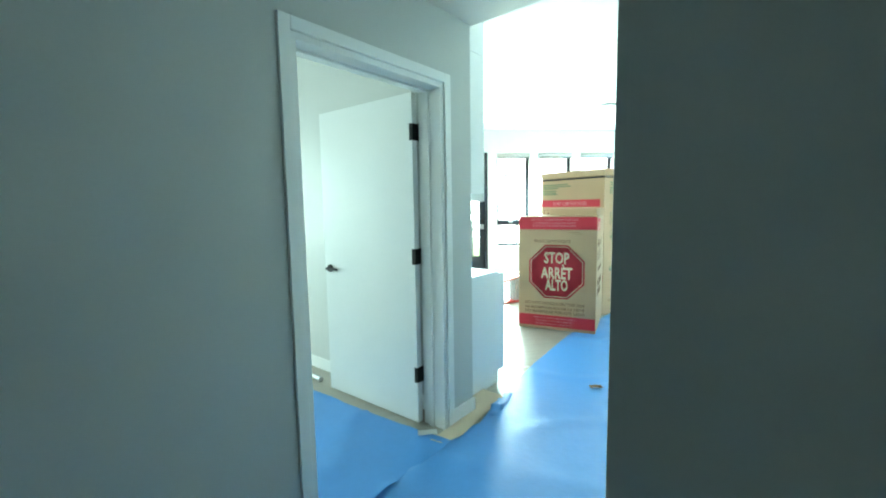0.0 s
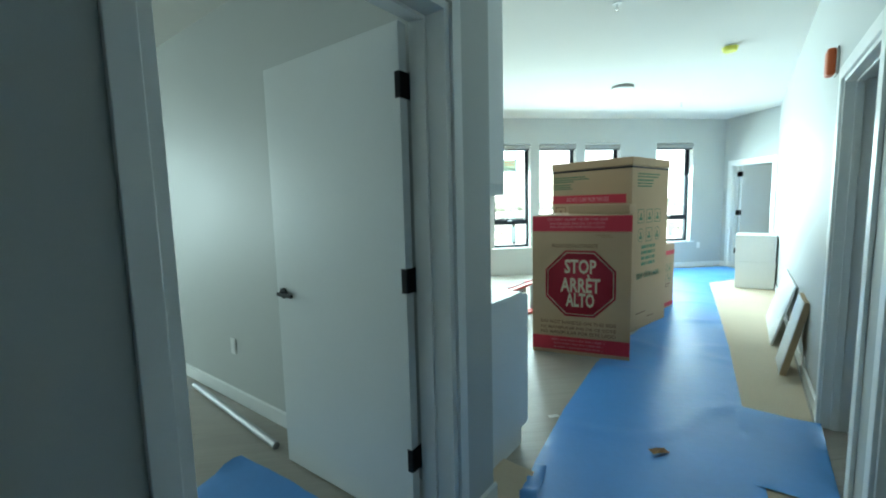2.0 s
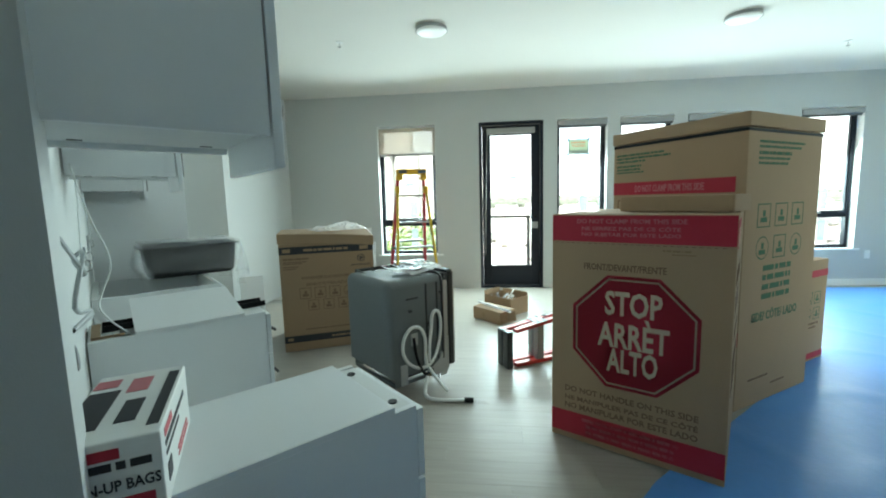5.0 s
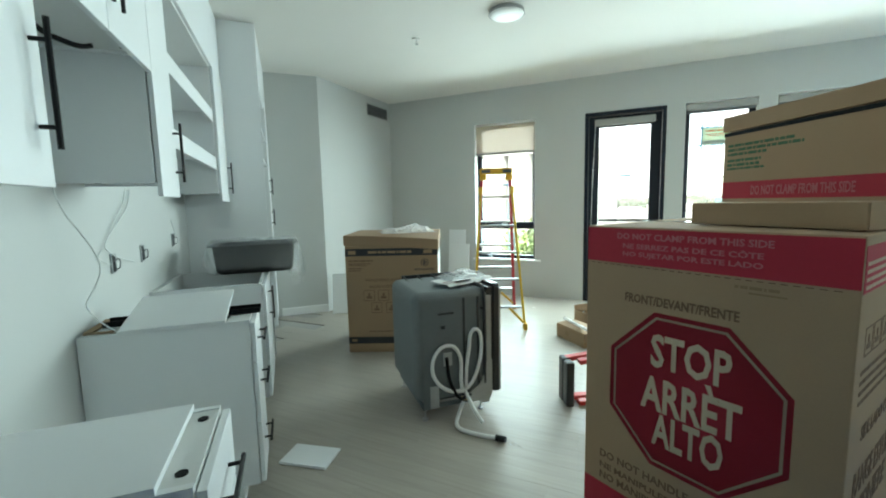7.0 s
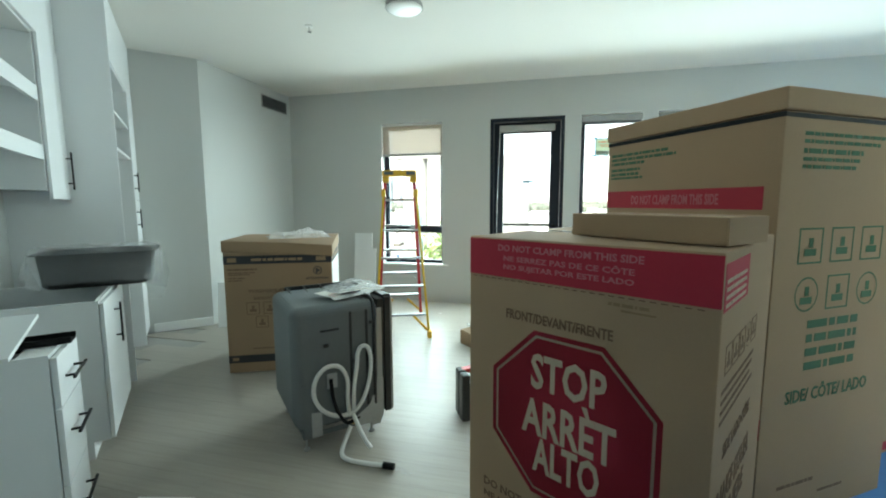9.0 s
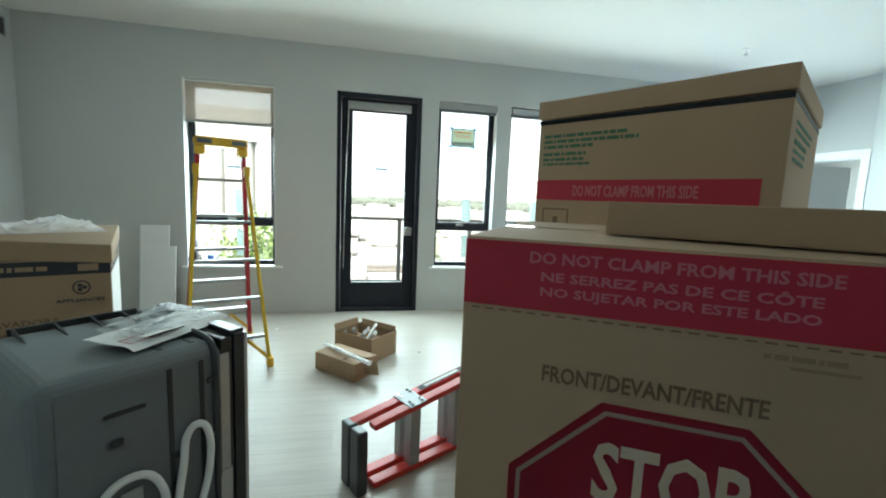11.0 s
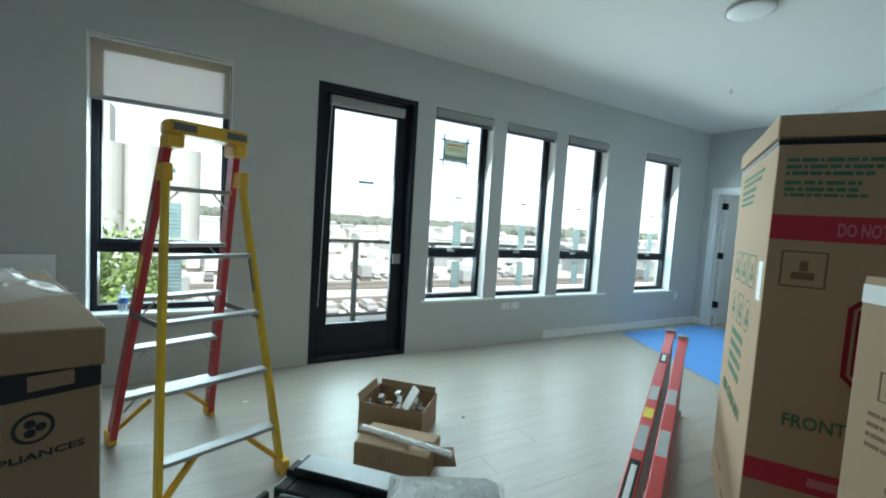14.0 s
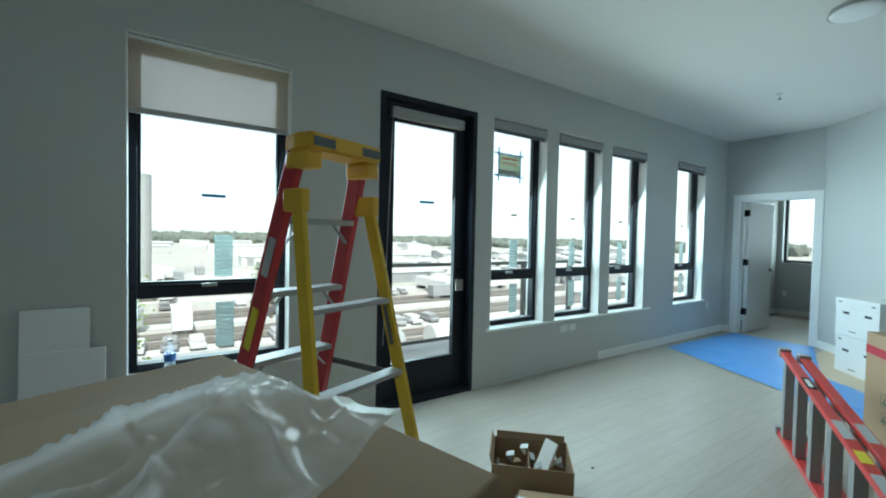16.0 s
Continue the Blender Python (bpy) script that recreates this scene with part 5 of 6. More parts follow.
bm = box(0.05, -0.30, 0.075, 0.10, -0.26, 0.115, bev=0.004)
rod(bm, (0.04, -0.28, 0.095), (0.0, -0.31, 0.12), 0.012)
part("inlet_valve", bm, M_BRASS, dw, "brass water inlet valve")
sy_ = -0.325


def uz(x_, y_):
    """Place on the dishwasher's flank: u and height relative to the thing."""
    return (x_ - 1.68, sy_, y_)


bm = tube(bmesh.new(), [uz(1.70, 0.20), uz(1.705, 0.34), uz(1.725, 0.46), uz(1.735, 0.55), uz(1.765, 0.585), uz(1.80, 0.565), uz(1.815, 0.48), uz(1.80, 0.36), uz(1.76, 0.25), uz(1.70, 0.19), uz(1.61, 0.185),
                        uz(1.52, 0.24), uz(1.47, 0.33), uz(1.48, 0.43), uz(1.54, 0.495), uz(1.62, 0.485), uz(1.665, 0.40), uz(1.665, 0.28), uz(1.672, 0.17)], 0.0125, 10, 5)
part("drain_hose", bm, M_HOSE, dw, "coiled white drain hose", smooth=True)
bm = tube(bmesh.new(), [(0.02, -0.30, 0.17), (0.03, -0.36, 0.12), (0.045, -0.43, 0.06), (0.07, -0.47, 0.014)], 0.0125, 10, 5)
part("inlet_hose", bm, M_HOSE, dw, smooth=True)
bm = tube(bmesh.new(), [(0.0, -0.32, 0.10), (-0.05, -0.36, 0.04), (-0.09, -0.42, 0.014), (-0.085, -0.50, 0.014), (0.0, -0.60, 0.014), (0.07, -0.66, 0.014)], 0.0125, 10, 6)
fh_ = part("floor_hose", bm, M_HOSE, dw, "white hose lying on the floor", smooth=True)
part("hose_end", rod(bmesh.new(), (0.065, -0.655, 0.016), (0.11, -0.70, 0.016), 0.018, 14), M_BLACK, fh_, "black rubber hose end")
part("lift_slot", box(-0.16, -0.309, 0.700, -0.05, -0.3045, 0.714, bev=0.003), M_DWDARK, dw)
part("hose_holder", box(-0.13, -0.316, 0.36, -0.07, -0.306, 0.45, bev=0.004), M_GALV, dw)
part("cable", tube(bmesh.new(), [(-0.11, -0.318, 0.42), (-0.10, -0.325, 0.3), (-0.07, -0.33, 0.2), (-0.02, -0.33, 0.13), (0.06, -0.31, 0.14)], 0.011, 8, 5), M_BLACK, dw, "black cable loop")
for x, z in ((0.03, 0.5), (0.15, 0.52), (0.15, 0.72), (-0.13, 0.62)):
    part("clip", box(x - 0.015, -0.319, z - 0.01, x + 0.015, -0.309, z + 0.01, bev=0.003), M_DWDARK, dw)
# papers and parts bag on the dishwasher
ob = part("instruction_sheet", cloth(18, 10, lambda a_, b_: (0.05 + 0.405 * a_, 0.215 * b_, 0.877 + 0.006 * noise.noise(Vector((a_ * 4, b_ * 3, 1))) + 0.05 * max(0, a_ - 0.8) - 0.10 * max(0, 0.12 - b_))), M_LABEL, smooth=True)
ob.matrix_world = HALL @ Matrix.Translation((1.578, 2.337, 0)) @ Matrix.Rotation(radians(19.2), 4, "Z")
tagged(ob, "white instruction sheet with red print on the dishwasher", "paper")
for r in ((0.07, 0.03, 0.15, 0.034), (0.07, 0.085, 0.15, 0.089), (0.07, 0.034, 0.074, 0.085), (0.146, 0.034, 0.15, 0.085), (0.18, 0.03, 0.26, 0.034), (0.18, 0.085, 0.22, 0.089)):
    p_ = part("red_line", box(r[0], r[1], 0.0, r[2], r[3], 0.0008), M_RED, ob)
    p_.location = (0, 0, 0.8805)
pb_ = loose_bag("parts_bag", HALL @ Matrix.Translation((1.79, 2.53, 0.890)) @ Matrix.Rotation(radians(15), 4, "Z"), 0.34, 0.21, 0.040, 0.018, 2.7, M_BAG,
                "clear plastic bag of fittings on the dishwasher")
part("zip_strip", boxes([(-0.16, -0.112, 0.004, 0.02, -0.082, 0.006)], 0.001), M_LABEL, pb_, "white zip strip")
part("door_film", boxes([(0.233, 0.02, 0.8725, 0.284, 0.28, 0.8737)]), M_GALV, dd, "shiny protective film strip")
bm = boxes([(-0.10, -0.065, 0.0, 0.05, 0.035, 0.010), (-0.04, 0.04, 0.0, 0.03, 0.07, 0.012)], 0.002)
rod(bm, (-0.02, 0.0, 0.014), (0.07, 0.03, 0.016), 0.007)
ob = part("fittings", bm, M_GALV)
ob.matrix_world = HALL @ Matrix.Translation((1.77, 2.52, 0.882)) @ Matrix.Rotation(radians(15), 4, "Z")
tagged(ob, "metal mounting fittings inside the clear bag", "fittings")
part("black_strip", box(-0.10, -0.085, 0.0, 0.03, -0.066, 0.009, bev=0.001), M_BLACK, ob)
ob = part("torn_wrapper", cloth(10, 6, lambda a_, b_: (0.16 * a_, 0.06 * b_ * (1.2 - a_), 0.004 + 0.012 * abs(noise.noise(Vector((a_ * 6, b_ * 6, 9)))))), M_WRAP, smooth=True)
ob.matrix_world = Matrix.Translation((-0.13, 2.58, 0))
tagged(ob, "torn clear wrapper on the floor", "wrapper")

# ---- step ladder standing by the window ----
sl = thing("step_ladder", Matrix.Translation((-0.88, 5.03, 0)) @ Matrix.Rotation(radians(21), 4, "Z"), "red and yellow fibreglass step ladder standing open", "ladder")
LH = 1.745


def rail_at(sx, side, z):
    """Centre of a rail at height z; side +1 the red section, -1 the yellow one."""
    if side > 0:
        k = z / LH
        return Vector((sx * (0.263 - 0.105 * k), 0.56 * (1 - k) + 0.03 * k, z))
    k = z / 1.56
    return Vector((sx * (0.286 - 0.108 * k), -0.34 * (1 - k) + 0.0 * k, z))


for sx in (-1, 1):
    part("front_rail", beam(bmesh.new(), rail_at(sx, 1, 0.03), rail_at(sx, 1, LH), 0.034, 0.078, up=(0, 1, 0.3), bev=0.004), M_FRED, sl, "red fibreglass rail")
    part("rear_rail", beam(bmesh.new(), rail_at(sx, -1, 0.03), rail_at(sx, -1, 1.56), 0.024, 0.058, up=(0, 1, 0.3), bev=0.004), M_YEL, sl, "yellow fibreglass rail")
    for side in (1, -1):
        p = rail_at(sx, side, 0.0)
        part("foot", box(p.x - 0.022, p.y - 0.05, 0.0, p.x + 0.022, p.y + 0.05, 0.075, bev=0.008), M_YELP, sl, "yellow plastic foot")
    for side in (1, -1):
        a_ = rail_at(sx, side, 0.06)
        b_ = Vector((a_.x - sx * 0.17, rail_at(sx, side, 0.26).y, 0.235))
        part("foot_brace", beam(bmesh.new(), a_, b_, 0.03, 0.022, bev=0.004), M_YELP, sl, "yellow plastic foot brace")
    part("spreader", beam(bmesh.new(), rail_at(sx, 1, 0.80) + Vector((sx * 0.02, 0, 0)), rail_at(sx, -1, 0.82) + Vector((-sx * 0.01, 0, 0)), 0.005, 0.028), M_CASSD, sl, "folding dark metal spreader")
    part("hinge_cap", box(rail_at(sx, -1, 1.53).x - 0.022, rail_at(sx, -1, 1.53).y - 0.04, 1.50, rail_at(sx, -1, 1.53).x + 0.022, rail_at(sx, -1, 1.53).y + 0.07, 1.585, bev=0.008), M_YELP, sl)
for i in range(5):
    z = 0.29 + 0.295 * i
    a_, b_ = rail_at(-1, 1, z), rail_at(1, 1, z)
    bm = bmesh.new()
    bx(bm, a_.x + 0.012, a_.y - 0.045, z - 0.012, b_.x - 0.012, a_.y + 0.045, z + 0.012, 0.003)
    st = part("front_step", bm, M_ALU, sl, "aluminium step")
    for sx, p in ((1, a_), (-1, b_)):
        bm = beam(bmesh.new(), (p.x + sx * 0.02, p.y, z - 0.09), (p.x + sx * 0.09, p.y, z - 0.012), 0.02, 0.004)
        part("step_brace", bm, M_ALU, st)
for i in range(4):
    z = 0.24 + 0.30 * i
    a_, b_ = rail_at(-1, -1, z), rail_at(1, -1, z)
    bm = bmesh.new()
    bx(bm, a_.x + 0.012, a_.y - 0.03, z - 0.01, b_.x - 0.012, a_.y + 0.035, z + 0.01, 0.003)
    part("rear_step", bm, M_ALU, sl, "aluminium step")
bm = bmesh.new()
prism(bm, [(-0.18, -0.075), (0.18, -0.075), (0.193, 0.0), (0.18, 0.085), (0.06, 0.085), (0.04, 0.05), (-0.04, 0.05), (-0.06, 0.085), (-0.18, 0.085), (-0.193, 0.0)], LH - 0.02, LH + 0.045)
bmesh.ops.bevel(bm, geom=bm.edges[:], offset=0.008, segments=2, affect="EDGES")
cp = part("top_cap", bm, M_YELP, sl, "moulded yellow top cap")
for r in ((-0.17, -0.05, LH + 0.0448, -0.06, 0.06, LH + 0.048), (0.06, -0.05, LH + 0.0448, 0.17, 0.06, LH + 0.048), (-0.17, -0.0765, LH - 0.005, -0.07, -0.0745, LH + 0.03),
          (0.07, -0.0765, LH - 0.005, 0.17, -0.0745, LH + 0.03)):
    part("cap_pad", box(*r), M_CASSD, cp)
for sx in (-1, 1):
    part("cap_socket", box(sx * 0.150 - 0.036, -0.06, LH - 0.085, sx * 0.150 + 0.036, 0.075, LH - 0.019, bev=0.012), M_YELP, cp)
for sx in (-1, 1):
    for z0, z1, mt in ((0.95, 1.12, M_YLABEL), (1.25, 1.4, M_GLABEL)):
        p0_, p1_ = rail_at(sx, 1, z0), rail_at(sx, 1, z1)
        off = Vector((sx * 0.0165, -0.005, 0))
        part("rail_label", beam(bmesh.new(), p0_ + off, p1_ + off, 0.002, 0.045, up=(0, 1, 0.3)), mt, sl)
    p0_, p1_ = rail_at(sx, -1, 0.95), rail_at(sx, -1, 1.12)
    part("rail_label", beam(bmesh.new(), p0_ + Vector((-sx * 0.0165, 0, 0)), p1_ + Vector((-sx * 0.0165, 0, 0)), 0.002, 0.022, up=(0, 1, 0.3)), M_CASSD, sl)

# ---- red ladder lying on its side ----
rl = thing("folded_ladder", Matrix.Translation((0.160, 3.300, 0)) @ Matrix.Rotation(radians(28.4), 4, "Z"), "closed red fibreglass ladder lying on its edge", "ladder")
LL = 2.51
for y, l0, l1 in ((0.0, 0.0, LL), (-0.090, 0.06, LL - 0.10)):
    za = lambda x: 0.300 + 0.315 * x / LL
    up_ = part("upper_rail", beam(bmesh.new(), (l0, y, za(l0)), (l1, y, za(l1)), 0.058, 0.030, bev=0.004), M_FORANGE, rl, "bright red fibreglass rail")
    part("lower_rail", beam(bmesh.new(), (l0, y, 0.017), (l1, y, 0.017), 0.058, 0.030, bev=0.004), M_FORANGE, rl, "bright red fibreglass rail")
    x = 0.30
    while x < l1 - 0.1:
        part("rung", boxes([(x - 0.03, y - 0.026, 0.03, x + 0.03, y - 0.021, za(x) - 0.014), (x - 0.03, y + 0.021, 0.03, x + 0.03, y + 0.026, za(x) - 0.014), (x - 0.03, y - 0.021, 0.03, x - 0.026, y + 0.021, za(x) - 0.014)]), M_ALU, rl, "aluminium rung")
        x += 0.295
    for z in (0.032, za(l1) + 0.0):
        part("foot", box(l1 - 0.03, y - 0.036, max(z - 0.032, 0.0), l1 + 0.035, y + 0.036, z + 0.03, bev=0.006), M_ALU, rl, "metal ladder foot")
    for x0_, x1_, mt in ((0.40, 0.72, M_BLACK), (0.80, 1.02, M_GLABEL), (1.10, 1.20, M_YLABEL), (1.30, 1.48, M_GLABEL), (1.85, 2.02, M_BLACK)):
        if y < 0 and mt in (M_BLACK, M_YLABEL):
            continue
        part("rail_label", beam(bmesh.new(), (x0_, y, za(x0_) + 0.0155), (x1_, y, za(x1_) + 0.0155), 0.044, 0.0014), mt, rl)
    if y == 0.0:
        part("rail_lettering", beam(bmesh.new(), (0.44, y, za(0.44) + 0.0166), (0.68, y, za(0.68) + 0.0166), 0.022, 0.0012), M_LABEL, rl)
        part("rail_lettering", beam(bmesh.new(), (1.88, y, za(1.88) + 0.0166), (1.99, y, za(1.99) + 0.0166), 0.022, 0.0012), M_LABEL, rl)
part("joint_plate", beam(bmesh.new(), (0.26, -0.046, za(0.26) + 0.018), (0.36, -0.046, za(0.36) + 0.018), 0.164, 0.005), M_ALU, rl, "riveted aluminium joint plate")
for x in (0.28, 0.34):
    for y in (-0.112, -0.085, -0.005, 0.022):
        part("rivet", rod(bmesh.new(), (x, y, za(x) + 0.019), (x, y, za(x) + 0.026), 0.008, 10), M_CHROME, rl)
part("end_cap", boxes([(-0.035, -0.13, 0.0, 0.02, -0.05, 0.315), (-0.035, -0.04, 0.0, 0.02, 0.04, 0.315)], 0.010), M_DWDARK, rl, "worn dark top bracket of the ladder")
for x in (0.9, 1.6):
    part("spreader", beam(bmesh.new(), (x, -0.01, 0.06), (x + 0.45, -0.09, 0.22), 0.006, 0.025), M_GALV, rl)

# ---- open cartons on the floor ----
oa = thing("open_carton", Matrix.Translation((0.005, 5.05, 0)) @ Matrix.Rotation(radians(-44), 4, "Z"), "open brown carton full of metal brackets", "carton", "small floor cartons")
W_, D_, H_ = 0.43, 0.33, 0.205
part("body", boxes([(0, 0, 0, W_, 0.005, H_), (0, D_ - 0.005, 0, W_, D_, H_), (0, 0.005, 0, 0.005, D_ - 0.005, H_), (W_ - 0.005, 0.005, 0, W_, D_ - 0.005, H_), (0.005, 0.005, 0, W_ - 0.005, D_ - 0.005, 0.006)]), M_CARD, oa)
part("divider", box(0.20, 0.006, 0.02, 0.204, D_ - 0.006, H_ - 0.03), M_CARDL, oa)
part("flap", beam(bmesh.new(), (0.0, 0.15, H_), (-0.012, 0.15, H_ + 0.05), 0.29, 0.004), M_CARD, oa)
part("wrapped_plate", beam(bmesh.new(), (0.25, 0.10, 0.10), (0.33, 0.17, H_ + 0.075), 0.09, 0.012), M_LABEL, oa, "white wrapped plate standing in the carton")
part("flap", beam(bmesh.new(), (0.215, D_, H_), (0.215, D_ + 0.004, H_ + 0.035), 0.40, 0.004), M_CARD, oa)
random.seed(4)
for i in range(9):
    x, y = 0.05 + 0.04 * i, 0.07 + random.random() * 0.2
    a_ = Matrix.Translation((x, y, 0.13 + 0.05 * random.random())) @ Euler((random.random() * 1.2, random.random() * 1.2, random.random() * 3)).to_matrix().to_4x4()
    bm = bmesh.new()
    bx(bm, -0.03, -0.015, 0, 0.03, 0.015, 0.004, 0, a_)
    bx(bm, -0.03, -0.015, 0, -0.026, 0.015, 0.05, 0, a_)
    ob = part("metal_bracket", bm, (M_GALV, M_ALU, M_CARDL, M_LABEL)[i % 4])
    ob.matrix_world = oa.matrix_world
    tagged(ob, "loose fitting lying in the open carton", "fitting", group="loose fittings")
ob_ = thing("low_carton", Matrix.Translation((-0.13, 4.705, 0)) @ Matrix.Rotation(radians(-44.5), 4, "Z"), "low brown carton with its lid ajar", "carton", "small floor cartons")
part("body", boxes([(0, 0, 0, 0.43, 0.25, 0.138)], 0.003), M_CARD, ob_)
part("flap", beam(bmesh.new(), (0.15, 0.005, 0.1405), (0.15, 0.125, 0.149), 0.29, 0.004), M_CARD, ob_, "lifted lid flap")
part("flap", beam(bmesh.new(), (0.215, 0.245, 0.1405), (0.215, 0.135, 0.147), 0.42, 0.004), M_CARD, ob_, "lifted lid flap")
part("side_flap", beam(bmesh.new(), (0.432, 0.12, 0.137), (0.455, 0.12, 0.03), 0.22, 0.004, up=(0, 1, 0)), M_CARD, ob_)
part("torn_corner", box(0.39, -0.006, 0.0, 0.436, 0.03, 0.05, bev=0.004), M_CARDE, ob_)
part("maker_mark", rod(bmesh.new(), (0.17, 0.0, 0.07), (0.17, -0.001, 0.07), 0.028, 20), M_CARDE, ob_)
tb = part("shade_tube", rod(bmesh.new(), (-0.06, 4.80, 0.171), (0.285, 4.335, 0.171), 0.019, 16), M_BAG)
tagged(tb, "wrapped tube lying across the low carton", "tube")
part("core", rod(bmesh.new(), (-0.052, 4.789, 0.171), (0.277, 4.346, 0.171), 0.0135, 14), M_LABEL, tb)

# ---- boards and boxes along the walls ----


def board(p0, p1, h, lean, material, label, thick=0.018, name="leaning_board"):
    """A board whose foot runs from p0 to p1 and whose head leans back to the left of that line."""
    p0, p1 = Vector((*p0, 0.006)), Vector((*p1, 0.006))
    d = p1 - p0
    m = Matrix.Translation(p0) @ Matrix.Rotation(math.atan2(d.y, d.x), 4, "Z") @ Matrix.Rotation(-radians(lean), 4, "X")
    ob = part(name, box(0, 0, 0, d.length, thick, h, bev=0.0015), material)
    ob.matrix_world = m
    return tagged(ob, label, "board", group="leaning boards")


board((-2.07, 6.27), (-1.79, 6.27), 0.99, 5.5, M_CAB, "white cabinet panel leaning on the wall", name="leaning_board")
board((-2.06, 6.235), (-1.72, 6.235), 0.77, 7.0, M_CAB, "shorter white cabinet panel leaning on the wall", name="leaning_board")
board((-2.965, 4.575), (-2.735, 4.715), 0.52, 12, M_CAB, "white panel leaning at the wall corner", name="leaning_board")
board(hall(4.45, -0.50).xy, hall(3.24, -0.52).xy, 0.61, 15, M_CAB, "white cabinet panel leaning against the wall", name="leaning_board")
board(hall(2.85, -0.56).xy, hall(2.43, -0.57).xy, 0.62, 12, M_PARTICLE, "raw edged board leaning against the wall", 0.04)
board(hall(2.85, -0.552).xy, hall(2.43, -0.562).xy, 0.612, 12, M_CAB, "white faced board leaning against the wall", 0.004, name="leaning_board")
for k in range(2):
    fbx = thing("file_box", HALL @ Matrix.Translation((6.26, -0.62 + 0.01 * k, 0.006 + 0.417 * k)), "white lidded file storage box stacked by the wall", "storage box", "file boxes")
    part("body", box(0.006, 0.006, 0, 0.60, 0.506, 0.40, bev=0.003), M_LABEL, fbx)
    part("lid", box(0, 0, 0.31 if k else 0.345, 0.606, 0.512, 0.415, bev=0.003), M_LABEL, fbx)
    for r in ((0.10, 0.5055, 0.24, 0.19, 0.508, 0.265), (0.40, 0.5055, 0.24, 0.49, 0.508, 0.265)):
        part("hand_hole", box(*r), M_DARK, fbx)
    for r in ((0.05, 0.5115, 0.36, 0.10, 0.513, 0.372), (0.5, 0.5115, 0.36, 0.55, 0.513, 0.372), (0.05, 0.5055, 0.03, 0.10, 0.507, 0.042), (0.30, 0.5055, 0.05, 0.40, 0.507, 0.058)):
        part("corner_print", box(*r), M_BLACKPRINT, fbx)
# bedroom: leaning panels, pipe, appliance at the far end
board(hall(-0.64, 6.25).xy, hall(-0.62, 5.35).xy, 1.72, 9, M_CAB, "tall white panel leaning in the bedroom", name="leaning_board")
board(hall(-0.52, 7.1).xy, hall(-0.50, 6.3).xy, 2.25, 4, M_CAB, "very tall white panel leaning in the bedroom", name="leaning_board")
pp = part("metal_pipe", rod(bmesh.new(), hall(-0.40, 3.2, 0.025), hall(-0.50, 1.85, 0.025), 0.022, 14), M_ALU)
tagged(pp, "steel pipe lying along the bedroom baseboard", "pipe")
bk = thing("bookcase", HALL @ Matrix.Translation((-1.0, 8.6, 0)), "low white storage unit with dark open shelf in the bedroom", "storage unit")
part("body", boxes([(-0.85, 0, 0, 0.42, 0.35, 0.30), (-0.85, 0.02, 0.34, 0.40, 0.35, 0.72), (-0.85, 0.02, 0.98, 0.40, 0.35, 1.12)], 0.003), M_CAB, bk)
part("shelf_back", box(-0.85, 0.30, 0.30, 0.42, 0.36, 1.40), M_DARK, bk)
part("side", box(0.42, 0.0, 0, 0.45, 0.36, 1.40), M_DARK, bk)
part("red_box", box(0.0, -0.01, 0.30, 0.30, 0.1, 0.36), M_RED, bk)


def strobe(m, label):
    t = thing("alarm_strobe", m, label, "alarm strobe", "alarm strobes")
    part("base", box(-0.055, 0.0, -0.085, 0.055, 0.012, 0.085, bev=0.004), M_WHITEP, t)
    part("cover", box(-0.052, -0.045, -0.082, 0.052, 0.0, 0.082, bev=0.014), M_OCOVER, t, "orange dust cover")


strobe(Matrix.Translation(hall(-0.334, 5.0, 2.32)) @ Matrix.Rotation(radians(-45), 4, "Z"), "fire alarm strobe under an orange dust cover")
strobe(RW_M @ Matrix.Translation((along_right(1.93), -0.013, 2.26)), "fire alarm strobe under an orange dust cover")


def plate(m, w, h, label, name="switch_plate", rocker=1):
    t = thing(name, m, label, "wall plate", "wall plates")
    part("plate", box(-w / 2, -0.006, -h / 2, w / 2, 0.0, h / 2, bev=0.002), M_WHITEP, t)
    for k in range(rocker):
        x = (k - (rocker - 1) / 2) * w * 0.45
        part("insert", box(x - 0.016, -0.009, -0.033, x + 0.016, -0.005, 0.033, bev=0.002), M_TRIM, t)


plate(RW_M @ Matrix.Translation((along_right(1.79), 0, 1.17)), 0.075, 0.12, "white light switch beside the side door")
plate(Matrix.Translation(hall(-0.32, 2.66, 0.43)) @ Matrix.Rotation(radians(-45), 4, "Z"), 0.075, 0.12, "white outlet low on the bedroom wall", "outlet_plate")
plate(Matrix.Translation((2.19, NY, 0.445)), 0.12, 0.075, "white double outlet under the windows", "outlet_plate", 2)
plate(Matrix.Translation((2.33, NY, 0.445)), 0.12, 0.075, "white double outlet under the windows", "outlet_plate", 2)
plate(Matrix.Translation((5.52, NY, 0.46)), 0.075, 0.12, "white outlet near the room corner", "outlet_plate")
plate(Matrix.Translation((9.0, 6.45, 0.42)) @ Matrix.Rotation(radians(-90), 4, "Z"), 0.075, 0.12, "white outlet on the far bedroom wall", "outlet_plate")

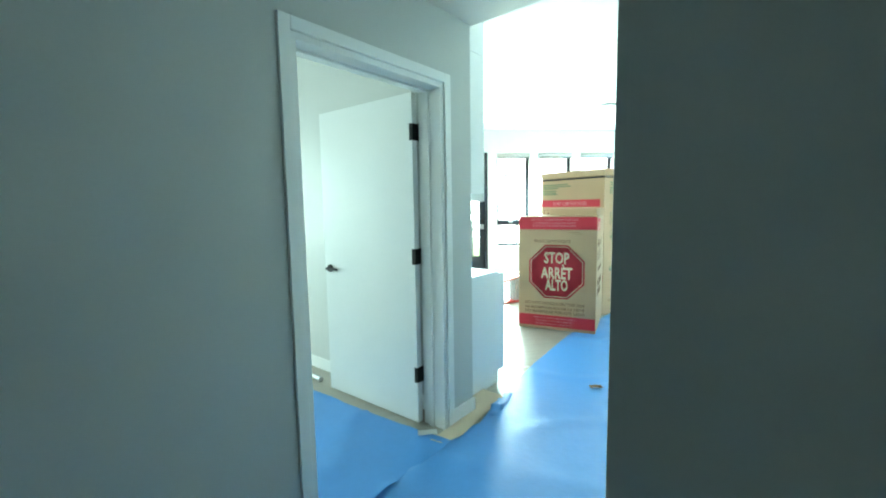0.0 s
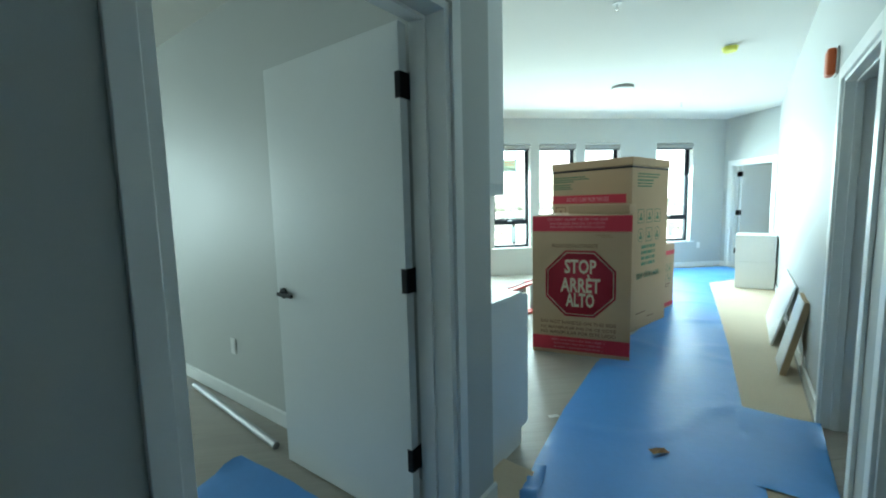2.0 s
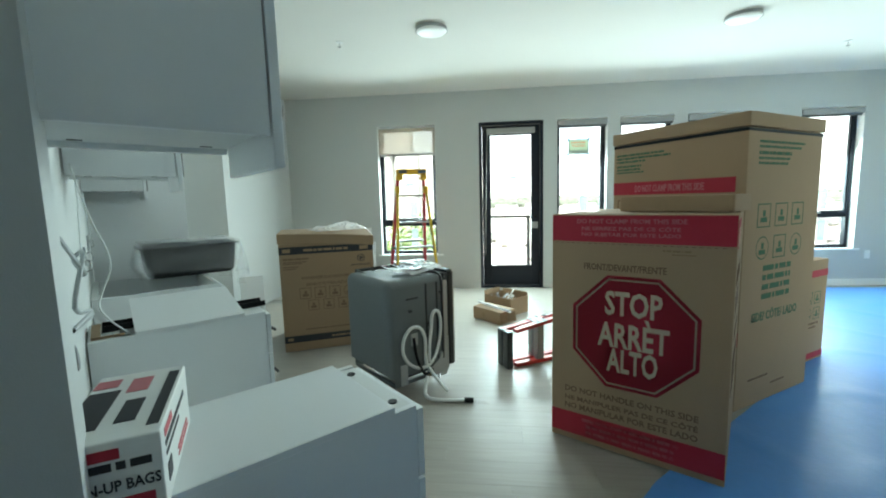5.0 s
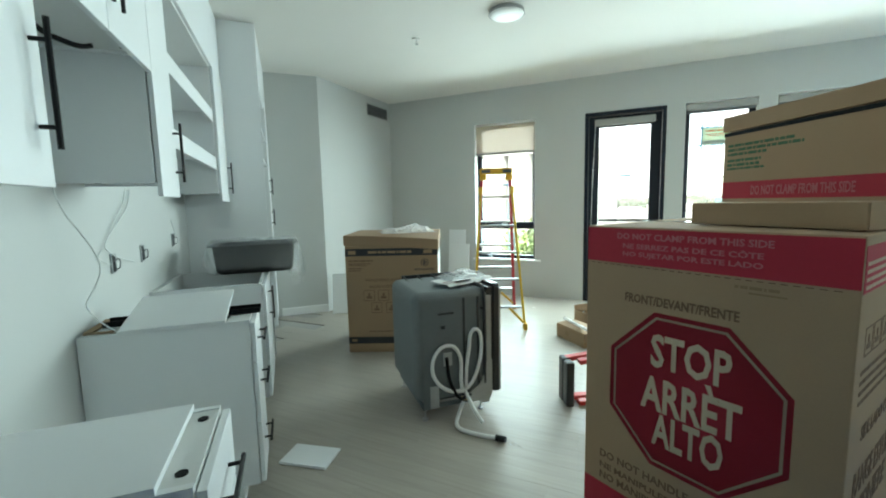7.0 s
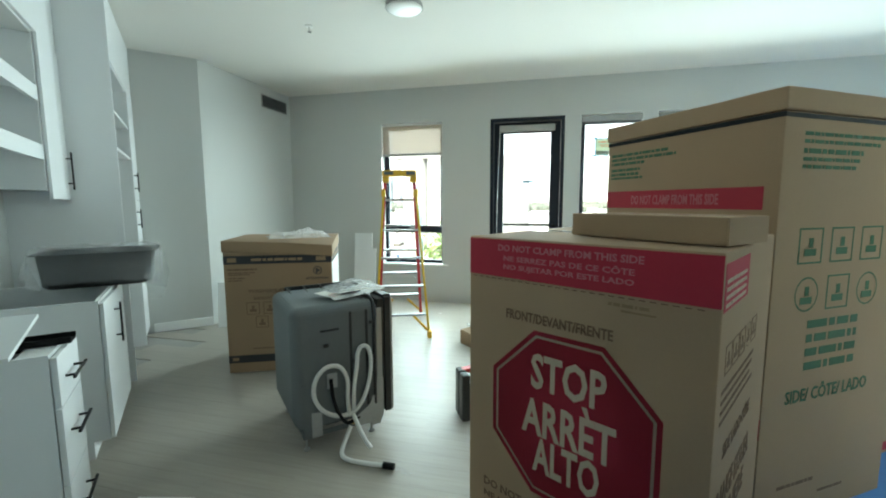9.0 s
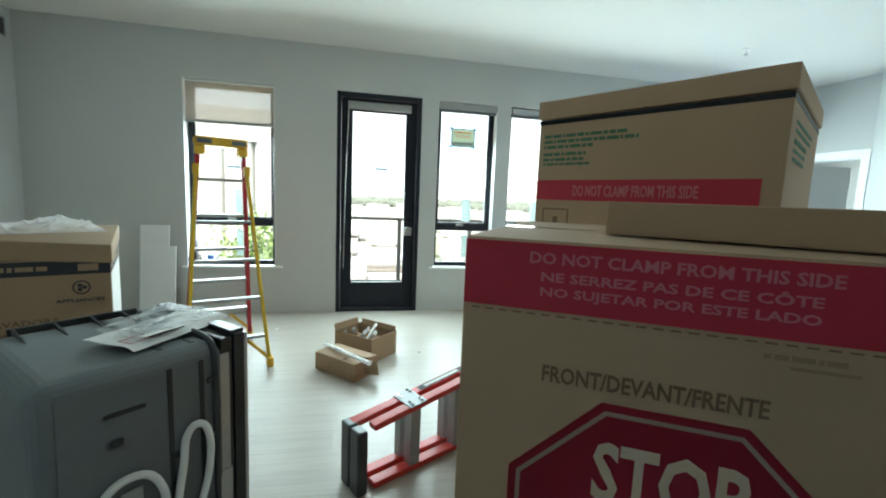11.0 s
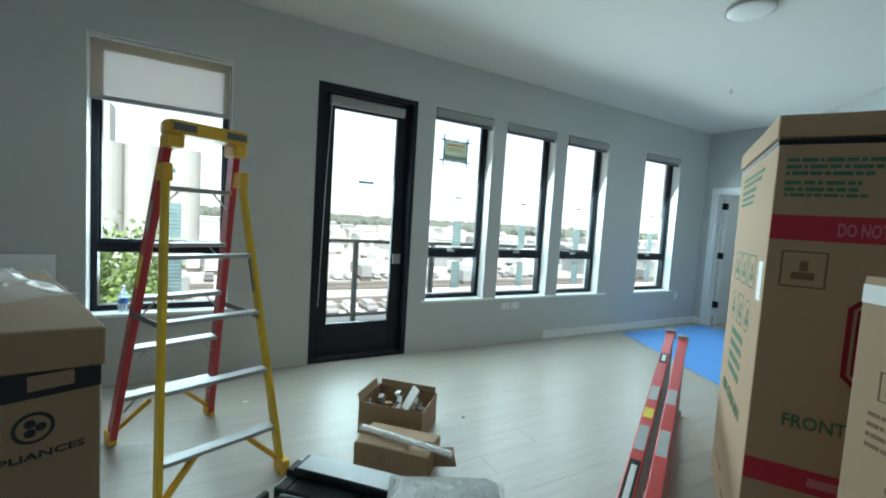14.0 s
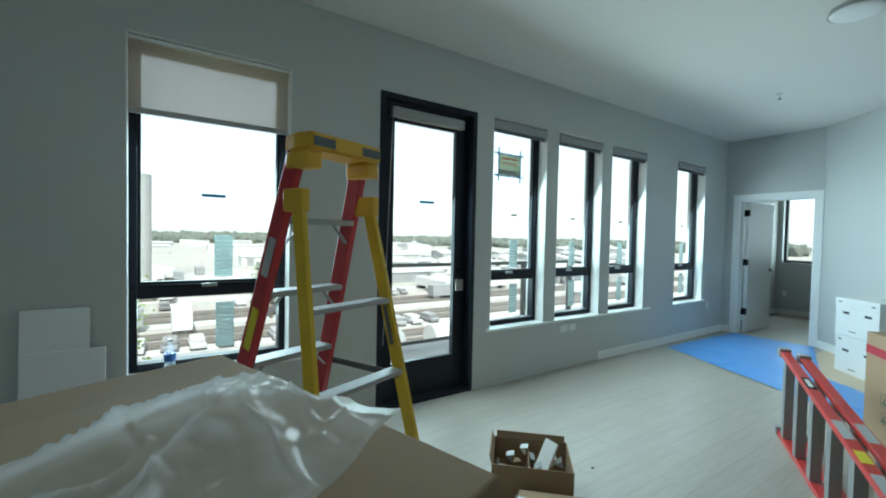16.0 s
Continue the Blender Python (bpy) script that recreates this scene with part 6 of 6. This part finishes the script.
vt = thing("wall_vent", Matrix.Translation((-3.11, 6.03, 2.84)) @ Matrix.Rotation(radians(90), 4, "Z"), "dark return air grille high on the wall", "vent")
part("frame", boxes([(-0.285, -0.008, 0.075, 0.285, 0.004, 0.09), (-0.285, -0.008, -0.09, 0.285, 0.004, -0.075), (-0.285, -0.008, -0.075, -0.27, 0.004, 0.075), (0.27, -0.008, -0.075, 0.285, 0.004, 0.075)]), M_CASSETTE, vt)
part("backing", box(-0.27, -0.003, -0.075, 0.27, -0.0005, 0.075), M_DARK, vt)
for i in range(9):
    part("slat", beam(bmesh.new(), (-0.27, -0.0055, -0.066 + 0.0165 * i), (0.27, -0.0055, -0.066 + 0.0165 * i), 0.005, 0.0045), M_CASSD, vt)

# ---- ceiling fixtures ----
for x, y in ((-0.46, 4.02), (2.44, 4.20)):
    t = thing("ceiling_light", Matrix.Translation((x, y, CEIL)), "round flush white ceiling light, switched off", "ceiling light", "ceiling lights")
    part("trim_ring", rod(bmesh.new(), (0, 0, -0.03), (0, 0, 0.0), 0.155, 40, 0.148), M_CASSETTE, t)
    bm = bmesh.new()
    bmesh.ops.create_uvsphere(bm, u_segments=32, v_segments=10, radius=0.146)
    for v in bm.verts:
        v.co.z = -0.03 + min(v.co.z, 0.0) * 0.16
    part("diffuser", bm, M_LENS, t, smooth=True)
for x, y in ((-1.43, 4.20), (0.98, 1.86), (4.06, 5.12)):
    t = thing("sprinkler", Matrix.Translation((x, y, CEIL)), "small chrome ceiling sprinkler head", "sprinkler", "sprinklers")
    part("escutcheon", rod(bmesh.new(), (0, 0, -0.008), (0, 0, 0.0), 0.036, 24), M_WHITEP, t)
    bm = rod(bmesh.new(), (0, 0, -0.045), (0, 0, -0.006), 0.008)
    rod(bm, (0, 0, -0.052), (0, 0, -0.046), 0.018, 16)
    part("head", bm, M_CHROME, t)
t = thing("smoke_detector", Matrix.Translation((2.745, 2.665, CEIL)), "smoke detector under a yellow dust cover", "smoke detector")
part("base", rod(bmesh.new(), (0, 0, -0.02), (0, 0, 0), 0.068, 30), M_WHITEP, t)
part("cover", rod(bmesh.new(), (0, 0, -0.055), (0, 0, -0.012), 0.062, 30, 0.075), M_YCOVER, t, "yellow plastic dust cover")

# ---- stickers on the panes ----
gy = NY + 0.149


def sticker(x, z, w, h, mt, label, category="sticker"):
    ob = part("pane_sticker", box(-w / 2, -0.0008, -h / 2, w / 2, 0.0, h / 2), mt)
    ob.location = (x, gy, z)
    tagged(ob, label, category, group="pane stickers")
    return ob


for k, (a, b, c, d) in enumerate(W_HOLES):
    if k == 1:
        continue
    mid = (a + b) / 2
    s1 = sticker(mid + 0.06, 1.26, 0.11, 0.28, M_STICK, "grey-green maker's label stuck on the upper pane")
    bars_on(s1, I4, M_LABEL, [(-0.045, 0.10 - 0.03 * i, 0.045, 0.106 - 0.03 * i) for i in range(7)])
    s2 = sticker(mid + 0.07, 0.80, 0.11, 0.30, M_STICK, "grey-green maker's label stuck on the lower pane")
    bars_on(s2, I4, M_LABEL, [(-0.045, 0.10 - 0.03 * i, 0.045, 0.106 - 0.03 * i) for i in range(7)])
    sticker(mid + (0.06 if k else 0.0), 1.66, 0.14 if k == 0 else 0.085, 0.02, M_TAPE if k == 0 else M_GLABEL, "short strip of tape on the window pane", "tape")
ob = sticker(0.46, 1.72, 0.15, 0.022, M_TAPE, "short blue strip of tape on the door pane", "tape")
ob.location.y = NY + 0.104
nt_ = sticker(1.47, 2.16, 0.29, 0.20, M_STICKY, "yellow notice taped to the window with blue tape", "notice")
bars_on(nt_, I4, M_TAPE, [(-0.20, 0.10, 0.20, 0.118), (-0.20, -0.118, 0.20, -0.10), (-0.155, -0.17, -0.14, 0.17), (0.14, -0.17, 0.155, 0.17)], "blue_tape")
bars_on(nt_, I4, M_OCOVER, [(-0.11, 0.055, 0.10, 0.072), (-0.10, 0.02, 0.09, 0.03), (-0.08, 0.0, 0.10, 0.008)])
bars_on(nt_, I4, M_STICK, [(-0.139, -0.095, 0.139, -0.05)])

# water bottle on the window stool
wbt = thing("water_bottle", Matrix.Translation((-1.42, NY + 0.06, 0.552)), "small clear water bottle with a blue label on the sill", "bottle")
bm = bmesh.new()
prof = [(0.0, 0.0), (0.030, 0.0), (0.032, 0.01), (0.031, 0.06), (0.032, 0.12), (0.028, 0.14), (0.013, 0.172), (0.012, 0.185), (0.0, 0.185)]
rings = [[bm.verts.new((r * math.cos(6.2832 * k / 18), r * math.sin(6.2832 * k / 18), z)) for k in range(18)] for r, z in prof[1:-1]]
for a_, b_ in zip(rings, rings[1:]):
    for k in range(18):
        bm.faces.new((a_[k], a_[(k + 1) % 18], b_[(k + 1) % 18], b_[k]))
bm.faces.new(rings[0][::-1])
part("body", bm, M_BOTTLE, wbt, smooth=True)
part("label", rod(bmesh.new(), (0, 0, 0.065), (0, 0, 0.11), 0.0326, 20), M_BOTLAB, wbt)
part("cap", rod(bmesh.new(), (0, 0, 0.183), (0, 0, 0.2), 0.014, 16), M_WHITEP, wbt)
# scraps on the floor
for x, y, z, w, mt, lb in ((0.51, 0.52, 0.016, 0.05, M_CARDE, "torn scrap of brown cardboard on the blue film"), (0.10, 1.02, 0.002, 0.035, M_LABEL, "crumpled white paper scrap on the floor"),
                           (-0.60, 5.75, 0.002, 0.02, M_LABEL, "white paper scrap on the floor"), (0.75, 4.95, 0.002, 0.012, M_DARK, "dark chip on the floor"), (-0.84, 0.02, 0.025, 0.06, M_LABEL, "crumpled white tape scrap by the door")):
    bm = cloth(4, 3, lambda a_, b_: (w * (a_ - 0.5) * 2, w * (b_ - 0.5), 0.004 + 0.012 * abs(noise.noise(Vector((a_ * 3 + x, b_ * 3, y))))))
    bmesh.ops.solidify(bm, geom=bm.faces[:], thickness=0.002)
    ob = part("floor_scrap", bm, mt)
    ob.location = (x, y, z)
    tagged(ob, lb, "scrap", group="floor scraps")

# ---- outside ----
GZ = -13.0
bl = thing("balcony", Matrix.Translation((0, NY + 0.25, 0)), "narrow concrete balcony with a dark metal railing", "balcony")
part("deck", box(-0.35, 0.0, -0.25, 4.3, 1.62, -0.04), M_BALC, bl)
for x in (-0.30, 0.86, 2.02, 3.18, 4.25):
    part("post", box(x - 0.03, 1.33, -0.04, x + 0.03, 1.39, 1.03), M_RAIL, bl)
part("top_rail", box(-0.33, 1.325, 1.03, 4.28, 1.395, 1.075, bev=0.004), M_RAIL, bl)
part("bottom_rail", box(-0.30, 1.345, 0.03, 4.25, 1.375, 0.07), M_RAIL, bl)
part("side_rail", boxes([(-0.33, 0.02, 1.03, -0.27, 1.325, 1.075), (4.22, 0.02, 1.03, 4.28, 1.325, 1.075)]), M_RAIL, bl)

bm = bmesh.new()
n_ = 40
ring_ = [[bm.verts.new((r * math.cos(6.2832 * k / n_), r * math.sin(6.2832 * k / n_), GZ)) for k in range(n_)] for r in (1, 60, 400, 2500)]
bm.faces.new(ring_[0])
for a_, b_ in zip(ring_, ring_[1:]):
    for k in range(n_):
        bm.faces.new((a_[k], b_[k], b_[(k + 1) % n_], a_[(k + 1) % n_]))
tagged(part("ground", bm, M_GROUND), "pale bare ground of the rail yard", "ground", kind="structure")
slab("building_below", [(-3.5, 6.63), (9.2, 6.8), (9.2, -3), (-8, -3), (-8, 3)], GZ, -0.31, M_WALL, "storeys below the apartment", "building")

random.seed(11)
for i, y in enumerate((34, 39, 44, 52, 57, 66, 71, 83, 88)):
    t = tagged(part("rail_bed", box(-300, y - 1.7, GZ + 0.01, 400, y + 1.7, GZ + 0.25), M_ROAD), "gravel rail track bed in the yard", "rail track", kind="structure")
    for o in (-0.72, 0.72):
        part("rail", box(-300, y + o - 0.05, GZ + 0.25, 400, y + o + 0.05, GZ + 0.4), M_RAILST, t)
tagged(part("road", box(-300, 20, GZ + 0.01, 400, 27, GZ + 0.05), M_ROAD), "asphalt street below the building", "road", kind="structure")
for y in (61, 77, 104, 131, 168):
    tagged(part("road", box(-300, y, GZ + 0.012, 500, y + 3.2, GZ + 0.05), M_BALC), "pale concrete service road in the yard", "road", kind="structure")
M_CARS = mat("car_paint", (0.34, 0.34, 0.35), 0.35, objrand=0.6)
car_bm = bmesh.new()
for y0, y1, x0, x1, z0, z1 in ((-0.88, 0.88, -2.2, 2.2, 0.3, 0.85), (-0.78, 0.78, -1.2, 1.5, 0.85, 1.42)):
    bx(car_bm, x0, y0, z0, x1, y1, z1, bev=0.12)
car_me = bpy.data.meshes.new("parked_car")
car_bm.to_mesh(car_me)
car_bm.free()
car_me.materials.append(M_CARS)
wheel_bm = bmesh.new()
for sx in (-1.35, 1.4):
    for sy in (-0.8, 0.8):
        rod(wheel_bm, (sx, sy - 0.1, 0.32), (sx, sy + 0.1, 0.32), 0.32, 12)
wheel_me = bpy.data.meshes.new("wheels")
wheel_bm.to_mesh(wheel_me)
wheel_bm.free()
wheel_me.materials.append(M_ROAD)
for row_, n_cars in ((29.5, 18), (63.5, 26), (95.0, 40)):
    for i in range(n_cars):
        if random.random() < 0.25:
            continue
        c_ = new("parked_car", car_me)
        c_.matrix_world = Matrix.Translation((-0.5 * row_ + i * 3.1 + random.uniform(-0.2, 0.2), row_ + random.uniform(-0.4, 0.4), GZ + 0.02)) @ Matrix.Rotation(radians(90 + random.uniform(-3, 3)), 4, "Z")
        tagged(c_, "small parked car standing in the yard", "car", "parked cars")
        w_ = new("wheels", wheel_me)
        w_.parent = c_
bm = cloth(20, 6, lambda a_, b_: (-34 + 40 * a_, 15 + 5 * b_ + 1.5 * math.sin(7 * a_), GZ + 0.06 + 0.3 * math.sin(3.14 * b_)))
tagged(part("verge", bm, M_GRASS), "yellow-green strip of dry grass", "grass", kind="stuff")
for i in range(9):
    x = 20 + 17 * i
    t = thing("freight_car", Matrix.Translation((x - 40, 44, GZ + 0.4)), "dark rounded tank car standing on the track", "freight car", "freight cars")
    bm = rod(bmesh.new(), (-6.5, 0, 2.3), (6.5, 0, 2.3), 1.5, 20)
    part("tank", bm, M_SHEDG if i % 3 else M_SHED, t)
    part("bogie", boxes([(-5.5, -1, 0, -3, 1, 0.8), (3, -1, 0, 5.5, 1, 0.8)]), M_ROAD, t)
for i in range(120):
    far = i / 120
    y = 95 + 520 * far ** 1.5
    x = random.uniform(-0.9, 1.7) * y
    if (y < 130 and i % 3) or (y < 190 and x < 0.30 * y):
        continue
    w, d, h = random.uniform(8, 26), random.uniform(8, 20), random.uniform(3, 6.5)
    t = thing("warehouse", Matrix.Translation((x, y, GZ)), "low pale metal warehouse in the yard", "warehouse", "far warehouses")
    part("wall", box(-w / 2, -d / 2, 0, w / 2, d / 2, h), (M_SHED, M_SHED, M_SHEDG, M_SILO)[i % 4], t)
    bm = bmesh.new()
    prism(bm, [(-d / 2 - 0.4, 0), (d / 2 + 0.4, 0), (0, 0.09 * d)], -w / 2 - 0.4, w / 2 + 0.4)
    r_ = part("roof", bm, M_ROOF, t)
    r_.matrix_local = Matrix.Translation((0, 0, h + 0.02)) @ Matrix(((0, 0, 1, 0), (1, 0, 0, 0), (0, 1, 0, 0), (0, 0, 0, 1)))
    if y < 240:
        for k in range(int(w // 6)):
            part("loading_door", box(-w / 2 + 2 + 6 * k, -d / 2 - 0.1, 0, -w / 2 + 5 + 6 * k, -d / 2 + 0.05, 3.2), M_SHEDG, t)
for i in range(120):
    y = 74 + random.random() * 150
    x = random.uniform(-0.5, 1.6) * y
    t = thing("parked_truck", Matrix.Translation((x, y, GZ)) @ Matrix.Rotation(random.choice((0, 1.57)), 4, "Z"), "white box trailer parked in the yard", "trailer", "parked trailers")
    part("body", box(-4.5, -1.2, 1.0, 4.5, 1.2, 3.4), (M_SHED, M_SHED, M_SHEDG)[i % 3], t)
    part("wheels", boxes([(-4.2, -1.15, 0, -2.6, 1.15, 1.0), (2.8, -1.15, 0, 4.0, 1.15, 1.0)]), M_ROAD, t)
# grain silos and the distant towers
gs = thing("grain_elevator", Matrix.Translation((2.0, 118, GZ)), "tall pale concrete grain elevator", "silo")
for i in range(5):
    part("silo", rod(bmesh.new(), (-9 - 7.2 * i, 0, 0), (-9 - 7.2 * i, 0, 27), 3.7, 24), M_SILO, gs)
part("head_house", box(-44, -3, 27, -22, 3, 35), M_SILO, gs)
for i in range(16):
    x, y, h = -310 - 22 * i + random.uniform(-8, 8), 900 + random.uniform(-80, 120), random.uniform(30, 110)
    x = -0.36 * y + random.uniform(-150, 190)
    t = thing("office_tower", Matrix.Translation((x, y, GZ)), "hazy distant office tower", "tower", "distant towers")
    w = random.uniform(12, 26)
    part("wall", box(-w / 2, -w / 2, 0, w / 2, w / 2, h), M_TOWER, t)
    part("roof", box(-w / 4, -w / 4, h, w / 4, w / 4, h + 5), M_TOWER, t)


def tree(x, y, h, r, seed, leaves, leaf_size=0.19):
    t = thing("tree", Matrix.Translation((x, y, GZ)), "leafy green tree beside the street", "tree", "street trees")
    random.seed(seed)
    bm = rod(bmesh.new(), (0, 0, 0), (0.2, 0.1, h * 0.55), 0.28, 10, 0.16)
    tips = []
    for k in range(9):
        a_ = 6.2832 * k / 9 + random.random()
        z0 = h * random.uniform(0.35, 0.55)
        tip = Vector((r * 0.75 * math.cos(a_) * random.uniform(0.5, 1), r * 0.75 * math.sin(a_) * random.uniform(0.5, 1), h * random.uniform(0.6, 0.95)))
        rod(bm, (0.1, 0.05, z0), tip, 0.10, 7, 0.03)
        tips.append(tip)
    part("trunk", bm, M_BARK, t)
    vs, fs = [], []
    for k in range(leaves):
        c = random.choice(tips) * random.uniform(0.75, 1.1) + Vector([random.gauss(0, r * 0.24) for _ in range(3)])
        a_ = Vector([random.gauss(0, 1) for _ in range(3)]).normalized() * leaf_size
        b_ = a_.orthogonal().normalized() * leaf_size * 0.55
        vs += [c - a_, c + b_, c + a_, c - b_]
        fs.append((4 * k, 4 * k + 1, 4 * k + 2, 4 * k + 3))
    me = bpy.data.meshes.new("crown")
    me.from_pydata(vs, [], fs)
    tagged(part("crown", me, M_LEAF, t), kind="stuff")


tree(-12.5, 22.5, 12.6, 3.2, 21, 9000, 0.16)
tree(-17.5, 30, 13.0, 3.6, 22, 4600)
tree(-4.5, 22.5, 13.1, 2.0, 25, 12000, 0.12)
tree(14.0, 78, 8.0, 3.2, 23, 1500)
tree(-52, 88, 9, 3.4, 24, 1500)
# woods along the horizon
bm = bmesh.new()
random.seed(5)
for k in range(420):
    an = radians(-75 + 150 * k / 420)
    for rr, hh in ((700, 11), (900, 17)):
        r = rr + random.uniform(-60, 60)
        x, y = r * math.sin(an), r * math.cos(an)
        s_ = random.uniform(7, 13)
        bmesh.ops.create_icosphere(bm, subdivisions=1, radius=1, matrix=Matrix.LocRotScale((x, y, GZ + hh * 0.35), Euler((random.random(), random.random(), random.random() * 6)), (s_, s_, hh * random.uniform(0.55, 0.9))))
tagged(part("far_woods", bm, M_WOODS), "hazy grey-green woods along the horizon", "woods", kind="stuff")
bm = bmesh.new()
bmesh.ops.create_grid(bm, x_segments=60, y_segments=6, size=1)
for v in bm.verts:
    a_, b_ = v.co.x, (v.co.y + 1) / 2
    an = radians(75 * a_)
    r = 1200 + 500 * b_
    v.co = Vector((r * math.sin(an), r * math.cos(an), GZ + (13 + 12 * noise.noise(Vector((a_ * 6, 3, 1)))) * b_))
tagged(part("far_hills", bm, M_WOODS, smooth=True), "low wooded hills at the horizon", "hills", kind="stuff")

# ---- floor planks, last ----
fl_ = thing("floor", Matrix.Identity(4), "pale greige vinyl plank floor", "floor", kind="structure")
PL, PW = 1.22, 0.182
pm = bpy.data.meshes.new("plank")
bm = box(-PL / 2 + 0.0002, -PW / 2 + 0.0002, -0.0075, PL / 2 - 0.0002, PW / 2 - 0.0002, 0.0)
es = [e for e in bm.edges if all(v.co.z > -0.001 for v in e.verts)]
bmesh.ops.bevel(bm, geom=es, offset=0.0004, segments=1, affect="EDGES")
bm.to_mesh(pm)
bm.free()
pm.materials.append(M_PLANK)
near, rest = [], []
row = 0
y = -5.6
while y < 7.6:
    x = -8.2 + (row * 0.437) % PL
    while x < 9.6:
        u, v = (x + y) * Q, (y - x) * Q
        living = -3.3 < x < 6.3 and y < NY + 0.05 and u > -0.4 and v > -1.6 and v < 6.2 and (x > -3.6)
        bedroom = -4.0 < u <= -0.4 and -2.3 < v < 9
        east = x >= 6.0 and 2.8 < y < 6.55
        if living:
            near.append((x, y))
        elif bedroom or east:
            rest.append((x, y))
        x += PL
    y += PW
    row += 1
near.sort(key=lambda p: (p[0] - 0.3) ** 2 + (p[1] - 4.0) ** 2)
for x, y in near[:300]:
    ob = new("plank", pm)
    ob.location = (x, y, 0)
    ob.parent = fl_
rest += near[300:]
vs, fs = [], []
for x, y in rest:
    b0 = len(vs)
    a_, b_ = PL / 2 - 0.0003, PW / 2 - 0.0003
    vs += [(x - a_, y - b_, 0), (x + a_, y - b_, 0), (x + a_, y + b_, 0), (x - a_, y + b_, 0), (x - a_, y - b_, -0.0075), (x + a_, y - b_, -0.0075), (x + a_, y + b_, -0.0075), (x - a_, y + b_, -0.0075)]
    fs += [(b0, b0 + 1, b0 + 2, b0 + 3), (b0 + 4, b0 + 5, b0 + 1, b0), (b0 + 5, b0 + 6, b0 + 2, b0 + 1), (b0 + 6, b0 + 7, b0 + 3, b0 + 2), (b0 + 7, b0 + 4, b0, b0 + 3)]
me = bpy.data.meshes.new("planks_rest")
me.from_pydata(vs, [], fs)
tagged(part("planks_rest", me, M_PLANKS, fl_), kind="stuff")
